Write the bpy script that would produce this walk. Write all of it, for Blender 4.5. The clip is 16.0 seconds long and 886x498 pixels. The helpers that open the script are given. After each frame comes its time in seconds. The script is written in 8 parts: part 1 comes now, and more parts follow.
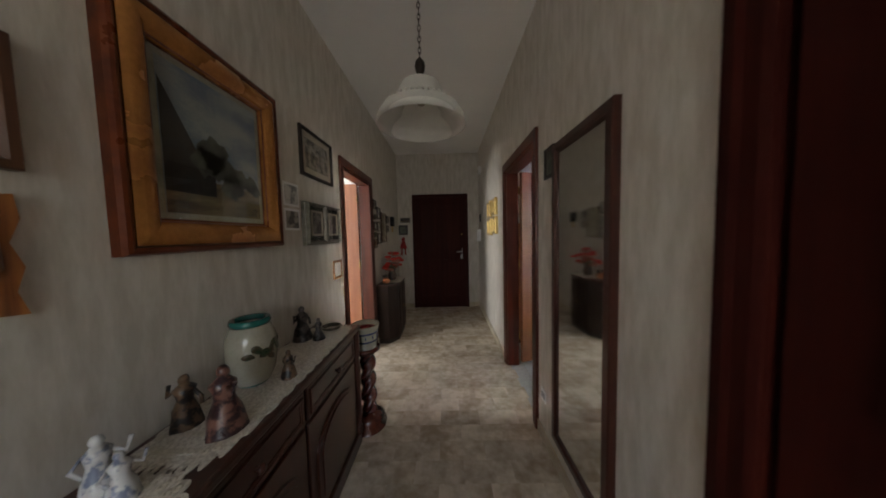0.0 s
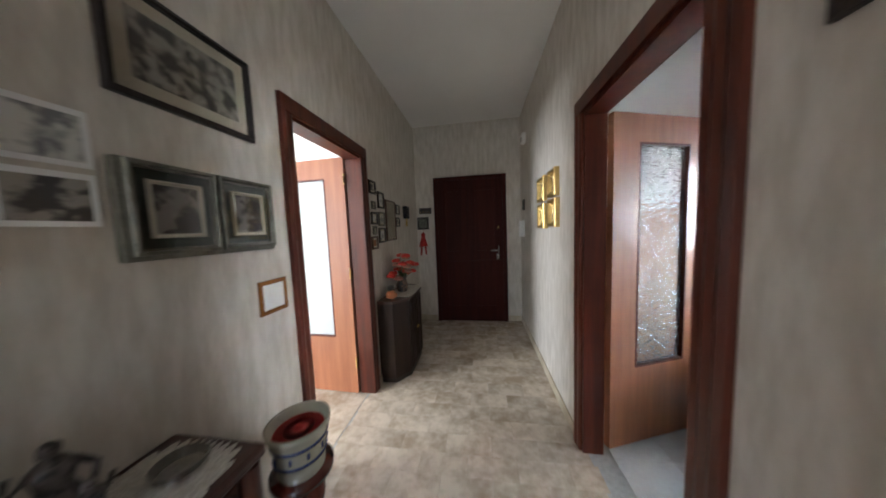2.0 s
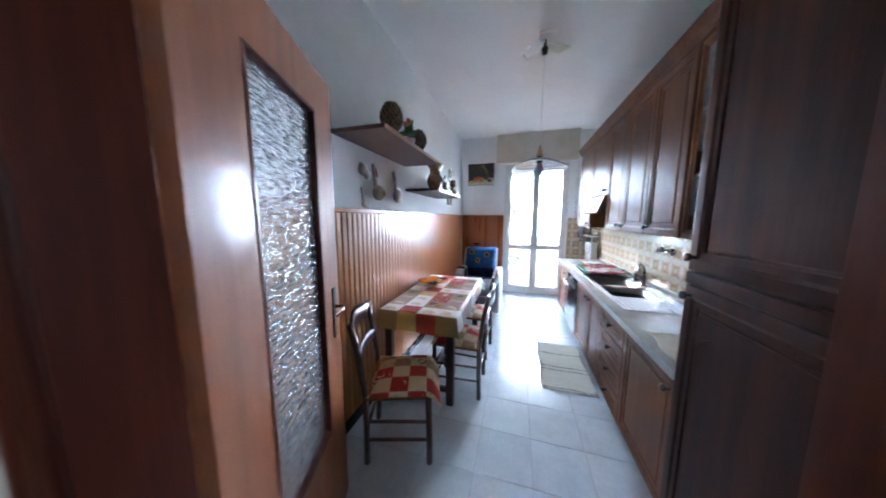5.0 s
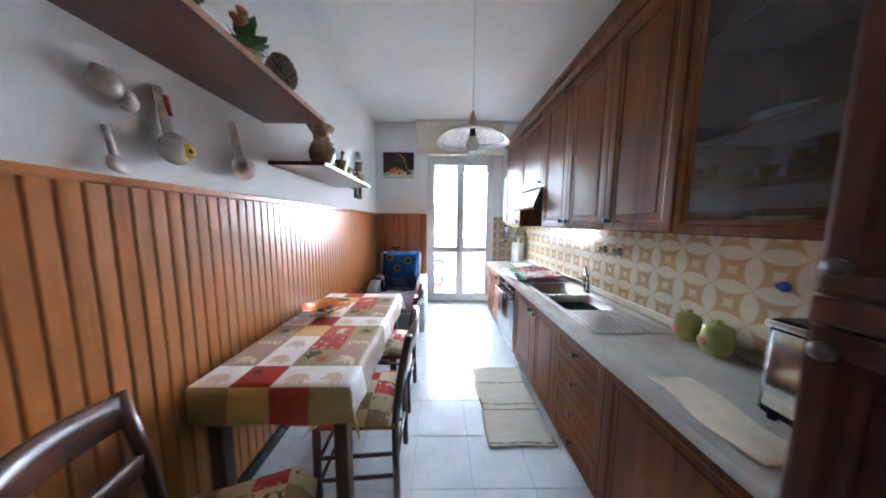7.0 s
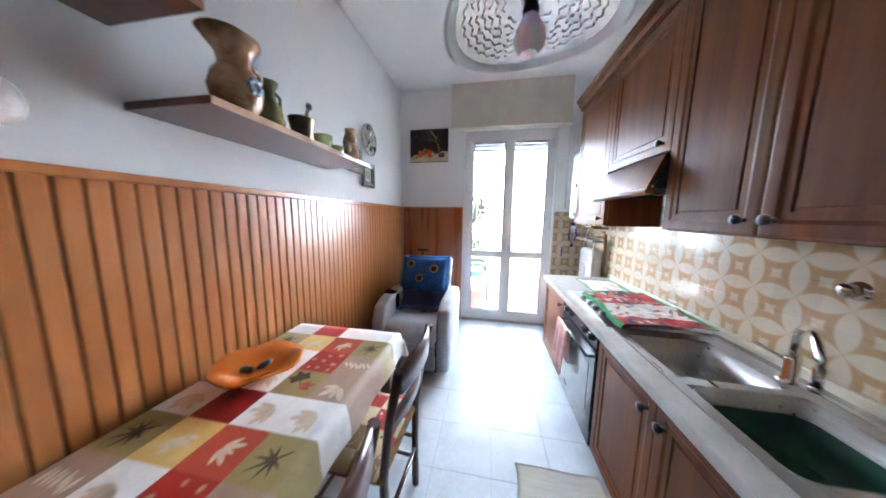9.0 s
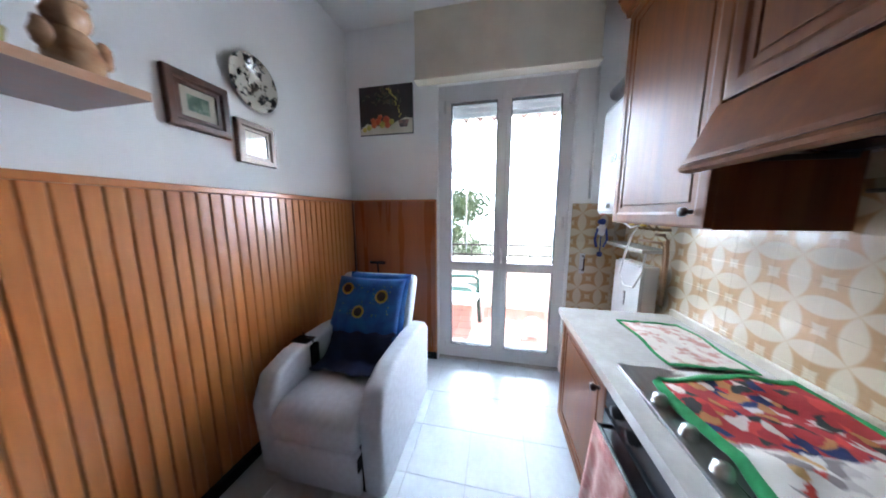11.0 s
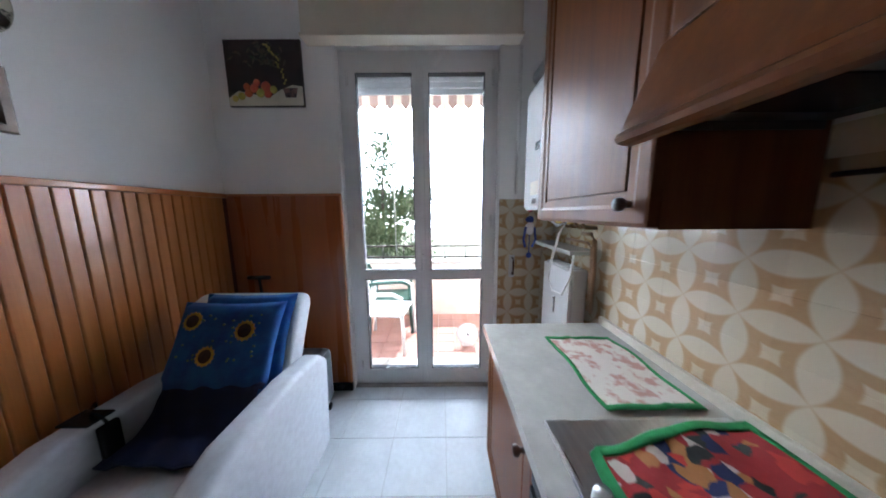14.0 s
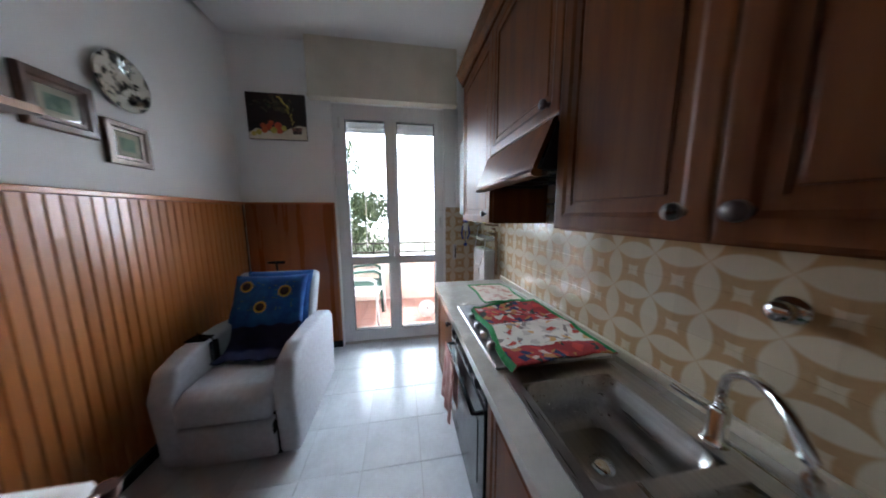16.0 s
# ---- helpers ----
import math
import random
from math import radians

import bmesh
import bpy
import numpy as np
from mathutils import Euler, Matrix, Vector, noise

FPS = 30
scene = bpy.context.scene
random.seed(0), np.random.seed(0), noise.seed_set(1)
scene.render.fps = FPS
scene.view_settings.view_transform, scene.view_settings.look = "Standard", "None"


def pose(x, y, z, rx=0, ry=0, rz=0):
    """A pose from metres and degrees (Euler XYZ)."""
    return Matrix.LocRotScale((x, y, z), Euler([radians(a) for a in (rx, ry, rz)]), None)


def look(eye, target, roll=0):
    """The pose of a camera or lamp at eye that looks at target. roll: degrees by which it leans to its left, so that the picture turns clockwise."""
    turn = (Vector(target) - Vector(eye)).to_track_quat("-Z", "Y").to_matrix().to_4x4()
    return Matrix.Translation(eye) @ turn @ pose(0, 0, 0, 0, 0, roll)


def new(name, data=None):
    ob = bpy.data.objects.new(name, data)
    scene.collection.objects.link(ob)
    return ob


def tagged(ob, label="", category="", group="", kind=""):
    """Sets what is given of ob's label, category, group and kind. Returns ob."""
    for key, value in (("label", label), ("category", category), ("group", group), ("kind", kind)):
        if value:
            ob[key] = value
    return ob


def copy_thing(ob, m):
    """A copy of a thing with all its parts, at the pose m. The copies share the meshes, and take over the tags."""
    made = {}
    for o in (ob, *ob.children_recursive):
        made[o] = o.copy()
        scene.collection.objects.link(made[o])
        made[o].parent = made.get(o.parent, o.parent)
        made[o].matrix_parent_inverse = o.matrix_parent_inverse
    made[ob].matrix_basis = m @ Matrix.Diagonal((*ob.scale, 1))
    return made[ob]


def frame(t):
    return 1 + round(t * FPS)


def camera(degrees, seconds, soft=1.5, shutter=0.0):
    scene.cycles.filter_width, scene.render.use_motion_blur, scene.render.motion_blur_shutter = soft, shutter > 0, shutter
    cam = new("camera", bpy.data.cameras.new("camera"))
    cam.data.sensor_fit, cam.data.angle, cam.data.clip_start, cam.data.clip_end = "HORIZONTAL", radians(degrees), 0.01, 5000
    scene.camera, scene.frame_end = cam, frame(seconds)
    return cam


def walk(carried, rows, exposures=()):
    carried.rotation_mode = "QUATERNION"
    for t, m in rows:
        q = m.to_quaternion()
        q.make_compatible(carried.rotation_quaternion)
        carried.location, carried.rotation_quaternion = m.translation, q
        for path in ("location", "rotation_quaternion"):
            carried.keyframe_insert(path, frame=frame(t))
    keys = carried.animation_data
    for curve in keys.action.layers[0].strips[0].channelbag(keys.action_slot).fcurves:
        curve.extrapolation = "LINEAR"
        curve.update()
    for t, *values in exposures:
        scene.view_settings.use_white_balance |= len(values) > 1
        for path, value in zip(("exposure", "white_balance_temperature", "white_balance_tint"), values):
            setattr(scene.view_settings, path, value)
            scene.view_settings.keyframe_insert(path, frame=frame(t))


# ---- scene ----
cam = camera(121.3, 16.0, soft=1.8, shutter=0.5)
PATH = [
    (0, (0.933, 2.591, 1.442), (0.908, 4.588, 1.325), -1.4),
    (0.5, (0.921, 2.752, 1.435), (0.786, 4.744, 1.314), -1.5),
    (1, (0.909, 2.97, 1.442), (0.716, 4.956, 1.312), -1.6),
    (1.5, (0.941, 3.298, 1.435), (0.69, 5.277, 1.293), -2.0),
    (2, (0.974, 3.664, 1.449), (0.678, 5.635, 1.288), -2.3),
    (2.5, (0.956, 4.014, 1.474), (0.748, 5.995, 1.297), -2.4),
    (3, (1.033, 4.312, 1.479), (0.759, 6.284, 1.289), -2.6),
    (3.5, (1.11, 4.542, 1.485), (1.185, 6.529, 1.269), -2.6),
    (4, (1.255, 4.718, 1.507), (2.396, 6.337, 1.236), -1.6),
    (4.5, (1.371, 4.684, 1.497), (3.057, 5.732, 1.251), 0.1),
    (5, (1.448, 4.698, 1.494), (3.349, 5.267, 1.249), 0.2),
    (7.5, (2.457, 4.756, 1.413), (4.445, 4.72, 1.198), 0.4),
    (8, (2.664, 4.649, 1.428), (4.63, 4.921, 1.181), 1.3),
    (8.5, (2.916, 4.648, 1.434), (4.869, 4.995, 1.179), 0.9),
    (11, (4.282, 4.444, 1.432), (6.22, 4.847, 1.15), -0.1),
    (11.5, (4.542, 4.444, 1.423), (6.495, 4.77, 1.139), -0.1),
    (12, (4.805, 4.429, 1.395), (6.772, 4.671, 1.12), -0.0),
    (12.5, (5.063, 4.405, 1.411), (7.031, 4.588, 1.104), -0.2),
    (13, (5.085, 4.347, 1.386), (7.06, 4.453, 1.091), -0.2),
    (13.5, (4.89, 4.302, 1.403), (6.868, 4.324, 1.11), -0.2),
    (14, (4.687, 4.243, 1.42), (6.665, 4.237, 1.129), -0.4),
    (14.5, (4.524, 4.275, 1.416), (6.498, 4.121, 1.129), -0.3),
    (15, (4.296, 4.309, 1.425), (6.245, 3.969, 1.134), -0.3),
    (15.5, (4.069, 4.297, 1.407), (6.009, 3.902, 1.126), -0.4),
    (16, (3.803, 4.304, 1.433), (5.758, 3.981, 1.159), -0.3),
]
EXPOSURE = [(0, 1.62, 6700, 10), (1.0, 1.45, 6700, 10), (1.5, 1.85, 6500, 10), (2.0, 2.35, 6100, 10), (2.5, 2.75, 5800, 10), (3.2, 2.62, 5700, 10), (4.2, 2.2, 5300, 10), (5.2, 1.95, 5200, 10),
            (7.3, 2.1, 5600, 10), (8.7, 2.05, 5600, 10), (11.0, 1.45, 5550, 10), (12.5, 1.12, 5700, 10), (13.5, 0.76, 5700, 10), (15.0, 0.58, 5700, 10), (16.0, 0.58, 5850, 10)]
walk(cam, [(t, look(eye, target, roll)) for t, eye, target, roll in PATH], EXPOSURE)

# ---- light ----
world = bpy.data.worlds.new("sky")
scene.world = world
world.use_nodes = True
_n = world.node_tree.nodes
_sky = _n.new("ShaderNodeTexSky")
_sky.sky_type = "NISHITA"
_sky.sun_disc = False
_sky.sun_elevation, _sky.sun_rotation = radians(62), radians(115)
world.node_tree.links.new(_sky.outputs[0], _n["Background"].inputs[0])
_n["Background"].inputs[1].default_value = 0.15
sun = new("sun", bpy.data.lights.new("sun", "SUN"))
sun.data.energy, sun.data.angle, sun.data.color = 5.0, radians(0.5), (1.0, 0.95, 0.88)
sun.matrix_world = look((20, -10, 30), (20 - 4.2, -10 + 2.0, 30 - 8.8))


def unseen_lamp(x, y, z, to, w, h, watts, colour):
    """An area lamp standing for daylight in a wall opening out of view."""
    lamp = new("window_daylight", bpy.data.lights.new("window_daylight", "AREA"))
    lamp.data.shape, lamp.data.size, lamp.data.size_y = "RECTANGLE", w, h
    lamp.data.energy, lamp.data.color = watts, colour
    lamp.matrix_world = look((x, y, z), to)
    return lamp


# daylight from the living room's window, out of view
unseen_lamp(-4.45, 3.1, 1.45, (-2.0, 3.1, 1.45), 1.5, 1.9, 66, (0.94, 0.97, 1.0))
# fill lamp added at an unseen south opening, to lift the near hall walls
unseen_lamp(0.8, 0.33, 1.55, (0.8, 2.0, 1.5), 0.9, 1.2, 3.8, (0.94, 0.97, 1.0))
# emission of the backdrop added beyond the balcony
BACKDROP_GLOW = 18.0

# ---- building blocks ----


def box(bm, x0, x1, y0, y1, z0, z1, bevel=0.0):
    """A box between two corners, with bevelled edges if asked."""
    m = Matrix.Translation(((x0 + x1) / 2, (y0 + y1) / 2, (z0 + z1) / 2)) @ Matrix.Diagonal((abs(x1 - x0), abs(y1 - y0), abs(z1 - z0), 1))
    vs = bmesh.ops.create_cube(bm, size=1, matrix=m)["verts"]
    if bevel > 0:
        es = list({e for v in vs for e in v.link_edges})
        bmesh.ops.bevel(bm, geom=es, offset=bevel, segments=2, affect="EDGES", profile=0.5)
    return bm


def boxm(x0, x1, y0, y1, z0, z1, bevel=0.0):
    return box(bmesh.new(), x0, x1, y0, y1, z0, z1, bevel)


def lathe(bm, profile, at=(0, 0, 0), n=24, m=None):
    """A turned shape from (radius, height) pairs."""
    m = m or Matrix.Translation(at)
    rings = []
    for r, z in profile:
        if r < 1e-5:
            rings.append([bm.verts.new(m @ Vector((0, 0, z)))])
        else:
            rings.append([bm.verts.new(m @ Vector((r * math.cos(2 * math.pi * i / n), r * math.sin(2 * math.pi * i / n), z))) for i in range(n)])
    for a, b in zip(rings, rings[1:]):
        for i in range(n):
            j = (i + 1) % n
            if len(a) == 1 and len(b) == 1:
                continue
            if len(a) == 1:
                f = (a[0], b[i], b[j])
            elif len(b) == 1:
                f = (a[i], a[j], b[0])
            else:
                f = (a[i], a[j], b[j], b[i])
            bm.faces.new(f).smooth = True
    return bm


def tube(bm, pts, r, n=10, taper=1.0):
    """A round bar along points."""
    pts = [Vector(p) for p in pts]
    rings = []
    for i, p in enumerate(pts):
        d = (pts[min(i + 1, len(pts) - 1)] - pts[max(i - 1, 0)]).normalized()
        up = Vector((0, 0, 1)) if abs(d.z) < 0.95 else Vector((1, 0, 0))
        a = d.cross(up).normalized()
        b = a.cross(d)
        k = r * (1 + (taper - 1) * i / max(1, len(pts) - 1))
        rings.append([bm.verts.new(p + a * k * math.cos(2 * math.pi * j / n) + b * k * math.sin(2 * math.pi * j / n)) for j in range(n)])
    for a, b in zip(rings, rings[1:]):
        for j in range(n):
            bm.faces.new((a[j], a[(j + 1) % n], b[(j + 1) % n], b[j])).smooth = True
    bm.faces.new(rings[0][::-1])
    bm.faces.new(rings[-1])
    return bm


def blob(bm, at, size, sub=2, wob=0.0, seed=0):
    """A rounded lump with an uneven skin."""
    vs = bmesh.ops.create_icosphere(bm, subdivisions=sub, radius=1)["verts"]
    for v in vs:
        k = 1 + wob * noise.noise(v.co * 1.7 + Vector((seed, seed * 2.3, 0)))
        v.co = Vector((v.co.x * size[0] * k + at[0], v.co.y * size[1] * k + at[1], v.co.z * size[2] * k + at[2]))
        for f in v.link_faces:
            f.smooth = True
    return bm


def prism(bm, outline, y0, y1, axis="y"):
    """An outline of (a, b) pairs pushed out along an axis: y -> (x, z), x -> (y, z), z -> (x, y)."""
    def at(p, c):
        return {"y": (p[0], c, p[1]), "x": (c, p[0], p[1]), "z": (p[0], p[1], c)}[axis]
    a = [bm.verts.new(at(p, y0)) for p in outline]
    b = [bm.verts.new(at(p, y1)) for p in outline]
    n = len(outline)
    fs = [bm.faces.new(a), bm.faces.new(b[::-1])]
    for i in range(n):
        fs.append(bm.faces.new((a[i], b[i], b[(i + 1) % n], a[(i + 1) % n])))
    bmesh.ops.recalc_face_normals(bm, faces=fs)
    return bm


def ring_frame(bm, u0, u1, v0, v1, w, d0, d1, plane="x"):
    """Four mitred bars round an opening, with a stepped face; plane x: u is y and v is z; plane y: u is x."""
    def at(u, v, d):
        return (d, u, v) if plane == "x" else (u, d, v)
    mid = d0 + (d1 - d0) * 0.6
    steps = [(0, d0), (0, d1 - (d1 - d0) * 0.15), (0.1 * w, d1), (0.55 * w, d1), (0.7 * w, mid), (w, mid), (w, d0)]
    loops = []
    for o, d in steps:
        loops.append([bm.verts.new(at(u, v, d)) for u, v in ((u0 + o, v0 + o), (u1 - o, v0 + o), (u1 - o, v1 - o), (u0 + o, v1 - o))])
    fs = []
    for a, b in zip(loops, loops[1:]):
        for i in range(4):
            fs.append(bm.faces.new((a[i], a[(i + 1) % 4], b[(i + 1) % 4], b[i])))
    for i in range(4):
        fs.append(bm.faces.new((loops[-1][i], loops[-1][(i + 1) % 4], loops[0][(i + 1) % 4], loops[0][i])))
    bmesh.ops.recalc_face_normals(bm, faces=fs)
    return bm


def mesh_of(name, bm, material):
    me = bpy.data.meshes.new(name)
    bm.to_mesh(me)
    bm.free()
    for m in (material if isinstance(material, (list, tuple)) else [material]):
        me.materials.append(m)
    return me


def part(name, bm, material, parent=None, label=""):
    """One mesh object, under a thing or a part."""
    ob = new(name, mesh_of(name, bm, material))
    if parent is not None:
        ob.parent = parent
    if label:
        ob["label"] = label
    return ob


def thing(name, label, category, group="", kind="", at=None):
    """An empty that holds the parts of one thing."""
    ob = new(name)
    ob.empty_display_size = 0.05
    if at is not None:
        ob.matrix_basis = at
    return tagged(ob, label, category, group, kind)


def solid(name, bm, material, label, category, group="", kind=""):
    return tagged(part(name, bm, material), label, category, group, kind)


# ---- materials ----


def srgb(r, g, b):
    return tuple(((c / 255) / 12.92 if c <= 10 else (((c / 255) + 0.055) / 1.055) ** 2.4) for c in (r, g, b))


def surf(name, c1, c2=None, rough=0.6, scale=8.0, stretch=(1, 1, 1), bump=0.1, fine=120.0, metal=0.0, mix=(0.35, 0.65), coat=0.0, rand=0.0, bumpd=0.002, spec=0.5):
    """Two colours mixed by a broad and a fine noise, with relief and uneven gloss."""
    m = bpy.data.materials.new(name)
    m.use_nodes = True
    nt = m.node_tree
    nd, ln = nt.nodes, nt.links
    bs = nd["Principled BSDF"]
    c2 = c2 or tuple(min(1, c * 0.82) for c in c1)
    tc = nd.new("ShaderNodeTexCoord")
    mp = nd.new("ShaderNodeMapping")
    mp.inputs["Scale"].default_value = stretch
    src = tc.outputs["Object"]
    if rand:
        oi = nd.new("ShaderNodeObjectInfo")
        sh = nd.new("ShaderNodeVectorMath")
        sh.operation = "MULTIPLY_ADD"
        ln.new(oi.outputs["Random"], sh.inputs[0])
        sh.inputs[1].default_value = (37.0, 23.0, 11.0)
        ln.new(src, sh.inputs[2])
        src = sh.outputs[0]
    ln.new(src, mp.inputs[0])
    n1 = nd.new("ShaderNodeTexNoise")
    n1.inputs["Scale"].default_value, n1.inputs["Detail"].default_value = scale, 6
    n2 = nd.new("ShaderNodeTexNoise")
    n2.inputs["Scale"].default_value, n2.inputs["Detail"].default_value = fine, 3
    ln.new(mp.outputs[0], n1.inputs[0])
    ln.new(mp.outputs[0], n2.inputs[0])
    add = nd.new("ShaderNodeMath")
    add.operation = "MULTIPLY_ADD"
    ln.new(n2.outputs[0], add.inputs[0])
    add.inputs[1].default_value = 0.3
    ln.new(n1.outputs[0], add.inputs[2])
    ramp = nd.new("ShaderNodeMapRange")
    ramp.inputs[1].default_value, ramp.inputs[2].default_value = mix[0] + 0.15, mix[1] + 0.15
    ln.new(add.outputs[0], ramp.inputs[0])
    mx = nd.new("ShaderNodeMix")
    mx.data_type = "RGBA"
    mx.inputs[6].default_value, mx.inputs[7].default_value = (*c1, 1), (*c2, 1)
    ln.new(ramp.outputs[0], mx.inputs[0])
    col = mx.outputs[2]
    if rand:
        hv = nd.new("ShaderNodeHueSaturation")
        mr = nd.new("ShaderNodeMapRange")
        mr.inputs[3].default_value, mr.inputs[4].default_value = 1 - rand, 1 + rand
        ln.new(oi.outputs["Random"], mr.inputs[0])
        ln.new(mr.outputs[0], hv.inputs["Value"])
        ln.new(col, hv.inputs["Color"])
        col = hv.outputs[0]
    ln.new(col, bs.inputs["Base Color"])
    rr = nd.new("ShaderNodeMapRange")
    rr.inputs[3].default_value, rr.inputs[4].default_value = max(0.02, rough - 0.08), min(1, rough + 0.08)
    ln.new(n1.outputs[0], rr.inputs[0])
    ln.new(rr.outputs[0], bs.inputs["Roughness"])
    bs.inputs["Metallic"].default_value = metal
    bs.inputs["Specular IOR Level"].default_value = spec
    bs.inputs["Coat Weight"].default_value = coat
    bs.inputs["Coat Roughness"].default_value = 0.12
    if bump:
        bp = nd.new("ShaderNodeBump")
        bp.inputs["Strength"].default_value, bp.inputs["Distance"].default_value = bump, bumpd
        ln.new(add.outputs[0], bp.inputs["Height"])
        ln.new(bp.outputs[0], bs.inputs["Normal"])
    return m


def wood(name, dark, light, rough=0.4, grain="z", scale=3.0, coat=0.0, bump=0.08, rand=0.0, spec=0.5):
    st = {"z": (6, 6, 0.35), "x": (0.35, 6, 6), "y": (6, 0.35, 6)}[grain]
    return surf(name, dark, light, rough=rough, scale=scale, stretch=st, bump=bump, fine=28.0, coat=coat, rand=rand, spec=spec)


def glass(name, tint=(1, 1, 1), rough=0.0, bump=0.0, scale=60.0, ior=1.45, stretch=(1, 1, 1)):
    m = bpy.data.materials.new(name)
    m.use_nodes = True
    nt = m.node_tree
    bs = nt.nodes["Principled BSDF"]
    bs.inputs["Base Color"].default_value = (*tint, 1)
    bs.inputs["Roughness"].default_value = rough
    bs.inputs["Transmission Weight"].default_value = 1.0
    bs.inputs["IOR"].default_value = ior
    if bump:
        tc = nt.nodes.new("ShaderNodeTexCoord")
        vo = nt.nodes.new("ShaderNodeTexVoronoi")
        vo.feature = "SMOOTH_F1"
        vo.inputs["Scale"].default_value = scale
        mp = nt.nodes.new("ShaderNodeMapping")
        mp.inputs["Scale"].default_value = stretch
        nt.links.new(tc.outputs["Object"], mp.inputs[0])
        nt.links.new(mp.outputs[0], vo.inputs["Vector"])
        bp = nt.nodes.new("ShaderNodeBump")
        bp.inputs["Strength"].default_value, bp.inputs["Distance"].default_value = bump, 0.01
        nt.links.new(vo.outputs["Distance"], bp.inputs["Height"])
        nt.links.new(bp.outputs[0], bs.inputs["Normal"])
    return m


M_hallwall = surf("wallpaper", srgb(212, 205, 195), srgb(193, 185, 173), rough=0.75, scale=16, stretch=(1.3, 1.3, 0.3), bump=0.45, fine=80, bumpd=0.002)
M_ceil = surf("ceiling_paint", (0.89, 0.88, 0.86), (0.85, 0.84, 0.82), rough=0.9, scale=1.5, bump=0.1)
M_kwall = surf("kitchen_paint", (0.90, 0.90, 0.89), (0.86, 0.86, 0.85), rough=0.85, scale=2.0, bump=0.15)
M_white = surf("white_paint", (0.86, 0.86, 0.85), (0.81, 0.81, 0.80), rough=0.4, scale=5, bump=0.03)
M_trim = wood("stained_trim", srgb(68, 27, 16), srgb(94, 40, 23), rough=0.38, coat=0.12, spec=0.35)
M_leaf = wood("door_veneer", srgb(142, 86, 56), srgb(162, 102, 68), rough=0.38, coat=0.2)
M_dark = wood("dark_stained_oak", srgb(48, 14, 10), srgb(62, 20, 14), rough=0.55, spec=0.12)
M_panel = wood("panel_boards", srgb(172, 105, 53), srgb(188, 121, 66), rough=0.32, coat=0.25, rand=0.04)
M_cab = wood("walnut_cabinet", srgb(88, 47, 19), srgb(110, 64, 28), rough=0.42, coat=0.0, spec=0.16)
M_ktile = surf("floor_tile", (0.56, 0.60, 0.62), (0.49, 0.52, 0.545), rough=0.22, scale=5, bump=0.02, fine=40, rand=0.03)
M_grout = surf("grout", (0.42, 0.42, 0.41), (0.35, 0.35, 0.34), rough=0.9, scale=30)
M_marble = surf("marble_floor", srgb(214, 201, 183), srgb(166, 149, 127), rough=0.2, scale=5.5, bump=0.02, fine=22, rand=0.12, mix=(0.34, 0.70))
# darkened copy of M_cab's walnut, for the tall larder alone
M_larder = wood("darkened_larder_walnut", srgb(58, 29, 18), srgb(78, 42, 27), rough=0.45, spec=0.15)
M_worktop = surf("marble_worktop", (0.52, 0.50, 0.455), (0.43, 0.41, 0.37), rough=0.2, scale=6, bump=0.02, fine=40)
M_walltile = surf("wall_tile", srgb(226, 216, 196), srgb(216, 204, 180), rough=0.15, scale=6, bump=0.02)
M_steel = surf("brushed_steel", (0.56, 0.56, 0.55), (0.48, 0.48, 0.48), rough=0.3, scale=10, stretch=(0.3, 8, 8), metal=1.0, bump=0.03)
M_chrome = surf("chrome", (0.75, 0.75, 0.76), (0.7, 0.7, 0.7), rough=0.08, metal=1.0, bump=0.0)
M_brass = surf("brass", (0.60, 0.43, 0.16), (0.5, 0.34, 0.12), rough=0.28, metal=1.0, bump=0.02)
M_gold = surf("gilt_wood", srgb(186, 126, 66), srgb(148, 94, 46), rough=0.26, scale=5, stretch=(1, 1, 1), metal=0.45, bump=0.15, fine=70)
M_iron = surf("dark_bronze", (0.035, 0.026, 0.02), (0.05, 0.038, 0.03), rough=0.4, metal=0.6)
M_black = surf("black_enamel", (0.012, 0.012, 0.014), (0.02, 0.02, 0.022), rough=0.25, bump=0.02, spec=0.2)
M_sofa = surf("grey_fabric", (0.45, 0.47, 0.50), (0.41, 0.42, 0.45), rough=0.95, scale=30, bump=0.2, fine=300)
M_blue = surf("blue_cotton", (0.012, 0.06, 0.22), (0.02, 0.12, 0.34), rough=0.9, scale=14, bump=0.4, fine=250)
# balcony tile and render, paled to carry the glare of the bright doorway
M_terra = surf("paled_terracotta_tile", srgb(192, 150, 138), srgb(178, 134, 122), rough=0.6, scale=8)
M_pink = surf("paled_pink_render", srgb(238, 222, 212), srgb(228, 210, 198), rough=0.9, scale=6, bump=0.3)
M_mirror = surf("mirror_silver", (0.86, 0.88, 0.88), (0.86, 0.88, 0.88), rough=0.02, metal=1.0, bump=0)
M_glass = glass("clear_glass")
M_cathedral = glass("hammered_glass", (0.94, 0.97, 0.98), 0.06, 1.0, 42.0, 1.45, (0.6, 0.6, 2.4))
M_cathedral.node_tree.nodes["Principled BSDF"].inputs["Roughness"].default_value = 0.1
M_cathedral.node_tree.nodes["Principled BSDF"].inputs["Transmission Weight"].default_value = 0.9
M_frost = glass("frosted_glass", (0.56, 0.59, 0.59), 0.5, 0.5, 70.0, 1.45)
M_frost.node_tree.nodes["Principled BSDF"].inputs["Transmission Weight"].default_value = 0.25

# ---- structure ----
HX, HY0, HY1, HC = 1.58, 0.4, 7.5, 3.0
KX0, KX1, KY0, KY1, KC = 1.70, 6.55, 3.40, 5.83, 3.05
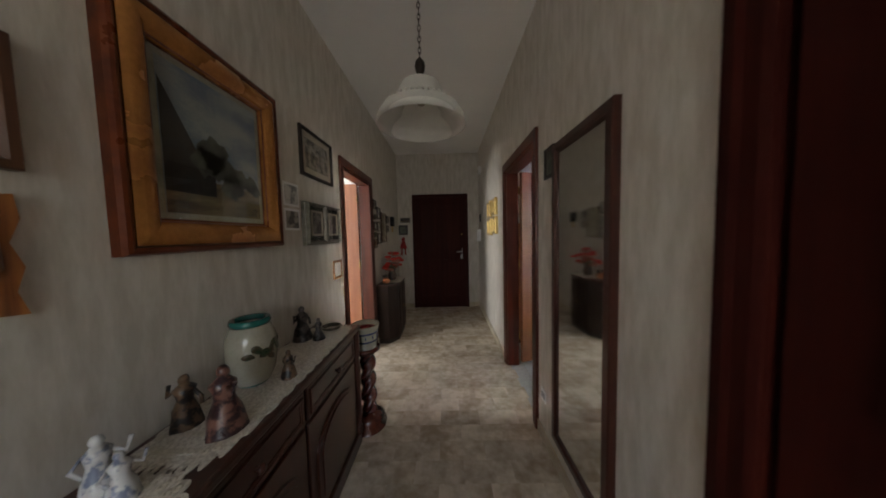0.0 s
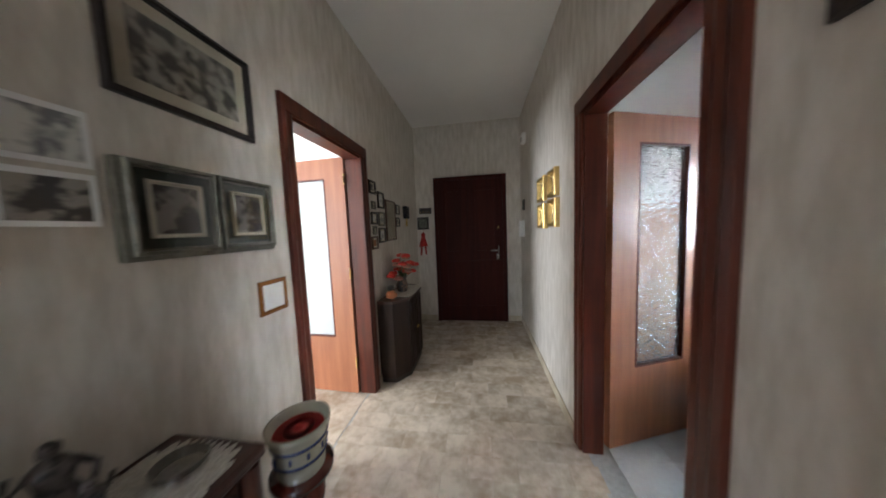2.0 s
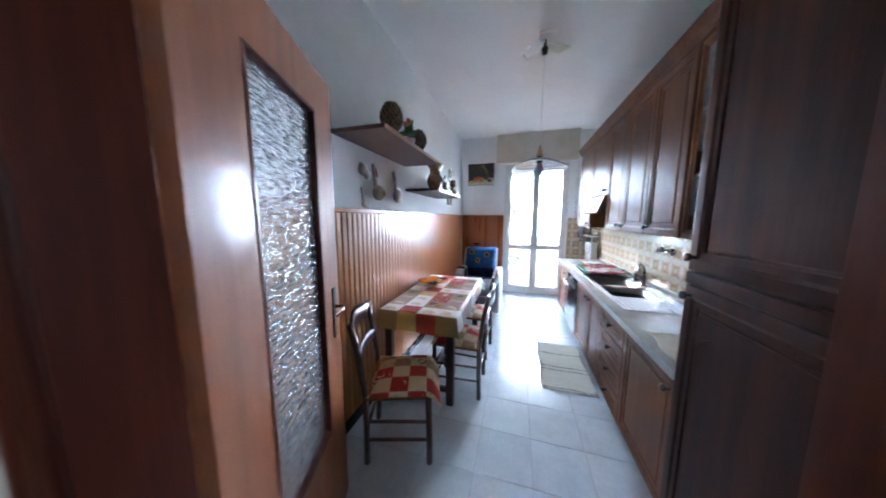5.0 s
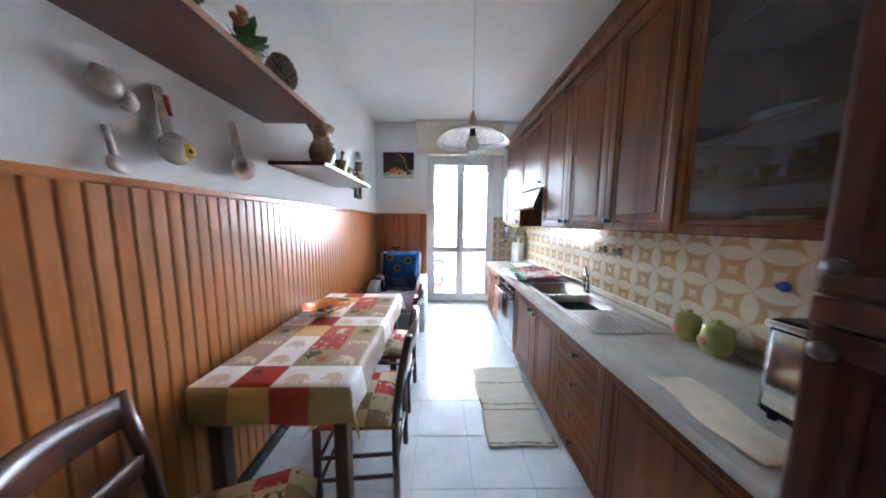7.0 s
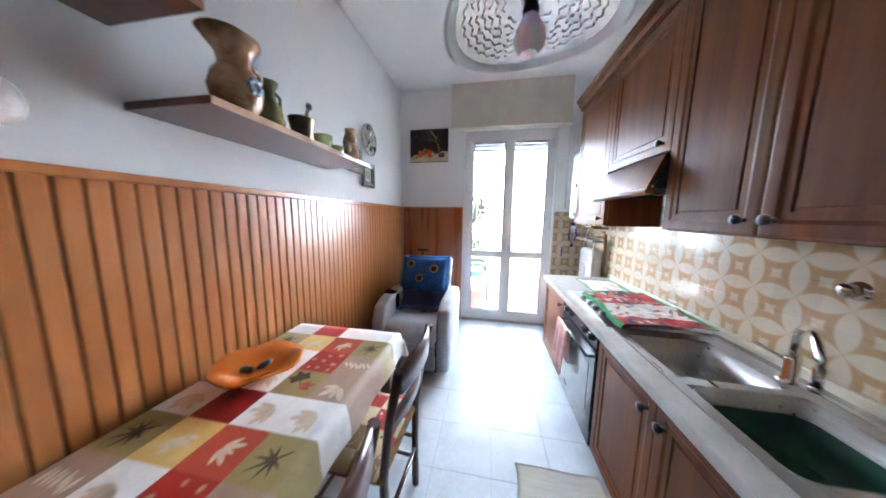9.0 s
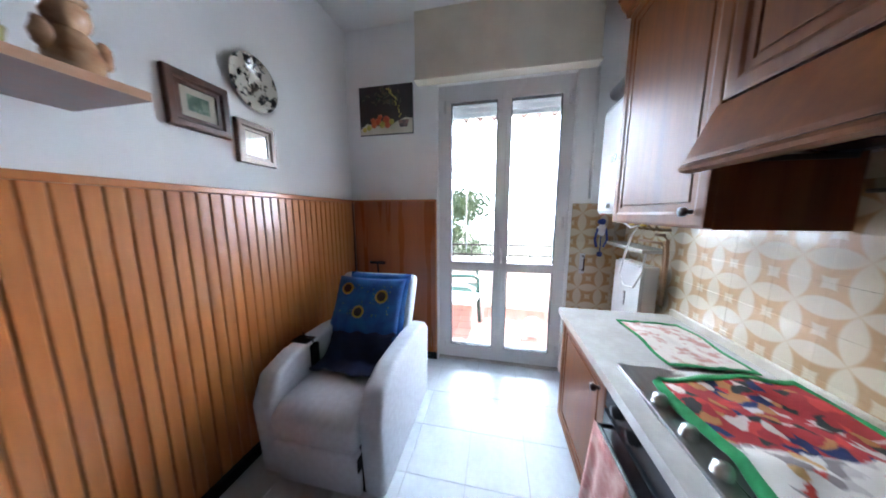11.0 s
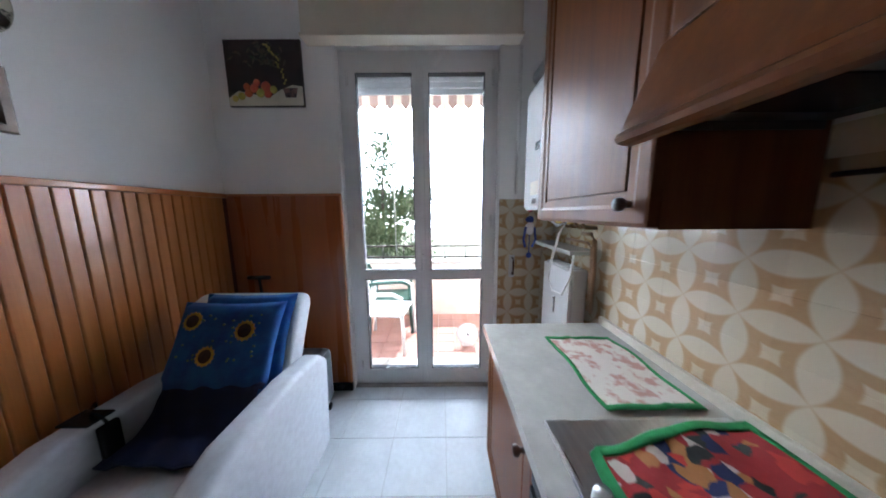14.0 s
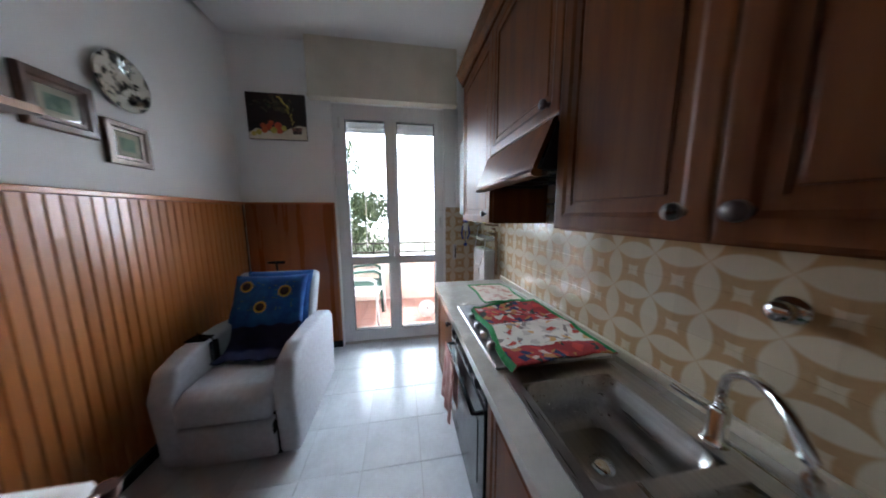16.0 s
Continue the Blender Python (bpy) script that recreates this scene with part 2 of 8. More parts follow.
LD = (4.895, 5.685, 2.09)   # opening in the hall's left wall
KD = (4.42, 5.262, 2.09)   # kitchen doorway
ND = (2.20, 3.105, 2.10)   # near doorway on the right
WD = (3.84, 4.96, 2.53)   # balcony door opening


def wall_with_holes(name, axis, a, b, u0, u1, z1, holes, material):
    """An upright wall between a and b (its thickness), along u, with door openings (u0, u1, top)."""
    bm = bmesh.new()

    def piece(p, q, z0, zt):
        if q - p > 1e-4 and zt - z0 > 1e-4:
            if axis == "x":
                box(bm, a, b, p, q, z0, zt)
            else:
                box(bm, p, q, a, b, z0, zt)
    u = u0
    for h0, h1, top in sorted(holes):
        piece(u, h0, 0, z1)
        piece(h0, h1, top, z1)
        u = h1
    piece(u, u1, 0, z1)
    return tagged(part(name, bm, material), kind="structure")


wall_with_holes("wall_hall_west", "x", -0.12, 0.0, HY0, HY1, HC, [LD], M_hallwall)
wall_with_holes("wall_hall_east", "x", HX, 1.64, HY0, HY1, HC, [ND, KD], M_hallwall)
wall_with_holes("wall_kitchen_west", "x", 1.64, KX0, KY0 - 0.3, KY1 + 0.3, KC, [KD], M_kwall)
wall_with_holes("wall_hall_north", "y", HY1, HY1 + 0.15, -0.12, 1.70, HC, [], M_hallwall)
# unseen end wall, with an opening made up for the fill lamp
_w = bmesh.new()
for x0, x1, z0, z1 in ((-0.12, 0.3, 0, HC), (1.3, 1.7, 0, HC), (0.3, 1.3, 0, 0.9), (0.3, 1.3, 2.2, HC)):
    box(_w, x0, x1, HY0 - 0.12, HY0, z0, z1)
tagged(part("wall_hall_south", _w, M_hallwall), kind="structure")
wall_with_holes("wall_kitchen_north", "y", KY1, KY1 + 0.15, KX0, KX1 + 0.3, KC, [], M_kwall)
wall_with_holes("wall_kitchen_south", "y", KY0 - 0.15, KY0, KX0, KX1 + 0.3, KC, [], M_kwall)
wall_with_holes("wall_kitchen_east", "x", KX1, KX1 + 0.3, KY0, KY1, KC, [WD], M_kwall)
tagged(part("ceiling_hall", boxm(-0.12, 1.64, HY0 - 0.12, HY1 + 0.15, HC, HC + 0.1), M_ceil), kind="structure")
tagged(part("ceiling_kitchen", boxm(1.64, KX1 + 0.3, KY0 - 0.15, KY1 + 0.15, KC, KC + 0.1), M_ceil), kind="structure")
tagged(part("floor_hall", boxm(-0.06, 1.64, HY0 - 0.12, HY1, -0.1, -0.004), M_grout), kind="structure")
tagged(part("floor_kitchen", boxm(1.64, KX1 + 0.3, KY0, KY1, -0.1, -0.004), M_grout), kind="structure")
# living room beyond the left door
tagged(part("floor_living_room", boxm(-4.4, -0.06, 1.4, 6.05, -0.1, 0.0), M_marble), kind="structure")
tagged(part("ceiling_living_room", boxm(-4.4, -0.12, 1.4, 6.1, HC, HC + 0.1), M_ceil), kind="structure")
wall_with_holes("wall_living_north", "y", 6.05, 6.15, -4.5, -0.12, HC, [], M_kwall)
wall_with_holes("wall_living_south", "y", 1.3, 1.4, -4.5, -0.12, HC, [], M_kwall)
_w = bmesh.new()
for y0, y1, z0, z1 in ((1.4, 2.3, 0, HC), (3.9, 6.1, 0, HC), (2.3, 3.9, 0, 0.45), (2.3, 3.9, 2.45, HC)):
    box(_w, -4.5, -4.4, y0, y1, z0, z1)
tagged(part("wall_living_west", _w, M_kwall), kind="structure")
# dark room beyond the near right doorway
_w = bmesh.new()
box(_w, 3.0, 3.1, 0.4, 3.25, 0, HC)
box(_w, 1.64, 3.1, 0.28, 0.4, 0, HC)
box(_w, 1.64, 3.1, 0.4, 3.24, HC, HC + 0.1)
tagged(part("wall_side_room", _w, M_kwall), kind="structure")
tagged(part("floor_side_room", boxm(1.64, 3.0, 0.4, 3.24, -0.1, -0.002), M_marble), kind="structure")

# ---- doors ----


def door_frame(name, label, x0, x1, y0, y1, top, lining=(0.014, 0.014)):
    """Stained lining and stepped casings round an opening in a wall that runs along y."""
    d = thing(name, label, "door frame", kind="structure")
    for side, ya, yb in (("jamb", y0, y0 + lining[0]), ("jamb", y1 - lining[1], y1)):
        part(side, boxm(x0, x1, ya, yb, 0, top - 0.03), M_trim, d)
    part("head", boxm(x0, x1, y0, y1, top - 0.03, top), M_trim, d)
    for xf, out in ((x0, -1), (x1, 1)):
        for ya, yb, inner in ((y0 - 0.08, y0 + 0.012, 1), (y1 - 0.012, y1 + 0.08, -1)):
            bm = bmesh.new()
            prof = [(0, 0), (0.02, 0.004), (0.022, 0.03), (0.016, 0.045), (0.016, 0.075), (0.009, 0.092), (0, 0.092)]
            pts = []
            for dx, dy in prof:
                yy = ya + dy if inner > 0 else yb - dy
                pts.append((xf + out * dx, yy))
            prism(bm, pts, 0, top + 0.07, "z")
            part("casing", bm, M_trim, d)
        bm = bmesh.new()
        box(bm, min(xf, xf + out * 0.0215), max(xf, xf + out * 0.0215), y0 - 0.078, y1 + 0.078, top - 0.012, top + 0.072, 0.004)
        part("head_casing", bm, M_trim, d)
    return d


def door_leaf(name, label, m, width, height, pane, swing=1):
    """A veneered leaf with one tall pane; hinge edge at the origin, running along x."""
    d = thing(name, label, "door", kind="structure", at=m)
    t, g0, g1, z0, z1 = 0.042, 0.185, width - 0.175, 0.52, 1.915
    for nm, a, b, c, e in (("hinge_stile", 0, g0, 0.008, height), ("lock_stile", g1, width, 0.008, height), ("bottom_rail", g0, g1, 0.008, z0), ("top_rail", g0, g1, z1, height)):
        part(nm, boxm(a, b, 0, t, c, e), M_leaf, d)
    bm = bmesh.new()
    for a, b, c, e in ((g0, g0 + 0.012, z0, z1), (g1 - 0.012, g1, z0, z1), (g0 + 0.012, g1 - 0.012, z0, z0 + 0.012), (g0 + 0.012, g1 - 0.012, z1 - 0.012, z1)):
        box(bm, a, b, -0.003, t + 0.003, c, e)
    part("glazing_bead", bm, M_trim, d)
    p = part("pane", boxm(g0 + 0.012, g1 - 0.012, t / 2 - 0.003, t / 2 + 0.003, z0 + 0.012, z1 - 0.012), pane, d, "textured glass pane")
    p.visible_shadow = False
    hx = width - 0.075
    for s in (-1, 1):
        y = 0 if s < 0 else t
        pl = part("handle_plate", boxm(hx - 0.02, hx + 0.02, min(y, y + s * 0.006), max(y, y + s * 0.006), 0.93, 1.17, 0.002), M_iron if name == "door_2" else M_brass, d)
        bm = bmesh.new()
        tube(bm, [(hx, y, 1.08), (hx, y + s * 0.045, 1.08), (hx - 0.02, y + s * 0.052, 1.08), (hx - 0.11, y + s * 0.05, 1.075)], 0.008)
        part("handle", bm, M_chrome if name == "door_2" else M_brass, pl)
    for z in (0.25, 1.05, 1.85):
        bm = bmesh.new()
        lathe(bm, [(0, 0), (0.008, 0), (0.008, 0.09), (0, 0.09)], (-0.004, -0.006 if swing < 0 else t + 0.006, z), 10)
        part("hinge", bm, M_brass, d)
    return d


door_frame("door_frame_1", "reddish-brown stained wooden frame of the living room door", -0.12, 0.0, *LD)
door_frame("door_frame_2", "reddish-brown stained wooden frame of the kitchen door", HX, KX0, *KD, (0.052, 0.026))
door_frame("door_frame_3", "dark brown stained wooden frame of the near side door", HX, 1.64, *ND)
_k = [o for o in bpy.data.objects["door_frame_2"].children if o.name.startswith("casing")]
bpy.data.objects.remove(max(_k, key=lambda o: sum(v.co.x + v.co.y for v in o.data.vertices)))
door_leaf("door_1", "open brown veneered living room door with frosted pane", pose(-0.14, 5.695, 0.0, 0, 0, 177) @ Matrix.Translation((0, -0.042, 0)) @ pose(0, 0.042, 0), 0.79, 2.08, M_frost)
door_leaf("door_2", "open brown veneered kitchen door with hammered glass pane", pose(1.752, 5.275, 0.0, 0, 0, 20.8), 0.755, 2.08, M_cathedral)
for _o in bpy.data.objects["door_frame_3"].children:
    _o.data.materials[0] = M_dark
# near side door, shut
_d = thing("door_3", "closed dark brown wooden side door", "door", kind="structure")
part("leaf", boxm(1.585, 1.625, ND[0] + 0.035, ND[1] - 0.035, 0.008, 2.06), M_dark, _d)
part("moulding", ring_frame(bmesh.new(), ND[0] + 0.15, ND[1] - 0.15, 1.15, 1.92, 0.05, 1.586, 1.572, "x"), M_dark, _d)
part("moulding", ring_frame(bmesh.new(), ND[0] + 0.15, ND[1] - 0.15, 0.16, 1.0, 0.05, 1.586, 1.572, "x"), M_dark, _d)

# entrance door
_d = thing("door_4", "closed dark brown wooden entrance door with grooved panels", "door", kind="structure")
bm = bmesh.new()
for a, b, c, e in ((0.29, 0.345, 0, 2.22), (1.315, 1.37, 0, 2.22), (0.345, 1.315, 2.165, 2.22)):
    box(bm, a, b, 7.45, 7.5, c, e, 0.006)
part("frame", bm, M_dark, _d)
part("leaf", boxm(0.345, 1.315, 7.465, 7.5, 0.005, 2.165), M_dark, _d)
for a, b in ((0.42, 0.80), (0.86, 1.24)):
    for c, e in ((0.2, 0.95), (1.05, 2.05)):
        part("panel", ring_frame(bmesh.new(), a, b, c, e, 0.05, 7.466, 7.452, "y"), M_dark, _d)
_h = part("lock_plate", boxm(1.215, 1.255, 7.458, 7.465, 0.96, 1.16, 0.002), M_chrome, _d, "chrome lock plate")
bm = bmesh.new()
tube(bm, [(1.235, 7.46, 1.10), (1.235, 7.42, 1.10), (1.22, 7.412, 1.10), (1.13, 7.412, 1.098)], 0.009)
part("handle", bm, M_chrome, _h)
bm = bmesh.new()
lathe(bm, [(0, 0), (0.02, 0), (0.02, 0.008), (0, 0.01)], n=16, m=pose(1.235, 7.465, 1.44, 90))
part("peephole", bm, M_brass, _d)
bm = bmesh.new()
lathe(bm, [(0, 0), (0.018, 0), (0.018, 0.015), (0, 0.018)], n=16, m=pose(1.235, 7.458, 1.02, 90))
part("cylinder", bm, M_chrome, _d)

# skirting
M_skirt = surf("marble_skirting", srgb(200, 188, 164), srgb(170, 156, 130), rough=0.3, scale=5, bump=0.02)
for nm, b in (("baseboard", boxm(0.0, 0.012, HY0, LD[0] - 0.08, 0, 0.085, 0.003)), ("baseboard", boxm(0.0, 0.012, LD[1] + 0.08, HY1, 0, 0.085, 0.003)),
              ("baseboard", boxm(HX - 0.012, HX, ND[1] + 0.08, KD[0] - 0.08, 0, 0.085, 0.003)), ("baseboard", boxm(HX - 0.012, HX, KD[1] + 0.08, HY1, 0, 0.085, 0.003)),
              ("baseboard", boxm(0.012, 0.29, HY1 - 0.012, HY1, 0, 0.085, 0.003)), ("baseboard", boxm(1.37, HX - 0.012, HY1 - 0.012, HY1, 0, 0.085, 0.003))):
    tagged(part(nm, b, M_skirt), kind="structure")

# ---- pictures ----
M_paper = surf("aged_mount", srgb(214, 206, 186), srgb(196, 186, 162), rough=0.9, scale=5)
M_print = surf("engraving_ink", srgb(70, 66, 60), srgb(168, 160, 146), rough=0.9, scale=26, fine=140, mix=(0.42, 0.58))
M_photo = surf("faded_photograph", srgb(62, 58, 54), srgb(150, 144, 134), rough=0.35, scale=16, fine=60, mix=(0.45, 0.56))
M_photob = surf("pale_photograph", srgb(120, 122, 124), srgb(206, 206, 200), rough=0.35, scale=12, fine=50, mix=(0.42, 0.55))
M_blackf = wood("black_frame", srgb(28, 22, 20), srgb(44, 32, 26), rough=0.4)
M_greyf = surf("silvered_frame", srgb(120, 116, 104), srgb(84, 82, 72), rough=0.4, scale=20, metal=0.3)
M_greenf = surf("dark_green_mount", srgb(34, 46, 38), srgb(44, 58, 48), rough=0.7, scale=12)
M_brownf = wood("brown_frame", srgb(70, 44, 30), srgb(96, 64, 44), rough=0.4)
M_pane = glass("picture_glass")


def picture(name, label, wall, u0, u1, z0, z1, fw, depth, frame_m, mount_m, image_m, mount=0.03, glazed=True, category="picture"):
    """A framed picture on a wall; wall = (axis, coordinate, which way it faces)."""
    axis, c, s = wall
    p = thing(name, label, category)

    def slab(a, b, e, f, d0, d1):
        d0, d1 = c + s * d0, c + s * d1
        if axis == "x":
            return boxm(min(d0, d1), max(d0, d1), a, b, e, f)
        return boxm(a, b, min(d0, d1), max(d0, d1), e, f)
    part("frame", ring_frame(bmesh.new(), u0, u1, z0, z1, fw, c + s * 0.001, c + s * depth, axis), frame_m, p)
    part("mount", slab(u0 + fw * 0.8, u1 - fw * 0.8, z0 + fw * 0.8, z1 - fw * 0.8, 0.002, depth * 0.3), mount_m, p)
    part("image", slab(u0 + fw + mount, u1 - fw - mount, z0 + fw + mount, z1 - fw - mount, depth * 0.3, depth * 0.3 + 0.0012), image_m, p)
    if glazed:
        g = part("glass", slab(u0 + fw * 0.9, u1 - fw * 0.9, z0 + fw * 0.9, z1 - fw * 0.9, depth * 0.3 + 0.003, depth * 0.3 + 0.005), M_pane, p)
        g.visible_shadow = False
    return p


WL, WR, WN, WK, WW = ("x", 0.0, 1), ("x", HX, -1), ("y", HY1, -1), ("y", KY1, -1), ("x", KX1, -1)

# large landscape


def moulding(u0, u1, v0, v1, profile):
    """A mitred frame on the west wall whose section is given as (inset, depth) pairs."""
    bm = bmesh.new()
    loops = [[bm.verts.new((d, u, v)) for u, v in ((u0 + o, v0 + o), (u1 - o, v0 + o), (u1 - o, v1 - o), (u0 + o, v1 - o))] for o, d in profile]
    for a, b in zip(loops, loops[1:] + loops[:1]):
        for i in range(4):
            bm.faces.new((a[i], a[(i + 1) % 4], b[(i + 1) % 4], b[i]))
    bmesh.ops.recalc_face_normals(bm, faces=bm.faces)
    return bm


M_oilsky = surf("oil_sky", srgb(96, 120, 140), srgb(168, 172, 164), rough=0.5, scale=4, stretch=(1, 1, 2), fine=60, bump=0.2)
M_oilland = surf("oil_land", srgb(84, 72, 48), srgb(134, 118, 82), rough=0.5, scale=14, stretch=(1, 0.4, 2), fine=70, bump=0.2)
M_oildark = surf("oil_dark", srgb(36, 32, 28), srgb(58, 50, 40), rough=0.5, scale=16, fine=70, bump=0.2)
M_oiltree = surf("oil_foliage", srgb(64, 66, 56), srgb(100, 102, 88), rough=0.5, scale=22, fine=80, bump=0.3)
M_lineng = surf("linen_mount", srgb(176, 172, 150), srgb(158, 154, 130), rough=0.9, scale=30)
_p = picture("large_painting", "large landscape painting in a wide gilt wooden frame", WL, 3.26, 3.99, 1.385, 2.205, 0.105, 0.05, M_gold, M_lineng, M_oilsky, 0.03)
bpy.data.objects.remove([o for o in _p.children if o.name.startswith("frame")][0])
CUSHION = [(0.016, 0.001), (0.016, 0.034)] + [(0.016 + 0.08 * k / 10, 0.034 + 0.022 * math.sin(math.pi * (0.1 + 0.9 * k / 10)) ** 0.7) for k in range(11)] + [(0.105, 0.026), (0.105, 0.001)]
part("frame", moulding(3.26, 3.99, 1.385, 2.205, CUSHION), M_gold, _p)
M_redgilt = surf("red_brown_gilding", srgb(112, 54, 28), srgb(82, 38, 20), rough=0.3, scale=10, metal=0.3, bump=0.1, fine=60)
part("outer_moulding", moulding(3.245, 4.005, 1.37, 2.22, [(0, 0.001), (0, 0.03), (0.006, 0.044), (0.016, 0.048), (0.026, 0.044), (0.03, 0.034), (0.03, 0.001)]), M_redgilt, _p)
part("inner_lip", moulding(3.352, 3.898, 1.477, 2.113, [(0, 0.012), (0, 0.03), (0.005, 0.034), (0.010, 0.03), (0.012, 0.02), (0.02, 0.017), (0.02, 0.012)]), M_redgilt, _p)
x0 = 0.0172
part("painted_field", boxm(x0, x0 + 0.0006, 3.397, 3.853, 1.52, 1.66), M_oilland, _p)
bm = bmesh.new()
prism(bm, [(3.397, 1.60), (3.60, 1.60), (3.60, 1.74), (3.52, 1.78), (3.397, 2.0)], x0 + 0.0008, x0 + 0.0014, "x")
part("painted_hut", bm, M_oildark, _p)
bm = bmesh.new()
for y, z, r in ((3.60, 1.78, 0.07), (3.64, 1.73, 0.06), (3.72, 1.70, 0.05), (3.80, 1.69, 0.04), (3.56, 1.74, 0.06), (3.69, 1.66, 0.06), (3.83, 1.66, 0.03)):
    prism(bm, [(y + r * (1 + 0.2 * math.sin(5 * a + y * 40)) * math.cos(a), z + r * (1 + 0.2 * math.cos(7 * a + y * 30)) * math.sin(a)) for a in [i * math.pi / 9 for i in range(18)]], x0 + 0.0016, x0 + 0.002, "x")
part("painted_trees", bm, M_oiltree, _p)
_fit = Matrix.Translation((0, 3.272, 1.40)) @ Matrix.Diagonal((1, 0.9, 0.92, 1)) @ Matrix.Translation((0, -3.245, -1.37))
for _o in _p.children:
    _o.data.transform(_fit)

picture("dark_framed_picture", "small dark picture in a brown wooden frame", WL, 2.86, 3.13, 1.60, 1.885, 0.035, 0.03, M_brownf, M_oildark, M_oiltree, 0.01)
# carved plaque
M_carve = wood("carved_pearwood", srgb(118, 66, 32), srgb(182, 116, 60), rough=0.35, scale=5, coat=0.4)
_p = thing("carved_plaque", "carved honey-coloured wooden plaque with a wavy border", "plaque")
bm = bmesh.new()
prism(bm, [(2.84 + 0.28 * a, 1.29 + 0.26 * b) for a, b in ((0, 0), (0.25, 0.03), (0.5, -0.02), (0.75, 0.03), (1, 0), (0.95, 0.2), (1.0, 0.4), (0.94, 0.6), (1.0, 0.8), (0.98, 1), (0.7, 0.97), (0.4, 1.02), (0, 1))], 0.001, 0.018, "x")
part("border", bm, M_carve, _p)
bm = bmesh.new()
for i in range(5):
    blob(bm, (0.02, 2.90 + 0.04 * i, 1.42 + 0.03 * math.sin(i * 2)), (0.014, 0.03, 0.09), 2, 0.3, i)
part("carving", bm, M_carve, _p)
picture("engraving", "black-and-white engraving in a thin black frame", WL, 4.215, 4.655, 1.855, 2.178, 0.022, 0.022, M_blackf, M_paper, M_print, 0.04)
for z0, z1, m in ((1.635, 1.775, M_photob), (1.49, 1.62, M_photo)):
    p = thing("pinned_photograph", "unframed black-and-white photograph with a white margin", "photograph", "photographs beside the painting")
    part("paper", boxm(0.0005, 0.0035, 4.03, 4.18, z0, z1), M_white, p)
    part("image", boxm(0.0035, 0.0045, 4.043, 4.167, z0 + 0.013, z1 - 0.015), m, p)
_p = thing("double_frame", "silvered double picture frame with dark green mounts", "picture")
part("back_board", boxm(0.001, 0.03, 4.20, 4.695, 1.39, 1.68, 0.004), M_greyf, _p)
for a, b in ((4.21, 4.445), (4.455, 4.685)):
    f = part("frame", ring_frame(bmesh.new(), a, b, 1.405, 1.675, 0.02, 0.03, 0.05, "x"), M_greyf, _p)
    part("mount", boxm(0.03, 0.034, a + 0.015, b - 0.015, 1.42, 1.66), M_greenf, f)
    part("inner_frame", ring_frame(bmesh.new(), a + 0.045, b - 0.045, 1.455, 1.625, 0.012, 0.034, 0.042, "x"), M_paper, f)
    part("image", boxm(0.034, 0.036, a + 0.055, b - 0.055, 1.465, 1.615), M_photo, f)
    g = part("glass", boxm(0.043, 0.045, a + 0.016, b - 0.016, 1.421, 1.659), M_pane, f)
    g.visible_shadow = False
_s = thing("light_switch", "white light switch in a gilt frame", "switch")
part("surround", ring_frame(bmesh.new(), 4.61, 4.765, 1.09, 1.245, 0.022, 0.001, 0.012, "x"), M_gold, _s)
part("plate", boxm(0.001, 0.009, 4.63, 4.745, 1.11, 1.225), M_white, _s)
part("button", boxm(0.009, 0.013, 4.66, 4.715, 1.135, 1.20, 0.002), M_white, _s)

# cluster beyond the living room door
for u0, u1, z0, z1, fm, im in ((5.80, 5.935, 1.795, 1.915, M_blackf, M_photo), (5.98, 6.13, 1.675, 1.835, M_blackf, M_photob), (5.835, 5.912, 1.655, 1.73, M_greyf, M_photo), (5.815, 5.945, 1.515, 1.63, M_blackf, M_photob),
                               (5.98, 6.125, 1.50, 1.64, M_greyf, M_photob), (5.835, 5.91, 1.42, 1.50, M_greyf, M_photo), (5.97, 6.125, 1.335, 1.485, M_blackf, M_photob), (5.80, 5.925, 1.285, 1.405, M_brownf, M_carve),
                               (6.50, 6.62, 1.64, 1.755, M_blackf, M_photob), (6.49, 6.61, 1.495, 1.605, M_blackf, M_photo)):
    p = picture("small_picture", "small dark framed photograph on the hall wall", WL, u0, u1, z0, z1, 0.018, 0.018, fm, M_paper, im, 0.012, False)
    p["group"] = "small pictures on the hall wall"
picture("white_picture", "large pale picture in a thin dark frame", WL, 6.17, 6.46, 1.345, 1.78, 0.014, 0.018, M_brownf, M_paper, M_paper, 0.03)
_p = thing("wall_telephone", "black key box hanging on the wall", "key box")
part("body", boxm(0.001, 0.05, 6.78, 6.92, 1.60, 1.76, 0.008), M_black, _p)
part("hanging_keys", boxm(0.01, 0.03, 6.86, 6.90, 1.50, 1.60, 0.004), M_brass, _p)
_p = thing("key_rack", "dark wooden key rack with hooks", "key rack")
part("board", boxm(0.05, 0.24, 7.475, 7.499, 1.69, 1.78, 0.004), M_blackf, _p)
for i in range(4):
    bm = bmesh.new()
    tube(bm, [(0.08 + 0.043 * i, 7.478, 1.71), (0.08 + 0.043 * i, 7.455, 1.705), (0.08 + 0.043 * i, 7.452, 1.72)], 0.003, 6)
    part("hook", bm, M_brass, _p)
picture("dark_square_picture", "dark square picture under the key rack", WN, 0.01, 0.19, 1.45, 1.64, 0.02, 0.02, M_blackf, M_oildark, M_oiltree, 0.01, False)
M_red = surf("red_cloth", srgb(168, 40, 34), srgb(140, 28, 24), rough=0.9, scale=20)
M_straw = surf("straw", srgb(150, 120, 74), srgb(112, 86, 50), rough=0.95, scale=40, bump=0.4)
bm = bmesh.new()
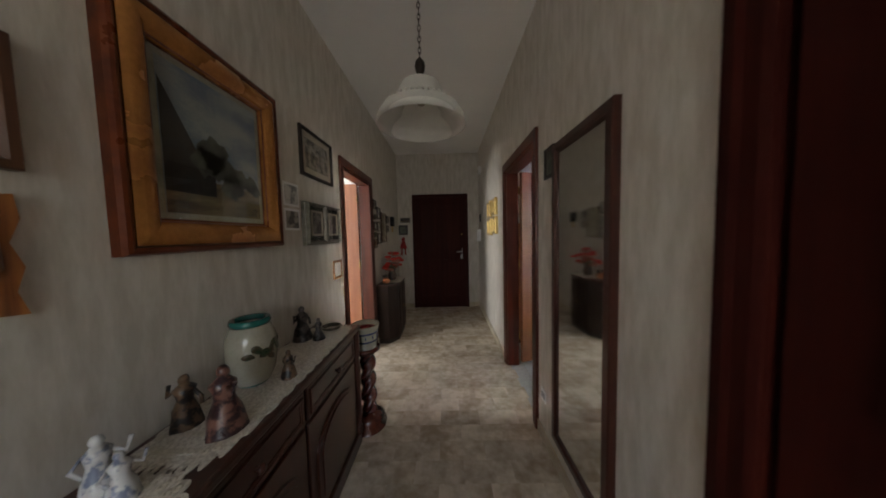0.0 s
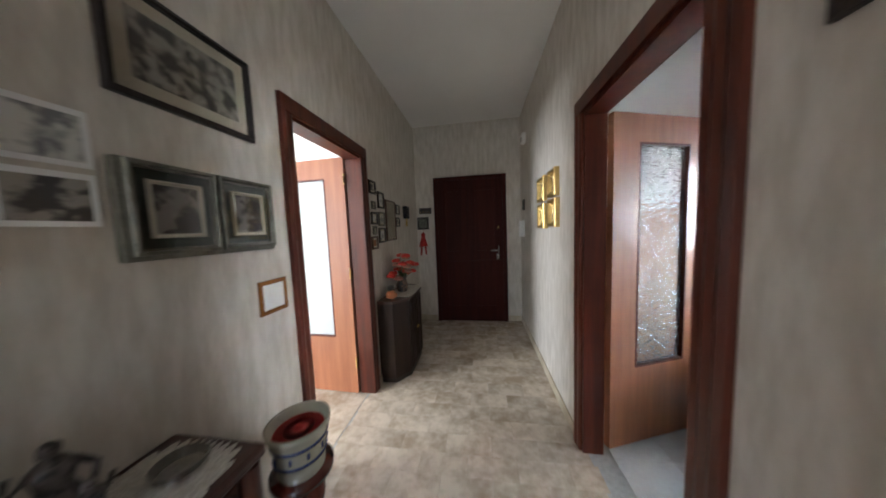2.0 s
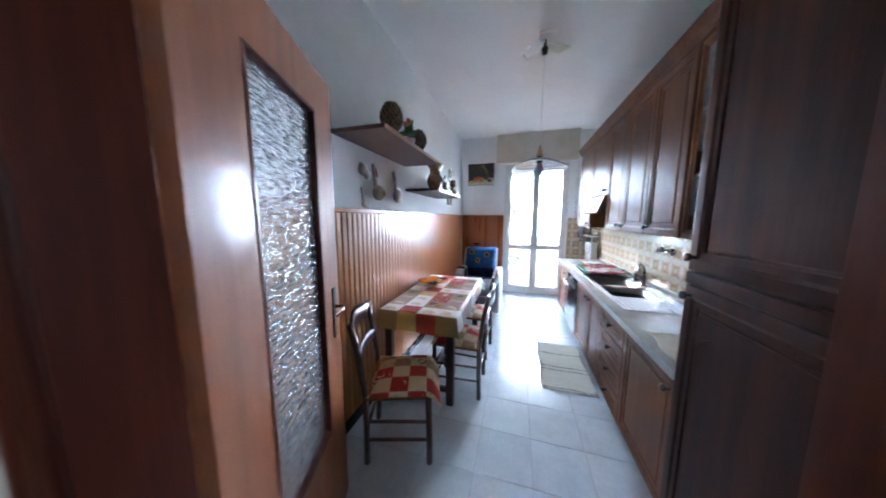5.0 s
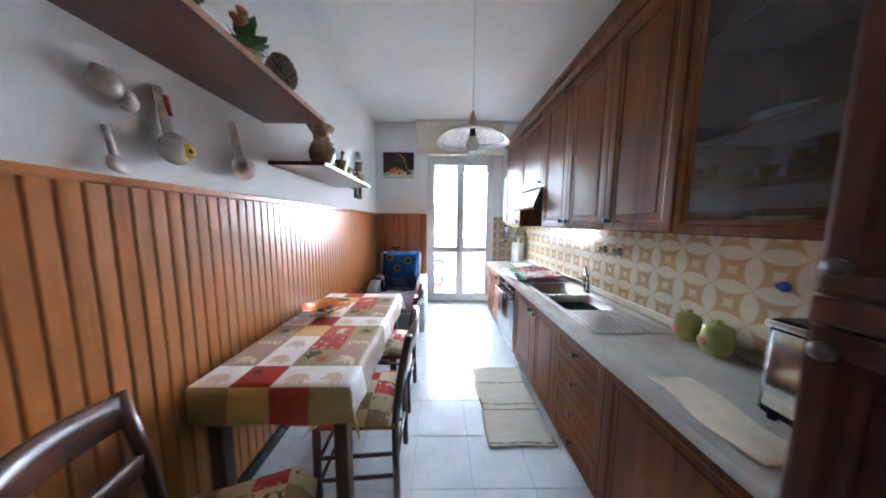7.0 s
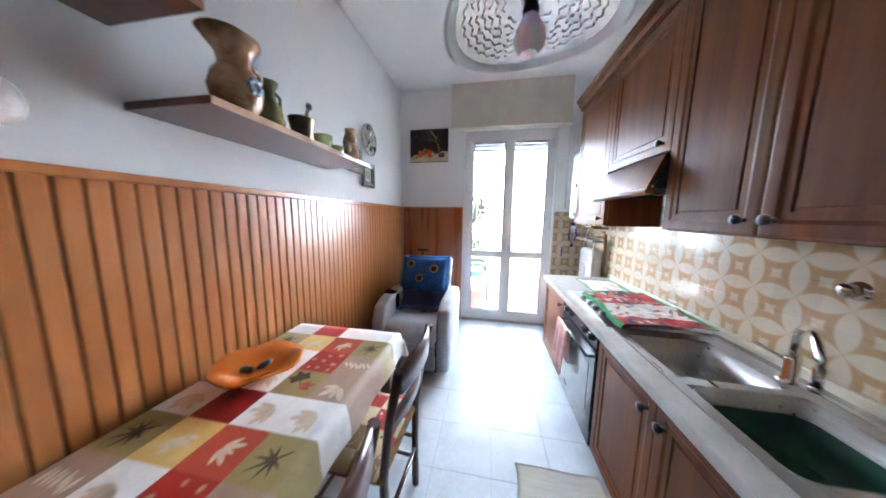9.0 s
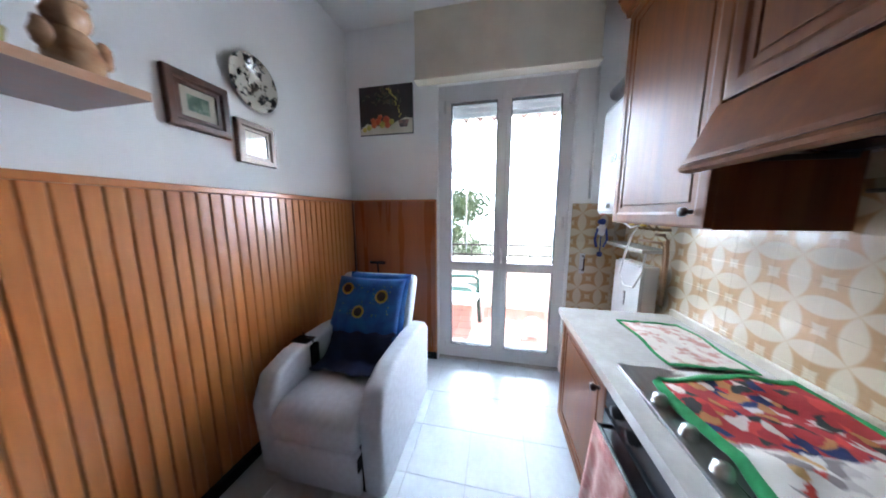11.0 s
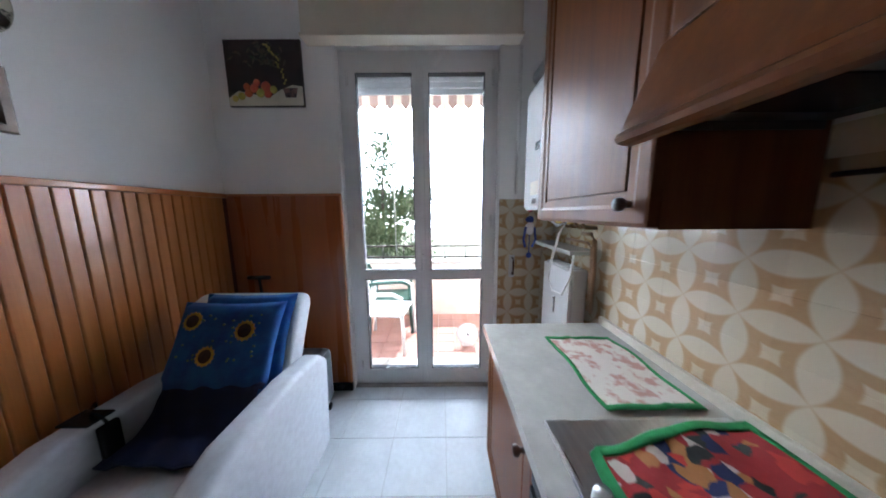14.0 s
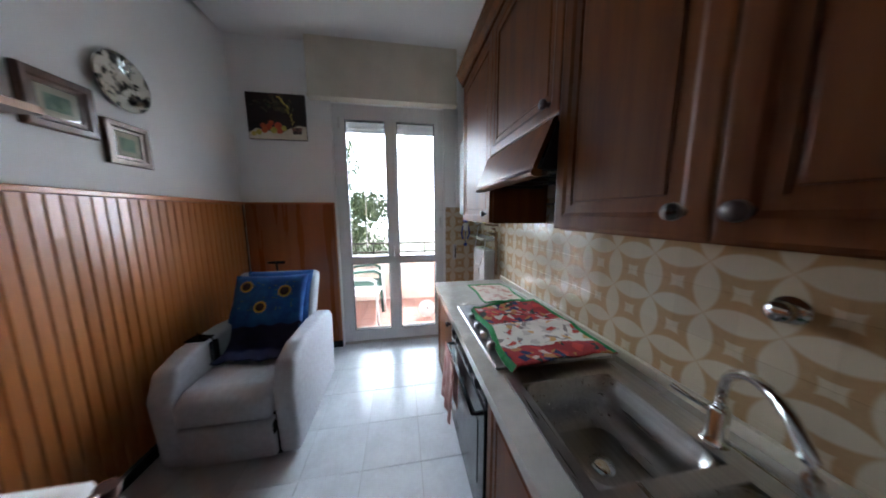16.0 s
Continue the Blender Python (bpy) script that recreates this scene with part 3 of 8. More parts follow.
blob(bm, (0.10, 7.465, 1.36), (0.035, 0.03, 0.045), 2, 0.1)
lathe(bm, [(0.0, 0.1), (0.03, 0.09), (0.055, 0.0), (0.07, -0.05), (0.0, -0.06)], (0.10, 7.46, 1.24), 14)
tube(bm, [(0.10, 7.48, 1.40), (0.10, 7.49, 1.45)], 0.003, 6)
tube(bm, [(0.07, 7.46, 1.19), (0.06, 7.46, 1.05)], 0.014, 8)
tube(bm, [(0.13, 7.46, 1.19), (0.14, 7.46, 1.06)], 0.014, 8)
solid("hanging_doll", bm, M_red, "red cloth doll hanging on the wall", "doll")
picture("small_dark_picture", "small dark picture beside the mirror", WR, 4.08, 4.21, 1.77, 1.955, 0.014, 0.015, M_blackf, M_oildark, M_oiltree, 0.01, False)
M_giltf = surf("bright_gilding", (0.55, 0.40, 0.15), (0.42, 0.28, 0.10), rough=0.35, scale=24, metal=0.85, bump=0.3, fine=90)
for a, b, z0, z1 in ((6.03, 6.28, 1.665, 1.89), (5.69, 5.90, 1.67, 1.885), (6.02, 6.27, 1.415, 1.645), (5.68, 5.895, 1.43, 1.655)):
    p = picture("gilt_picture", "small deep picture in a bright gilt frame", WR, a, b, z0, z1, 0.05, 0.04, M_giltf, M_paper, M_oildark, 0.006)
    p["group"] = "four gilt pictures"
# intercom, small frame and box at the far end
_p = thing("intercom", "white wall intercom handset", "intercom")
part("base", boxm(HX - 0.035, HX - 0.001, 7.17, 7.27, 1.30, 1.52, 0.008), M_white, _p)
part("handset", boxm(HX - 0.07, HX - 0.035, 7.195, 7.245, 1.30, 1.52, 0.012), M_white, _p)
picture("small_dark_picture", "small dark picture above the intercom", WR, 7.16, 7.27, 1.66, 1.80, 0.014, 0.015, M_blackf, M_oildark, M_oiltree, 0.01, False)
_p = thing("doorbell_box", "small white doorbell box near the ceiling", "doorbell")
part("case", boxm(HX - 0.05, HX - 0.001, 7.02, 7.14, 2.50, 2.62, 0.008), M_white, _p)
part("grille", boxm(HX - 0.053, HX - 0.05, 7.05, 7.11, 2.52, 2.57), M_grout, _p)

# mirror
M_side = wood("carved_walnut", srgb(50, 21, 14), srgb(72, 33, 21), rough=0.32, coat=0.25)
_p = thing("wall_mirror", "tall wall mirror in a dark wooden frame", "mirror")
part("frame", ring_frame(bmesh.new(), 3.525, 4.045, 0.20, 1.93, 0.062, HX - 0.001, HX - 0.035, "x"), M_side, _p)
part("glass", boxm(HX - 0.02, HX - 0.012, 3.58, 3.99, 0.255, 1.875), M_mirror, _p)
_p = thing("wall_socket", "white wall socket near the floor", "socket")
part("plate", boxm(HX - 0.008, HX - 0.001, 4.20, 4.28, 0.29, 0.37, 0.002), M_white, _p)
part("insert", boxm(HX - 0.011, HX - 0.008, 4.215, 4.265, 0.31, 0.35), M_grout, _p)

# ---- hall furniture ----
_s = thing("sideboard", "dark carved walnut sideboard with arched panel doors", "sideboard")
SY0, SY1, SXF, SZ = 2.45, 4.25, 0.30, 0.84
part("top", boxm(0.002, SXF + 0.03, SY0 - 0.02, SY1 + 0.02, SZ - 0.035, SZ, 0.01), M_side, _s)
part("body", boxm(0.015, SXF - 0.012, SY0, SY1, 0.09, SZ - 0.035), M_side, _s)
part("plinth", boxm(0.015, SXF + 0.012, SY0 - 0.01, SY1 + 0.01, 0.0, 0.09, 0.008), M_side, _s)
for i in range(3):
    a = SY0 + 0.03 + i * (SY1 - SY0 - 0.06) / 3
    b = a + (SY1 - SY0 - 0.06) / 3 - 0.02
    dr = part("drawer", boxm(SXF - 0.012, SXF + 0.006, a, b, 0.63, 0.785, 0.006), M_side, _s)
    part("drawer_moulding", ring_frame(bmesh.new(), a + 0.02, b - 0.02, 0.65, 0.765, 0.02, SXF + 0.005, SXF + 0.014, "x"), M_side, dr)
    bm = bmesh.new()
    lathe(bm, [(0, 0), (0.008, 0), (0.008, 0.012), (0.018, 0.02), (0.012, 0.03), (0, 0.032)], n=14, m=pose(SXF + 0.006, (a + b) / 2, 0.707, 0, 90))
    part("knob", bm, M_side, dr)
    do = part("door", boxm(SXF - 0.012, SXF + 0.004, a, b, 0.11, 0.61, 0.005), M_side, _s)
    c, r = (a + b) / 2, (b - a) / 2 - 0.05
    for k, (rr, dd) in enumerate(((r, 0.016), (r - 0.03, 0.024))):
        out = [(c - rr, 0.17 + 0.02 * k), (c + rr, 0.17 + 0.02 * k)] + [(c + rr * math.cos(t), 0.40 + 0.62 * rr * math.sin(t)) for t in [j * math.pi / 14 for j in range(15)]]
        part("arched_panel", prism(bmesh.new(), out, SXF + 0.003, SXF + dd, "x"), M_side, do)
for y in (SY0 + 0.02, SY1 - 0.02):
    bm = bmesh.new()
    lathe(bm, [(0.025, 0.09), (0.025, 0.14), (0.018, 0.16), (0.026, 0.22), (0.02, 0.4), (0.026, 0.55), (0.018, 0.62), (0.026, 0.66), (0.026, 0.80)], (SXF + 0.005, y, 0), 14)
    part("corner_column", bm, M_side, _s)

# lace runner with a scalloped edge
M_lace2 = surf("crochet_border", srgb(214, 206, 190), srgb(190, 182, 166), rough=0.95, scale=80, fine=300, bump=0.5)
M_lace = surf("crochet_lace", srgb(218, 212, 200), srgb(188, 180, 168), rough=0.95, scale=110, fine=300, bump=0.6, mix=(0.4, 0.6))


def lace(name, label, cx, cy, rx, ry, z, n, depth):
    """A thin crocheted mat with a scalloped edge and a darker pattern of holes."""
    bm = bmesh.new()
    pts = []
    steps = n * 6
    for i in range(steps):
        a = 2 * math.pi * i / steps
        s = 1 + depth * abs(math.sin(n * a / 2))
        ca, sa = math.cos(a), math.sin(a)
        k = (abs(ca) ** 6 + abs(sa) ** 6) ** (-1 / 6) if rx != ry else 1
        pts.append((cx + rx * ca * k * s, cy + ry * sa * k * s))
    prism(bm, pts, z, z + 0.003, "z")
    ob = thing(name, label, "doily")
    part("mat", bm, M_lace, ob)
    for i in range(n):
        a = 2 * math.pi * (i + 0.5) / n
        ca, sa = math.cos(a), math.sin(a)
        k = (abs(ca) ** 6 + abs(sa) ** 6) ** (-1 / 6) if rx != ry else 1
        for q in (0.93, 0.80):
            bm = bmesh.new()
            m = pose(cx + rx * ca * k * q, cy + ry * sa * k * q, z + 0.003)
            lathe(bm, [(0, 0), (0.012, 0), (0.011, 0.0014), (0.004, 0.0016), (0.003, 0.0004), (0, 0.0004)], n=10, m=m)
            part("rosette", bm, M_lace2, ob)
    return ob


lace("lace_runner", "cream crocheted lace runner on the sideboard", 0.165, 3.72, 0.14, 0.50, SZ, 44, 0.07)
lace("lace_doily", "round cream crocheted doily on the sideboard", 0.19, 3.06, 0.13, 0.13, SZ, 18, 0.12)

# vase and figures
M_ceram = surf("white_ceramic", srgb(176, 170, 154), srgb(156, 150, 134), rough=0.2, scale=6, coat=0.4)
M_teal = surf("teal_glaze", srgb(30, 104, 96), srgb(22, 80, 76), rough=0.18, scale=10, coat=0.5)
M_leafink = surf("painted_leaf", srgb(44, 66, 44), srgb(92, 70, 50), rough=0.3, scale=30)
_v = thing("ceramic_vase", "bulbous white ceramic vase with teal rim and painted leaves", "vase")
bm = bmesh.new()
VX, VY = 0.11, 3.60
lathe(bm, [(0.0, 0.01), (0.07, 0.012), (0.095, 0.06), (0.108, 0.14), (0.104, 0.21), (0.085, 0.255), (0.07, 0.265), (0.06, 0.262), (0.075, 0.23), (0.0, 0.1)], (VX, VY, SZ), 32)
part("body", bm, M_ceram, _v)
bm = bmesh.new()
lathe(bm, [(0.062, 0.262), (0.082, 0.262), (0.088, 0.275), (0.082, 0.29), (0.064, 0.288), (0.06, 0.275)], (VX, VY, SZ), 32)
part("rim", bm, M_teal, _v, "teal glazed rim")
bm = bmesh.new()
lathe(bm, [(0.0, 0.0035), (0.062, 0.0035), (0.068, 0.014), (0.066, 0.024), (0.0, 0.024)], (VX, VY, SZ), 32)
part("foot", bm, M_teal, _v)
for i, (az, z, s) in enumerate(((-40, 0.17, 0.03), (-20, 0.15, 0.035), (0, 0.175, 0.03), (18, 0.16, 0.034), (-60, 0.15, 0.025), (35, 0.18, 0.022), (-8, 0.13, 0.025))):
    bm = bmesh.new()
    r = 0.1075 if z < 0.17 else 0.1065
    m = Matrix.Translation((VX, VY, SZ + z)) @ Matrix.Rotation(radians(az), 4, "Z") @ Matrix.Translation((r, 0, 0))
    blob(bm, (0, 0, 0), (0.004, s, s * 0.55), 2, 0.3, i)
    bm.transform(m @ Matrix.Rotation(radians(35 * (i % 3 - 1)), 4, "X"))
    part("painted_leaf", bm, M_leafink, _v)
for _o in _v.children:
    _o.data.transform(Matrix.Translation((VX, VY, SZ)) @ Matrix.Diagonal((0.84, 0.84, 0.95, 1)) @ Matrix.Translation((-VX, -VY, -SZ)))


def figure(name, label, x, y, h, material, seed, base=None, arms=True, group=""):
    """A small figurine in one mesh: flared skirt or legs, body, head, arms."""
    bm = bmesh.new()
    prof = [(0.0, 0.0), (0.26, 0.0), (0.25, 0.06), (0.2, 0.3), (0.12, 0.5), (0.14, 0.6), (0.17, 0.72), (0.09, 0.8), (0.05, 0.84)]
    lathe(bm, [(r * h, z * h) for r, z in prof], (x, y, SZ + 0.003), 14)
    for v in bm.verts:
        k = 1 + 0.18 * noise.noise(Vector((v.co.x * 40 + seed, v.co.y * 40, v.co.z * 30)))
        v.co.x, v.co.y = x + (v.co.x - x) * k, y + (v.co.y - y) * k
    blob(bm, (x, y, SZ + 0.91 * h), (0.085 * h, 0.085 * h, 0.1 * h), 2, 0.15, seed)
    if arms:
        rot = seed * 1.3
        c, s = math.cos(rot), math.sin(rot)
        tube(bm, [(x + 0.14 * h * c, y + 0.14 * h * s, SZ + 0.72 * h), (x + 0.27 * h * c, y + 0.27 * h * s, SZ + 0.55 * h), (x + 0.2 * h * c + 0.08 * h, y + 0.2 * h * s, SZ + 0.42 * h)], 0.035 * h, 8)
        tube(bm, [(x - 0.14 * h * c, y - 0.14 * h * s, SZ + 0.72 * h), (x - 0.28 * h * c, y - 0.28 * h * s, SZ + 0.6 * h), (x - 0.3 * h * c, y - 0.3 * h * s + 0.06 * h, SZ + 0.8 * h)], 0.035 * h, 8)
    return solid(name, bm, material, label, "figurine", group)


M_figa = surf("painted_porcelain", srgb(52, 30, 34), srgb(126, 88, 76), rough=0.3, scale=24, fine=60, mix=(0.45, 0.55))
M_figb = surf("dark_painted_clay", srgb(34, 28, 26), srgb(106, 82, 62), rough=0.4, scale=28, fine=60, mix=(0.46, 0.56))
M_figc = surf("grey_porcelain", srgb(92, 84, 80), srgb(34, 30, 30), rough=0.3, scale=30, fine=70, mix=(0.45, 0.55))
M_figd = surf("blue_white_porcelain", srgb(206, 206, 206), srgb(120, 128, 150), rough=0.2, scale=26, fine=60, mix=(0.5, 0.6), coat=0.4)
figure("figurine", "painted porcelain lady with a wide skirt", 0.225, 3.34, 0.21, M_figa, 2)
figure("figurine", "dark painted clay figure of an old man", 0.075, 3.36, 0.17, M_figb, 5)
figure("figurine", "tall grey and black porcelain figure", 0.075, 4.02, 0.20, M_figc, 1)
figure("figurine", "small grey porcelain figure", 0.17, 4.02, 0.13, M_figc, 4)
figure("figurine", "small brown painted clay figure", 0.24, 3.63, 0.12, M_figb, 7)
figure("figurine", "pale blue and white porcelain pair of children", 0.10, 3.14, 0.15, M_figd, 3)
figure("figurine", "pale blue and white porcelain child", 0.165, 3.13, 0.12, M_figd, 8)
bm = bmesh.new()
lathe(bm, [(0.0, 0.004), (0.05, 0.004), (0.06, 0.03), (0.055, 0.034), (0.045, 0.012), (0, 0.01)], (0.18, 4.16, SZ), 24)
solid("glass_dish", bm, M_glass, "small clear glass dish", "dish")

# twisted pedestal with a painted pot
M_pedw = wood("polished_mahogany", srgb(70, 28, 20), srgb(100, 44, 30), rough=0.25, coat=0.5)
_p = thing("pot_stand", "twisted polished mahogany pedestal", "pedestal")
PX, PY = 0.31, 4.42
bm = bmesh.new()
lathe(bm, [(0.0, 0.0), (0.13, 0.0), (0.135, 0.03), (0.115, 0.055), (0.12, 0.075), (0.09, 0.10), (0.06, 0.11), (0, 0.11)], (PX, PY, 0), 28)
part("foot", bm, M_pedw, _p)
bm = bmesh.new()
n, rows = 24, 48
prev = None
for j in range(rows + 1):
    z = 0.10 + 0.46 * j / rows
    ring = []
    for i in range(n):
        a = 2 * math.pi * i / n
        r = 0.052 + 0.017 * math.cos(2 * (a - j * 0.24))
        ring.append(bm.verts.new((PX + r * math.cos(a), PY + r * math.sin(a), z)))
    if prev:
        for i in range(n):
            bm.faces.new((prev[i], prev[(i + 1) % n], ring[(i + 1) % n], ring[i])).smooth = True
    prev = ring
part("twisted_column", bm, M_pedw, _p)
bm = bmesh.new()
lathe(bm, [(0.0, 0.555), (0.06, 0.555), (0.085, 0.575), (0.105, 0.59), (0.105, 0.61), (0.0, 0.61)], (PX, PY, 0), 28)
part("top_plate", bm, M_pedw, _p)
M_potb = surf("blue_glaze", srgb(42, 52, 92), srgb(60, 70, 110), rough=0.2, scale=14, coat=0.4)
_v = thing("flower_pot", "white ceramic pot with blue painted bands", "pot")
bm = bmesh.new()
lathe(bm, [(0.0, 0.61), (0.075, 0.61), (0.082, 0.66), (0.088, 0.72), (0.102, 0.765), (0.105, 0.785), (0.096, 0.785), (0.084, 0.75), (0.0, 0.74)], (PX, PY, 0), 32)
part("body", bm, M_ceram, _v)
for z0, z1, r in ((0.665, 0.675, 0.0845), (0.725, 0.738, 0.0915)):
    bm = bmesh.new()
    lathe(bm, [(r - 0.003, z0), (r + 0.0015, z0), (r + 0.004, z1), (r - 0.002, z1)], (PX, PY, 0), 32)
    part("blue_band", bm, M_potb, _v)
for i in range(10):
    a = 2 * math.pi * i / 10
    bm = bmesh.new()
    blob(bm, (PX + 0.0865 * math.cos(a), PY + 0.0865 * math.sin(a), 0.70), (0.006, 0.006, 0.016), 1)
    part("painted_petal", bm, M_potb, _v)
bm = bmesh.new()
lathe(bm, [(0.0, 0.752), (0.05, 0.755), (0.084, 0.752)], (PX, PY, 0), 20)
part("soil", bm, M_red, _v)

# console cabinet beside the entrance
M_conw = wood("dark_console_wood", srgb(34, 20, 15), srgb(48, 32, 24), rough=0.45, coat=0.05, spec=0.25)
_c = thing("console_cabinet", "dark wooden console cabinet with canted corners", "cabinet")
CO = [(0.002, 5.83), (0.15, 5.83), (0.265, 5.98), (0.265, 6.42), (0.15, 6.57), (0.002, 6.57)]
ctr = (0.12, 6.20)
part("carcass", prism(bmesh.new(), CO, 0.05, 0.77, "z"), M_conw, _c)
part("plinth", prism(bmesh.new(), [(ctr[0] + (a - ctr[0]) * 0.96 if a > 0.01 else 0.004, ctr[1] + (b - ctr[1]) * 0.97) for a, b in CO], 0.0, 0.05, "z"), M_blackf, _c)
part("top", prism(bmesh.new(), [(a * 1.07 if a > 0.01 else 0.002, ctr[1] + (b - ctr[1]) * 1.02) for a, b in CO], 0.77, 0.795, "z"), M_side, _c)
for a, b in ((5.995, 6.195), (6.205, 6.405)):
    d = part("door", boxm(0.265, 0.277, a, b, 0.07, 0.75, 0.003), M_conw, _c)
    part("panel", ring_frame(bmesh.new(), a + 0.02, b - 0.02, 0.09, 0.73, 0.035, 0.276, 0.285, "x"), M_conw, d)
    bm = bmesh.new()
    lathe(bm, [(0, 0), (0.006, 0), (0.013, 0.016), (0, 0.024)], n=12, m=pose(0.277, 6.18 if a < 6.1 else 6.22, 0.42, 0, 90))
    part("knob", bm, M_brass, d)
lace("lace_doily", "white crocheted mat hanging over the console top", 0.16, 6.25, 0.12, 0.24, 0.795, 26, 0.08)

# red flowers and bits on the console
M_petal = surf("red_silk_petals", srgb(176, 34, 30), srgb(206, 70, 50), rough=0.8, scale=30)
M_petalp = surf("faded_pink_petals", srgb(150, 96, 84), srgb(176, 130, 110), rough=0.8, scale=30)
M_stem = surf("green_stems", srgb(58, 76, 44), srgb(80, 96, 56), rough=0.7, scale=20)
_f = thing("artificial_flowers", "red silk flowers in a small brown vase", "flowers")
bm = bmesh.new()
lathe(bm, [(0, 0.798), (0.05, 0.80), (0.065, 0.86), (0.045, 0.93), (0.055, 0.96), (0.05, 0.96), (0.038, 0.93), (0, 0.92)], (0.13, 6.22, 0), 20)
part("vase", bm, M_figb, _f)
rnd = random.Random(7)
for i in range(24):
    x, y, z = 0.14 + rnd.uniform(-0.08, 0.13), 6.22 + rnd.uniform(-0.2, 0.2), 0.97 + rnd.uniform(-0.03, 0.22)
    bm = bmesh.new()
    tube(bm, [(0.13, 6.22, 0.93), ((0.13 + x) / 2, (6.22 + y) / 2, z - 0.05), (x, y, z)], 0.003, 6)
    st = part("stem", bm, M_stem, _f)
    bm = bmesh.new()
    for k in range(7):
        a = 2 * math.pi * k / 7
        blob(bm, (x + 0.024 * math.cos(a), y + 0.024 * math.sin(a), z + 0.008 * (k % 2)), (0.026, 0.026, 0.016), 1, 0.4, i + k)
    blob(bm, (x, y, z + 0.014), (0.015, 0.015, 0.015), 1, 0.3, i)
    part("bloom", bm, M_petal if i % 3 else M_petalp, st)
for i in range(6):
    a = i * 1.1
    bm = bmesh.new()
    tip = (0.13 + 0.16 * abs(math.cos(a)), 6.22 + 0.26 * math.sin(a), 1.02 + 0.03 * (i % 3))
    prism(bm, [(0, 0), (0.05, 0.016), (0.11, 0.012), (0.15, 0), (0.11, -0.012), (0.05, -0.016)], 0, 0.0015, "z")
    bm.transform(Matrix.Translation((0.13, 6.22, 0.95)) @ Matrix.Rotation(a, 4, "Z") @ Matrix.Rotation(radians(-25), 4, "Y"))
    part("leaf", bm, M_stem, _f)
M_orange = surf("orange_ceramic", srgb(190, 104, 60), srgb(206, 140, 96), rough=0.4, scale=12)
bm = bmesh.new()
blob(bm, (0.11, 5.93, 0.835), (0.05, 0.07, 0.04), 2, 0.3, 3)
blob(bm, (0.11, 5.88, 0.855), (0.03, 0.03, 0.03), 2, 0.2, 4)
solid("ceramic_bird", bm, M_orange, "orange ceramic bird ornament on the console", "ornament")
_p = thing("small_photo_stand", "tiny dark picture frame standing on the console", "picture frame", at=pose(0.09, 6.02, 0.797, -12, 0, 60))
part("frame", ring_frame(bmesh.new(), -0.045, 0.045, 0, 0.11, 0.012, 0.012, 0.0, "y"), M_greyf, _p)
part("image", boxm(-0.035, 0.035, 0.004, 0.008, 0.01, 0.1), M_oildark, _p)

# ---- hall pendant ----
M_opal = surf("opal_glass", (0.80, 0.78, 0.72), (0.74, 0.72, 0.66), rough=0.45, scale=12, bump=0.03)
M_opal.node_tree.nodes["Principled BSDF"].inputs["Transmission Weight"].default_value = 0.35
_l = thing("pendant_lamp", "frosted bell-shaped glass pendant lamp on a chain", "lamp")
LX, LY = 0.81, 4.05
bm = bmesh.new()
outer = [(0.03, 0.245), (0.07, 0.243), (0.105, 0.225), (0.125, 0.19), (0.135, 0.15), (0.17, 0.115), (0.215, 0.085), (0.243, 0.045), (0.25, 0.0)]
lathe(bm, outer + [(0.244, 0.0)] + [(r - 0.006, z - 0.004) for r, z in outer[:-1][::-1]], (LX, LY, 2.06), 44)
part("shade", bm, M_opal, _l, "frosted white glass shade")
bm = bmesh.new()
for i in range(44):
    t = 2 * math.pi * i / 44
    blob(bm, (LX + 0.2 * math.cos(t), LY + 0.2 * math.sin(t), 2.06 + 0.098), (0.008, 0.008, 0.01), 1)
part("etched_border", bm, M_opal, _l)
bm = bmesh.new()
lathe(bm, [(0.0, 0.12), (0.012, 0.12), (0.024, 0.105), (0.03, 0.08), (0.026, 0.055), (0.016, 0.03), (0.022, 0.02), (0.034, -0.01), (0, -0.01)], (LX, LY, 2.31), 18)
part("socket_cap", bm, M_iron, _l)
bm = bmesh.new()
lathe(bm, [(0, -0.07), (0.02, -0.06), (0.03, -0.03), (0.02, 0.01), (0.012, 0.03), (0, 0.03)], (LX, LY, 2.24), 16)
part("bulb", bm, M_ceram, _l)
z = 2.445
i = 0
while z < 2.94:
    bm = bmesh.new()
    a = 0 if i % 2 else math.pi / 2
    tube(bm, [(LX + 0.008 * math.cos(t) * math.cos(a), LY + 0.008 * math.cos(t) * math.sin(a), z + 0.019 * math.sin(t)) for t in [k * 2 * math.pi / 10 for k in range(11)]], 0.0026, 6)
    part("chain_link", bm, M_iron, _l)
    z += 0.03
    i += 1
bm = bmesh.new()
lathe(bm, [(0, 0), (0.012, 0), (0.05, 0.035), (0.055, 0.06), (0, 0.06)], (LX, LY, 2.94), 20)
part("ceiling_rose", bm, M_iron, _l)

# ---- seen through the living room door ----
_k = thing("wall_clock", "round white wall clock with a grey rim", "clock")
bm = bmesh.new()
lathe(bm, [(0, 0.0), (0.105, 0.0), (0.105, 0.012), (0, 0.012)], n=32, m=pose(-1.925, 6.048, 2.11, 90))
part("face", bm, M_white, _k)
bm = bmesh.new()
lathe(bm, [(0.10, 0.0), (0.125, 0.0), (0.128, 0.02), (0.115, 0.032), (0.10, 0.024)], n=32, m=pose(-1.925, 6.048, 2.11, 90))
part("rim", bm, M_greyf, _k)
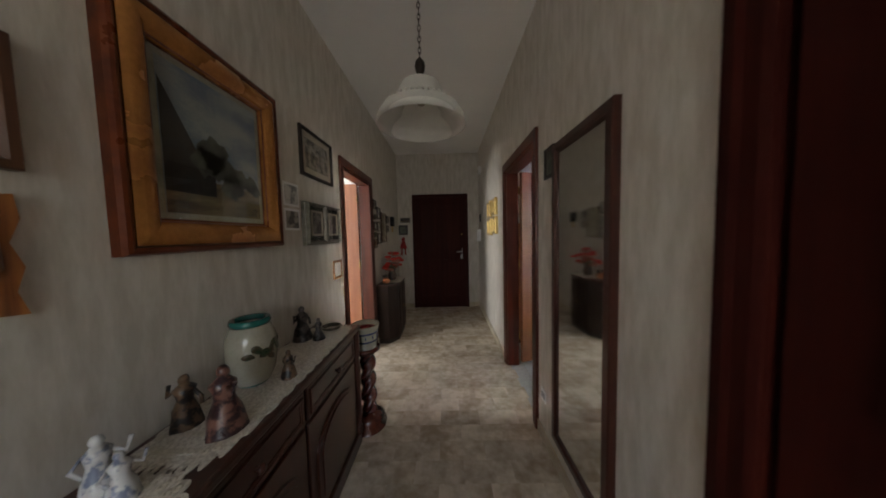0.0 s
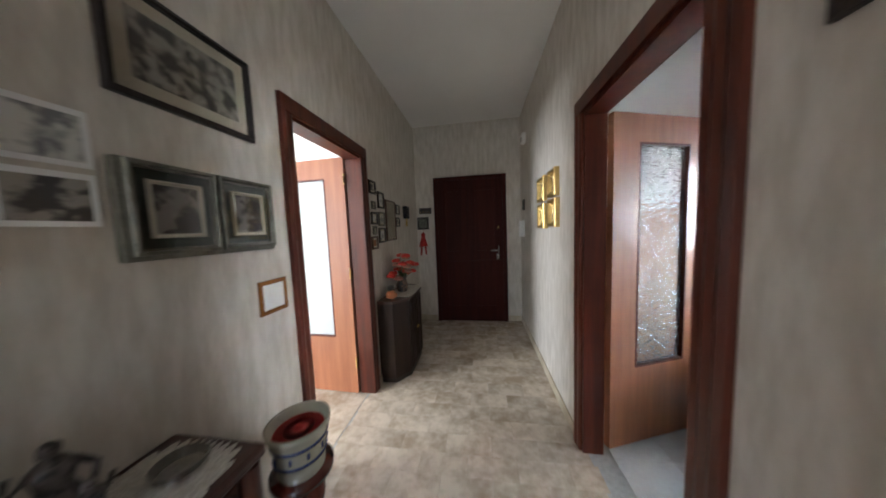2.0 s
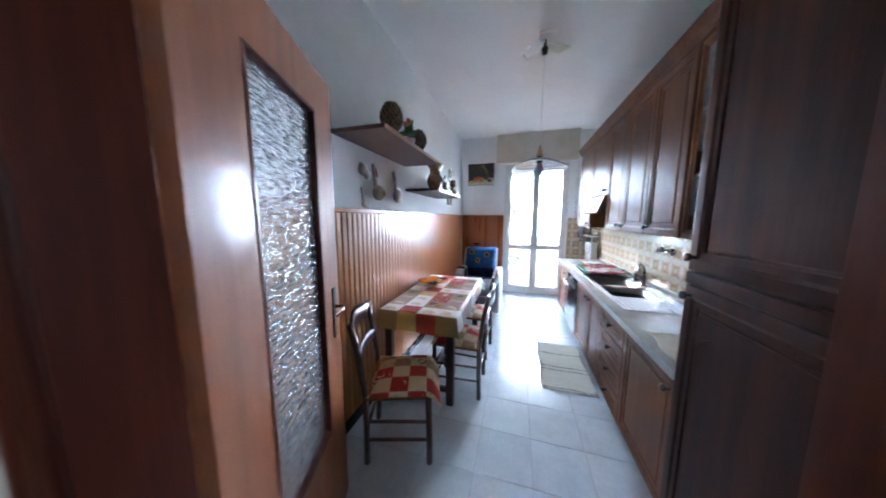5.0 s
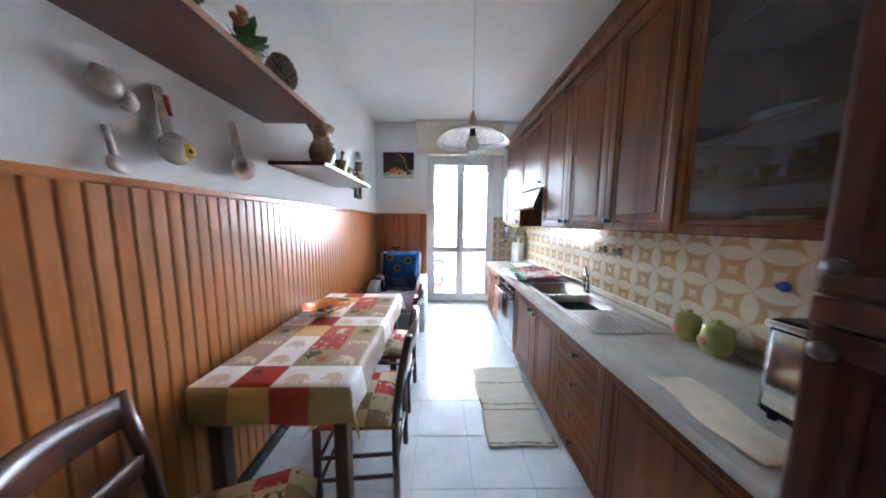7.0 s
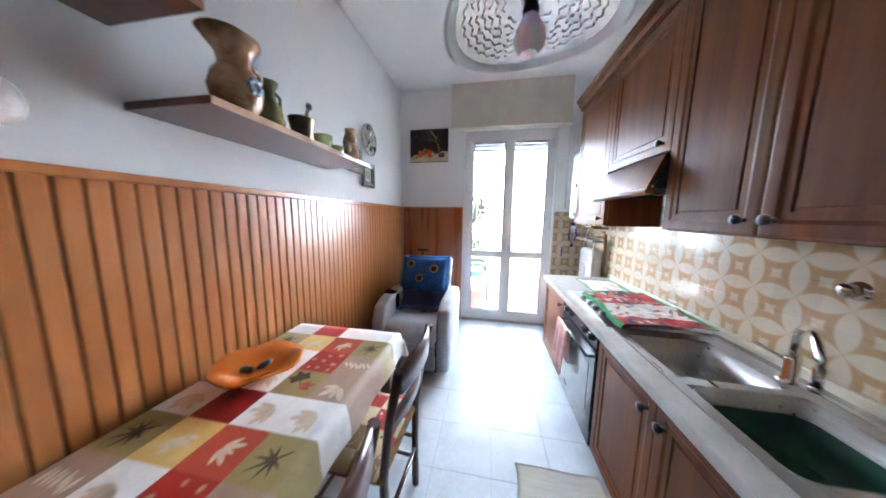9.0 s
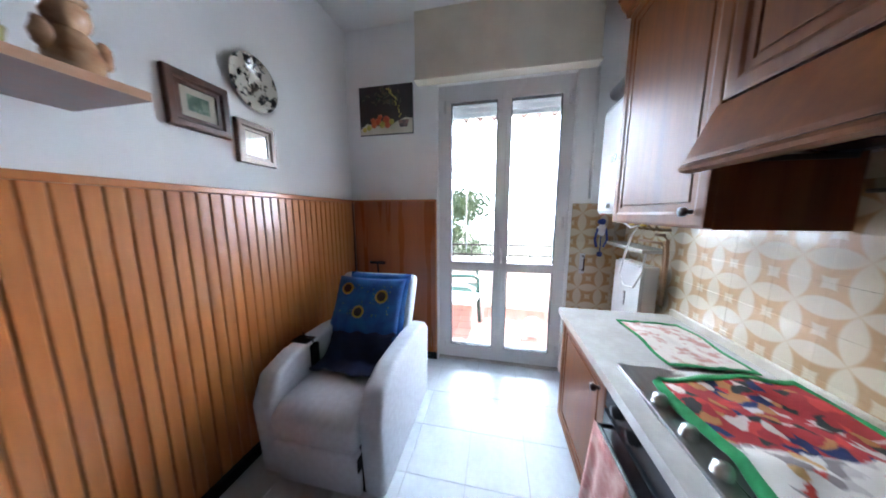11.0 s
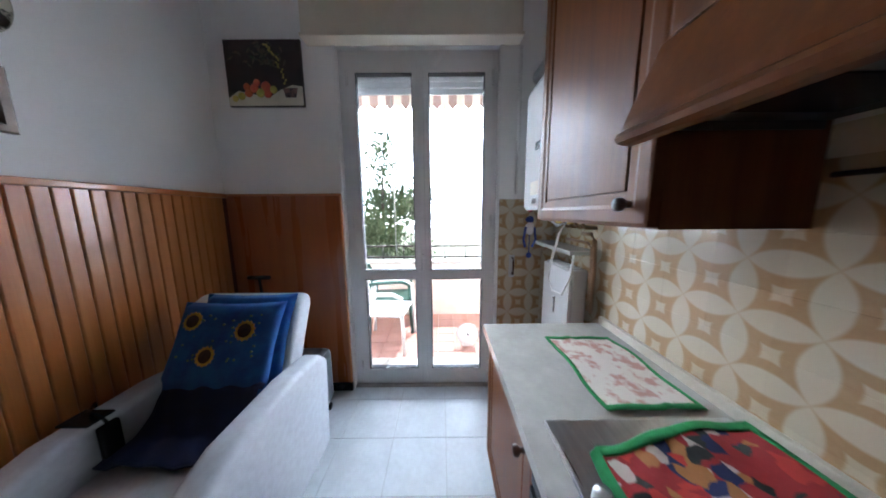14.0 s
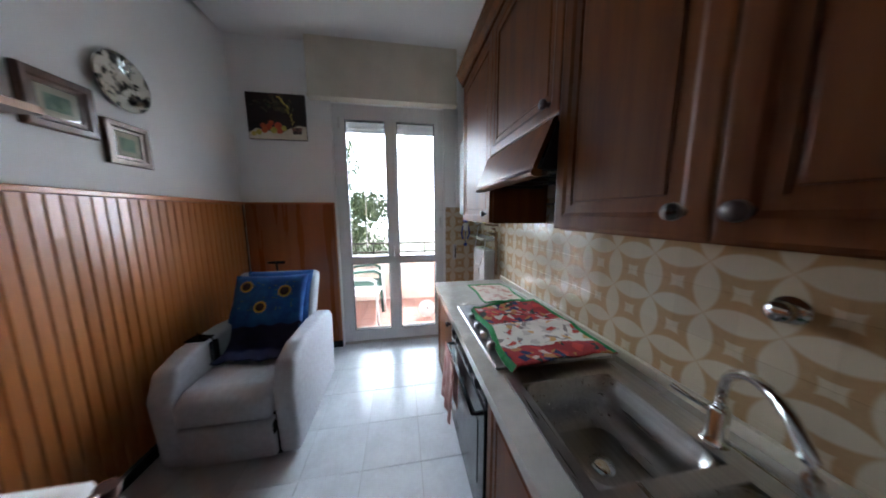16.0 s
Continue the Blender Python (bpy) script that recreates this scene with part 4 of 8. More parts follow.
for a, l in ((0.6, 0.06), (2.4, 0.085)):
    bm = bmesh.new()
    tube(bm, [(-1.925, 6.034, 2.11), (-1.925 + l * math.sin(a), 6.034, 2.11 + l * math.cos(a))], 0.003, 6)
    part("clock_hand", bm, M_black, _k)
M_chairw = wood("light_chair_wood", srgb(120, 74, 48), srgb(150, 98, 66), rough=0.35, coat=0.3)
M_cream = surf("cream_upholstery", srgb(206, 180, 140), srgb(190, 162, 122), rough=0.9, scale=30)
_c = thing("dining_chair", "carved wooden dining chair with pale upholstered seat", "chair", at=pose(-1.62, 5.72, 0, 0, 0, 180))
for sx in (-0.2, 0.2):
    bm = bmesh.new()
    tube(bm, [(sx, -0.21, 0), (sx, -0.23, 0.45), (sx * 0.95, -0.24, 0.7), (sx * 0.9, -0.28, 1.0)], 0.018, 8)
    part("back_post", bm, M_chairw, _c)
    bm = bmesh.new()
    tube(bm, [(sx, 0.2, 0), (sx, 0.21, 0.3), (sx, 0.2, 0.43)], 0.02, 8)
    part("leg", bm, M_chairw, _c)
bm = bmesh.new()
tube(bm, [(-0.19, -0.28, 0.99), (-0.1, -0.285, 1.04), (0, -0.285, 1.02), (0.1, -0.285, 1.04), (0.19, -0.28, 0.99)], 0.022, 8)
part("crest_rail", bm, M_chairw, _c)
for sx in (-0.09, 0, 0.09):
    bm = bmesh.new()
    tube(bm, [(sx * 0.4, -0.24, 0.52), (sx * 1.2, -0.25, 0.7), (sx * 0.8, -0.27, 0.85), (sx, -0.284, 1.02)], 0.012, 8)
    part("splat_bar", bm, M_chairw, _c)
part("seat", boxm(-0.23, 0.23, -0.23, 0.23, 0.43, 0.49, 0.025), M_cream, _c)

# ---- kitchen: wall boards, shutter box, balcony door ----
_b = thing("shutter_box", "painted roller shutter box above the balcony door", "shutter box", kind="structure")
M_boxp = surf("cream_paint", srgb(222, 214, 198), srgb(208, 200, 182), rough=0.7, scale=3)
part("front", boxm(6.45, 6.549, 3.72, 5.13, 2.55, KC - 0.002), M_boxp, _b)
part("lower_edge", boxm(6.44, 6.549, 3.71, 5.14, 2.53, 2.55, 0.004), M_boxp, _b)

M_upvc = surf("white_lacquer", (0.80, 0.80, 0.80), (0.76, 0.76, 0.76), rough=0.25, scale=4, bump=0.02, coat=0.3)
M_seal = surf("black_seal", (0.03, 0.03, 0.035), (0.04, 0.04, 0.045), rough=0.6)
_w = thing("window_1", "white double balcony door with glass panes", "balcony door", kind="structure")
fx0, fx1 = 6.59, 6.65
for nm, a, b, c, e in (("frame_post", 4.90, 4.96, 0.0, 2.53), ("frame_post", 3.84, 3.88, 0.0, 2.53), ("frame_head", 3.88, 4.90, 2.47, 2.53)):
    part(nm, boxm(fx0, fx1, a, b, c, e, 0.004), M_upvc, _w)
for sgn, a, b in ((1, 4.393, 4.90), (-1, 3.88, 4.387)):
    bm = bmesh.new()
    lo, hi = a + 0.055, b - 0.055
    for p, q, c, e in ((a, lo, 0.02, 2.47), (hi, b, 0.02, 2.47), (lo, hi, 0.02, 0.145), (lo, hi, 0.905, 0.975), (lo, hi, 2.385, 2.47)):
        box(bm, fx0 - 0.012, fx1 - 0.01, p, q, c, e)
    sash = part("sash_frame", bm, M_upvc, _w)
    for c, e in ((0.145, 0.905), (0.975, 2.385)):
        bm = bmesh.new()
        for p, q, u, v in ((lo, lo + 0.006, c, e), (hi - 0.006, hi, c, e), (lo + 0.006, hi - 0.006, c, c + 0.006), (lo + 0.006, hi - 0.006, e - 0.006, e)):
            box(bm, fx0 - 0.006, fx1 - 0.02, p, q, u, v)
        part("seal", bm, M_seal, sash)
        g = part("pane", boxm(fx0 + 0.02, fx0 + 0.026, lo + 0.003, hi - 0.003, c + 0.003, e - 0.003), M_glass, sash)
        g.visible_shadow = False
    for z in (0.12, 1.3, 2.3):
        bm = bmesh.new()
        yy = b if sgn > 0 else a
        lathe(bm, [(0, 0), (0.009, 0), (0.009, 0.1), (0, 0.1)], (fx0 - 0.014, yy, z), 10)
        part("hinge", bm, M_upvc, sash)
part("meeting_strip", boxm(fx0 - 0.022, fx0 - 0.012, 4.37, 4.41, 0.03, 2.46, 0.003), M_upvc, _w)
bm = bmesh.new()
box(bm, fx0 - 0.03, fx0 - 0.022, 4.378, 4.402, 0.98, 1.12, 0.003)
tube(bm, [(fx0 - 0.03, 4.39, 1.10), (fx0 - 0.06, 4.39, 1.10), (fx0 - 0.063, 4.39, 1.08), (fx0 - 0.06, 4.39, 0.99)], 0.009, 8)
part("handle", bm, M_upvc, _w)
tagged(part("threshold", boxm(6.551, 6.95, 3.84, 4.96, -0.06, 0.015, 0.004), M_worktop), kind="structure")
# roller shutter rolled up outside
_s = thing("roller_shutter", "grey slatted roller shutter, rolled almost fully up", "roller shutter")
for i in range(5):
    part("slat", boxm(6.72, 6.732, 3.88, 4.92, 2.30 + 0.047 * i, 2.343 + 0.047 * i, 0.003), M_ktile, _s)
for y in (3.85, 4.935):
    part("guide_rail", boxm(6.70, 6.75, y, y + 0.025, 0.0, 2.53), M_upvc, _s)
# stone sides of the opening
for nm, a, b in (("window_reveal", 4.9605, 4.975), ("window_reveal", 3.825, 3.8395)):
    tagged(part(nm, boxm(6.535, 6.549, a, b, 0, 2.53), M_white), kind="structure")

# dado rail and panelling behind boards
tagged(part("panel_backing", boxm(KX0, KX1, KY1 - 0.012, KY1 - 0.001, 0.06, 1.54), M_trim), kind="structure")
tagged(part("dado_rail", boxm(KX0, KX1 - 0.03, KY1 - 0.045, KY1 - 0.001, 1.53, 1.56, 0.006), M_panel), kind="structure")
tagged(part("panel_plinth", boxm(KX0, KX1 - 0.03, KY1 - 0.05, KY1 - 0.001, 0.0, 0.07, 0.004), M_black), kind="structure")
# veneer darkened below M_panel, taking this wall's shade into its colour
M_ply = wood("shaded_panel_veneer", srgb(136, 73, 38), srgb(152, 87, 48), rough=0.28, coat=0.4, scale=2)
_p = thing("east_panelling", "smooth orange-brown veneered wall panelling", "panelling", kind="structure")
part("sheet", boxm(KX1 - 0.026, KX1 - 0.001, 4.985, KY1 - 0.03, 0.07, 1.545), M_ply, _p)
part("rail", boxm(KX1 - 0.032, KX1 - 0.001, 4.985, KY1 - 0.03, 1.545, 1.56, 0.004), M_panel, _p)
part("edge_strip", boxm(KX1 - 0.034, KX1 - 0.001, 4.972, 4.985, 0.07, 1.56, 0.004), M_panel, _p)
part("plinth", boxm(KX1 - 0.04, KX1 - 0.001, 4.972, KY1 - 0.05, 0.0, 0.07, 0.004), M_black, _p)

# ---- fitted kitchen ----
YF = 4.0      # front of base doors
YU = 3.78     # front of wall cabinet doors
M_knob = wood("dark_knob", srgb(44, 26, 20), srgb(64, 38, 28), rough=0.3, coat=0.4)


def panel_door(name, parent, x0, x1, z0, z1, y, knob=None, pane=None):
    """A framed door with a raised inner panel, facing +y."""
    w = 0.075
    if pane is None:
        d = part(name, boxm(x0 + 0.002, x1 - 0.002, y - 0.02, y - 0.008, z0 + 0.002, z1 - 0.002), M_cab, parent)
    else:
        d = part(name, ring_frame(bmesh.new(), x0 + 0.002, x1 - 0.002, z0 + 0.002, z1 - 0.002, 0.05, y - 0.02, y - 0.004, "y"), M_cab, parent)
        g = part("pane", boxm(x0 + 0.05, x1 - 0.05, y - 0.016, y - 0.012, z0 + 0.05, z1 - 0.05), pane, d, "smoked glass pane")
        g.visible_shadow = False
    if pane is None:
        part("door_frame", ring_frame(bmesh.new(), x0 + 0.002, x1 - 0.002, z0 + 0.002, z1 - 0.002, w, y - 0.009, y + 0.004, "y"), M_cab, d)
        if z1 - z0 > 0.25:
            bm = boxm(x0 + w + 0.012, x1 - w - 0.012, y - 0.0085, y - 0.002, z0 + w + 0.012, z1 - w - 0.012, 0.003)
            part("inner_panel", bm, M_cab, d)
    if knob:
        bm = bmesh.new()
        lathe(bm, [(0, 0), (0.009, 0), (0.008, 0.014), (0.017, 0.022), (0.016, 0.034), (0, 0.038)], n=16, m=pose(knob[0], y + 0.003, knob[1], -90))
        part("knob", bm, M_knob, d)
    return d


def cabinet(name, label, x0, x1, z0, z1, yb, yf, group, deep=True):
    c = thing(name, label, "cabinet", group)
    part("carcass", boxm(x0 + 0.0005, x1 - 0.0005, yb, yf - 0.022, z0, z1 if deep else 0.66), M_cab, c)
    return c


WT = 0.84
BASES = "base cabinets"
for x0, x1, kx in ((5.27, 5.905, 5.33), (4.13, 4.615, 4.18), (3.735, 4.13, 4.08), (2.70, 3.27, 2.76)):
    c = cabinet("base_cabinet", "walnut base cabinet with a panelled door", x0, x1, 0.10, WT - 0.04, KY0 + 0.012, YF, BASES, not 3.6 < x0 < 4.2)
    panel_door("door", c, x0, x1, 0.11, WT - 0.045, YF, (kx, 0.72))
    part("plinth", boxm(x0 + 0.0005, x1 - 0.0005, KY0 + 0.02, YF - 0.06, 0.0, 0.10), M_dark, c)
c = cabinet("drawer_cabinet", "walnut base cabinet with four drawers", 3.27, 3.735, 0.10, WT - 0.04, KY0 + 0.012, YF, BASES)
part("plinth", boxm(3.2705, 3.7345, KY0 + 0.02, YF - 0.06, 0.0, 0.10), M_dark, c)
for i in range(4):
    z0 = 0.11 + i * 0.1715
    panel_door("drawer", c, 3.27, 3.735, z0, z0 + 0.1685, YF, (3.5, z0 + 0.085))

# oven
_o = thing("built_in_oven", "black built-in oven under the hob", "oven")
part("housing", boxm(4.618, 5.267, KY0 + 0.02, YF - 0.022, 0.10, WT - 0.042), M_dark, _o)
part("plinth", boxm(4.618, 5.267, KY0 + 0.03, YF - 0.06, 0.0, 0.10), M_dark, _o)
part("control_panel", boxm(4.622, 5.262, YF - 0.02, YF + 0.008, 0.70, 0.795, 0.004), M_black, _o)
d = part("oven_door", boxm(4.622, 5.262, YF - 0.02, YF + 0.012, 0.20, 0.69, 0.005), M_black, _o)
part("window", boxm(4.70, 5.17, YF + 0.012, YF + 0.014, 0.28, 0.58), M_chrome, d, "dark glass oven window").data.materials[0] = M_black
bm = bmesh.new()
tube(bm, [(4.66, YF + 0.01, 0.65), (4.66, YF + 0.045, 0.65), (5.21, YF + 0.045, 0.65), (5.21, YF + 0.01, 0.65)], 0.009, 10)
part("door_handle", bm, M_black, d)
part("lower_drawer", boxm(4.622, 5.262, YF - 0.02, YF + 0.008, 0.105, 0.195, 0.003), M_black, _o)
for x in (4.70, 4.80, 5.06, 5.16):
    bm = bmesh.new()
    lathe(bm, [(0, 0), (0.022, 0), (0.019, 0.02), (0, 0.022)], n=16, m=pose(x, YF + 0.008, 0.748, -90))
    part("knob", bm, M_black, _o)
# tea towel on the oven rail
M_towel = surf("pink_check_towel", srgb(206, 170, 160), srgb(180, 120, 116), rough=0.95, scale=18, fine=120, bump=0.3)


def cloth(name, label, category, material, nx, nz, at):
    """A draped cloth: at(u, v) gives its point; a little thickness is added."""
    bm = bmesh.new()
    vs = [[bm.verts.new(at(i / nx, j / nz)) for i in range(nx + 1)] for j in range(nz + 1)]
    for j in range(nz):
        for i in range(nx):
            bm.faces.new((vs[j][i], vs[j][i + 1], vs[j + 1][i + 1], vs[j + 1][i])).smooth = True
    bmesh.ops.recalc_face_normals(bm, faces=bm.faces)
    bmesh.ops.solidify(bm, geom=bm.faces, thickness=0.003)
    return solid(name, bm, material, label, category)


def towel_at(u, v):
    x = 4.98 + 0.24 * u
    if v < 0.5:
        k = v / 0.5
        return (x, YF + 0.036 - 0.006 * k, 0.40 + 0.26 * k)
    k = (v - 0.5) / 0.5
    return (x + 0.01 * k, YF + 0.058 + 0.018 * k * (1 + 0.5 * math.sin(u * 14)), 0.662 - 0.36 * k)


cloth("tea_towel", "pink and white tea towel over the oven handle", "towel", M_towel, 18, 16, towel_at)

# worktop with sink cut-out (four pieces joined round the hole)
SX0, SX1, SYa, SYb = 3.80, 4.575, 3.52, 3.91
_w = thing("worktop", "pale marble-effect kitchen worktop", "worktop")
for a, b, c, e in ((2.70, SX0, KY0 + 0.012, YF + 0.03), (SX1, 5.92, KY0 + 0.012, YF + 0.03), (SX0, SX1, KY0 + 0.012, SYa), (SX0, SX1, SYb, YF + 0.03)):
    part("slab", boxm(a, b, c, e, WT - 0.04, WT), M_worktop, _w)
M_upst = surf("upstand_laminate", srgb(212, 204, 186), srgb(198, 188, 168), rough=0.3, scale=8)
part("upstand", boxm(2.70, 5.92, KY0 + 0.012, KY0 + 0.03, WT, WT + 0.04, 0.004), M_upst, _w)

# sink
_s = thing("kitchen_sink", "stainless steel double sink with a ribbed drainer", "sink")
bm = bmesh.new()
for a, b, c, e in ((3.48, SX0 + 0.02, 3.475, 3.945), (SX1 - 0.03, 4.61, 3.475, 3.945), (SX0 + 0.02, SX1 - 0.03, 3.475, 3.56), (SX0 + 0.02, SX1 - 0.03, 3.905, 3.945), (4.16, 4.20, 3.56, 3.905)):
    box(bm, a, b, c, e, WT, WT + 0.006)
part("rim", bm, M_steel, _s)
M_basin = surf("green_plastic", srgb(40, 92, 70), srgb(34, 80, 62), rough=0.35, scale=6)


def bowl_mesh(x0, x1, y0, y1, z0, z1, r=0.05):
    """A rounded tub, open at the top, with thickness."""
    bm = bmesh.new()

    def loop(o, z, rr):
        pts = []
        for cx, cy, a0 in ((x1 - o - rr, y1 - o - rr, 0), (x0 + o + rr, y1 - o - rr, 90), (x0 + o + rr, y0 + o + rr, 180), (x1 - o - rr, y0 + o + rr, 270)):
            for k in range(5):
                a = radians(a0 + 90 * k / 4)
                pts.append(bm.verts.new((cx + rr * math.cos(a), cy + rr * math.sin(a), z)))
        return pts
    loops = [loop(0, z1, r), loop(0.008, z0 + 0.05, r), loop(0.02, z0 + 0.015, r), loop(0.05, z0, r)]
    for a, b in zip(loops, loops[1:]):
        for i in range(20):
            bm.faces.new((a[i], a[(i + 1) % 20], b[(i + 1) % 20], b[i])).smooth = True
    bm.faces.new(loops[-1][::-1])
    bmesh.ops.recalc_face_normals(bm, faces=bm.faces)
    bmesh.ops.solidify(bm, geom=bm.faces, thickness=0.004)
    return bm


part("bowl", bowl_mesh(4.20, 4.545, 3.56, 3.905, 0.68, WT + 0.003), M_steel, _s)
part("bowl", bowl_mesh(3.82, 4.16, 3.56, 3.905, 0.68, WT + 0.003), M_steel, _s)
for i in range(11):
    part("drainer_rib", boxm(3.50, 3.79, 3.545 + 0.032 * i, 3.559 + 0.032 * i, WT + 0.006, WT + 0.011, 0.002), M_steel, _s)
for x in (4.37, 3.99):
    bm = bmesh.new()
    lathe(bm, [(0, 0), (0.035, 0), (0.035, 0.004), (0.012, 0.002), (0, 0.001)], (x, 3.73, 0.685), 20)
    part("drain", bm, M_chrome, _s)
solid("washing_up_bowl", bowl_mesh(3.85, 4.13, 3.59, 3.875, 0.69, 0.80, 0.05), M_basin, "green plastic washing-up bowl in the sink", "bowl")
_t = thing("kitchen_tap", "chrome kitchen tap with a tall curved spout", "tap")
TPX, TPY = 4.255, 3.515
bm = bmesh.new()
lathe(bm, [(0, 0), (0.03, 0), (0.028, 0.01), (0.022, 0.02), (0.022, 0.09), (0.016, 0.10), (0, 0.10)], (TPX, TPY, WT + 0.006), 18)
part("body", bm, M_chrome, _t)
bm = bmesh.new()
pts = [(TPX, TPY, WT + 0.10), (TPX, TPY, WT + 0.145)]
for k in range(14):
    a = math.pi * k / 13
    pts.append((TPX - 0.105 + 0.105 * math.cos(a), TPY + 0.075 * (1 - math.cos(a)), WT + 0.145 + 0.10 * math.sin(a)))
pts.append((TPX - 0.212, TPY + 0.152, WT + 0.115))
tube(bm, pts, 0.0115, 12)
part("spout", bm, M_chrome, _t)
bm = bmesh.new()
tube(bm, [pts[-1], (TPX - 0.213, TPY + 0.153, WT + 0.098)], 0.014, 12)
part("nozzle", bm, M_chrome, _t)
bm = bmesh.new()
tube(bm, [(TPX + 0.015, TPY + 0.005, WT + 0.085), (TPX + 0.05, TPY + 0.03, WT + 0.10), (TPX + 0.08, TPY + 0.05, WT + 0.115)], 0.007, 8)
part("lever", bm, M_chrome, _t)
for x in (4.22, 4.055):
    v = thing("wall_valve", "round chrome stop valve on the tiles", "valve", "two stop valves")
    bm = bmesh.new()
    lathe(bm, [(0, 0), (0.033, 0), (0.03, 0.008), (0.014, 0.012), (0, 0.012)], n=20, m=pose(x, KY0 + 0.012, 1.207, -90))
    part("rosette", bm, M_chrome, v)
    bm = bmesh.new()
    lathe(bm, [(0, 0.012), (0.020, 0.012), (0.024, 0.02), (0.025, 0.04), (0.021, 0.048), (0, 0.051)], n=20, m=pose(x, KY0 + 0.012, 1.207, -90))
    part("cap", bm, M_chrome, v)

# hob
_h = thing("gas_hob", "stainless steel gas hob with black pan supports", "hob")
part("plate", boxm(4.64, 5.30, 3.455, 3.965, WT, WT + 0.012, 0.004), M_steel, _h)
for x in (4.80, 5.12):
    for y in (3.57, 3.80):
        bm = bmesh.new()
        lathe(bm, [(0, 0), (0.045, 0), (0.045, 0.01), (0.03, 0.014), (0, 0.014)], (x, y, WT + 0.012), 20)
        part("burner", bm, M_black, _h)
        bm = bmesh.new()
        for k in range(4):
            a = math.pi / 4 + k * math.pi / 2
            tube(bm, [(x + 0.03 * math.cos(a), y + 0.03 * math.sin(a), WT + 0.03), (x + 0.11 * math.cos(a), y + 0.09 * math.sin(a), WT + 0.03), (x + 0.115 * math.cos(a), y + 0.095 * math.sin(a), WT + 0.012)], 0.005, 6)
        part("pan_support", bm, M_black, _h)
for i, x in enumerate((4.78, 4.88, 4.98, 5.20)):
    bm = bmesh.new()
    lathe(bm, [(0, 0), (0.02, 0), (0.017, 0.02), (0.015, 0.026), (0, 0.027)], (x if i < 3 else 5.10, 3.93, WT + 0.012), 16)
    part("knob", bm, M_steel, _h)


def patch_cloth(name, colours, size, rough=0.9, motif=True, border=None):
    """A printed patchwork: square cells of chosen colours, with leaf-like blots in them."""
    m = bpy.data.materials.new(name)
    m.use_nodes = True
    nt = m.node_tree
    nd, ln = nt.nodes, nt.links
    bs = nd["Principled BSDF"]
    tc = nd.new("ShaderNodeTexCoord")
    sn = nd.new("ShaderNodeVectorMath")
    sn.operation = "SNAP"
    sn.inputs[1].default_value = (size, size, 10)
    wn_seed = 3.7
    off = nd.new("ShaderNodeVectorMath")
    off.operation = "ADD"
    off.inputs[1].default_value = (0.03, 0.045, 0)
    ln.new(tc.outputs["Object"], off.inputs[0])
    ln.new(off.outputs[0], sn.inputs[0])
    wn = nd.new("ShaderNodeTexWhiteNoise")
    wn.noise_dimensions = "4D"
    wn.inputs["W"].default_value = wn_seed
    ln.new(sn.outputs[0], wn.inputs["Vector"])

    def pick(cs):
        cr = nd.new("ShaderNodeValToRGB")
        cr.color_ramp.interpolation = "CONSTANT"
        els = cr.color_ramp.elements
        for i, c in enumerate(cs):
            e = els[i] if i < 2 else els.new(i / len(cs))
            e.position = i / len(cs)
            e.color = (*c, 1)
        ln.new(wn.outputs["Value"], cr.inputs[0])
        return cr.outputs[0]
    sep = nd.new("ShaderNodeSeparateXYZ")
    ln.new(sn.outputs[0], sep.inputs[0])
    sm = nd.new("ShaderNodeMath")
    sm.operation = "ADD"
    ln.new(sep.outputs[0], sm.inputs[0])
    ln.new(sep.outputs[1], sm.inputs[1])
    pp = nd.new("ShaderNodeMath")
    pp.operation = "PINGPONG"
    pp.inputs[1].default_value = size
    ln.new(sm.outputs[0], pp.inputs[0])
    gt = nd.new("ShaderNodeMath")
    gt.operation = "GREATER_THAN"
    gt.inputs[1].default_value = size * 0.5
    ln.new(pp.outputs[0], gt.inputs[0])
    half = len(colours) // 2
    alt = nd.new("ShaderNodeMix")
    alt.data_type = "RGBA"
    ln.new(gt.outputs[0], alt.inputs[0])
    ln.new(pick(colours[:half]), alt.inputs[6])
    ln.new(pick(colours[half:]), alt.inputs[7])
    col = alt.outputs[2]
    if motif:
        nz = nd.new("ShaderNodeTexNoise")
        nz.inputs["Scale"].default_value, nz.inputs["Detail"].default_value = 2.6 / size, 2
        nz.inputs["Distortion"].default_value = 1.6
        ln.new(tc.outputs["Object"], nz.inputs[0])
        th = nd.new("ShaderNodeMapRange")
        th.inputs[1].default_value, th.inputs[2].default_value = 0.64, 0.67
        ln.new(nz.outputs[0], th.inputs[0])
        cr2 = nd.new("ShaderNodeValToRGB")
        cr2.color_ramp.interpolation = "CONSTANT"
        cr2.color_ramp.elements[0].color = (0.72, 0.66, 0.54, 1)
        cr2.color_ramp.elements[1].color = (0.10, 0.07, 0.04, 1)
        cr2.color_ramp.elements[1].position = 0.6
        ln.new(wn.outputs["Color"], cr2.inputs[0])
        mx = nd.new("ShaderNodeMix")
        mx.data_type = "RGBA"
        ln.new(th.outputs[0], mx.inputs[0])
        ln.new(col, mx.inputs[6])
        ln.new(cr2.outputs[0], mx.inputs[7])
        col = mx.outputs[2]
    n3 = nd.new("ShaderNodeTexNoise")
    n3.inputs["Scale"].default_value = 240
    ln.new(tc.outputs["Object"], n3.inputs[0])
    bp = nd.new("ShaderNodeBump")
    bp.inputs["Strength"].default_value, bp.inputs["Distance"].default_value = 0.25, 0.001
    ln.new(n3.outputs[0], bp.inputs["Height"])
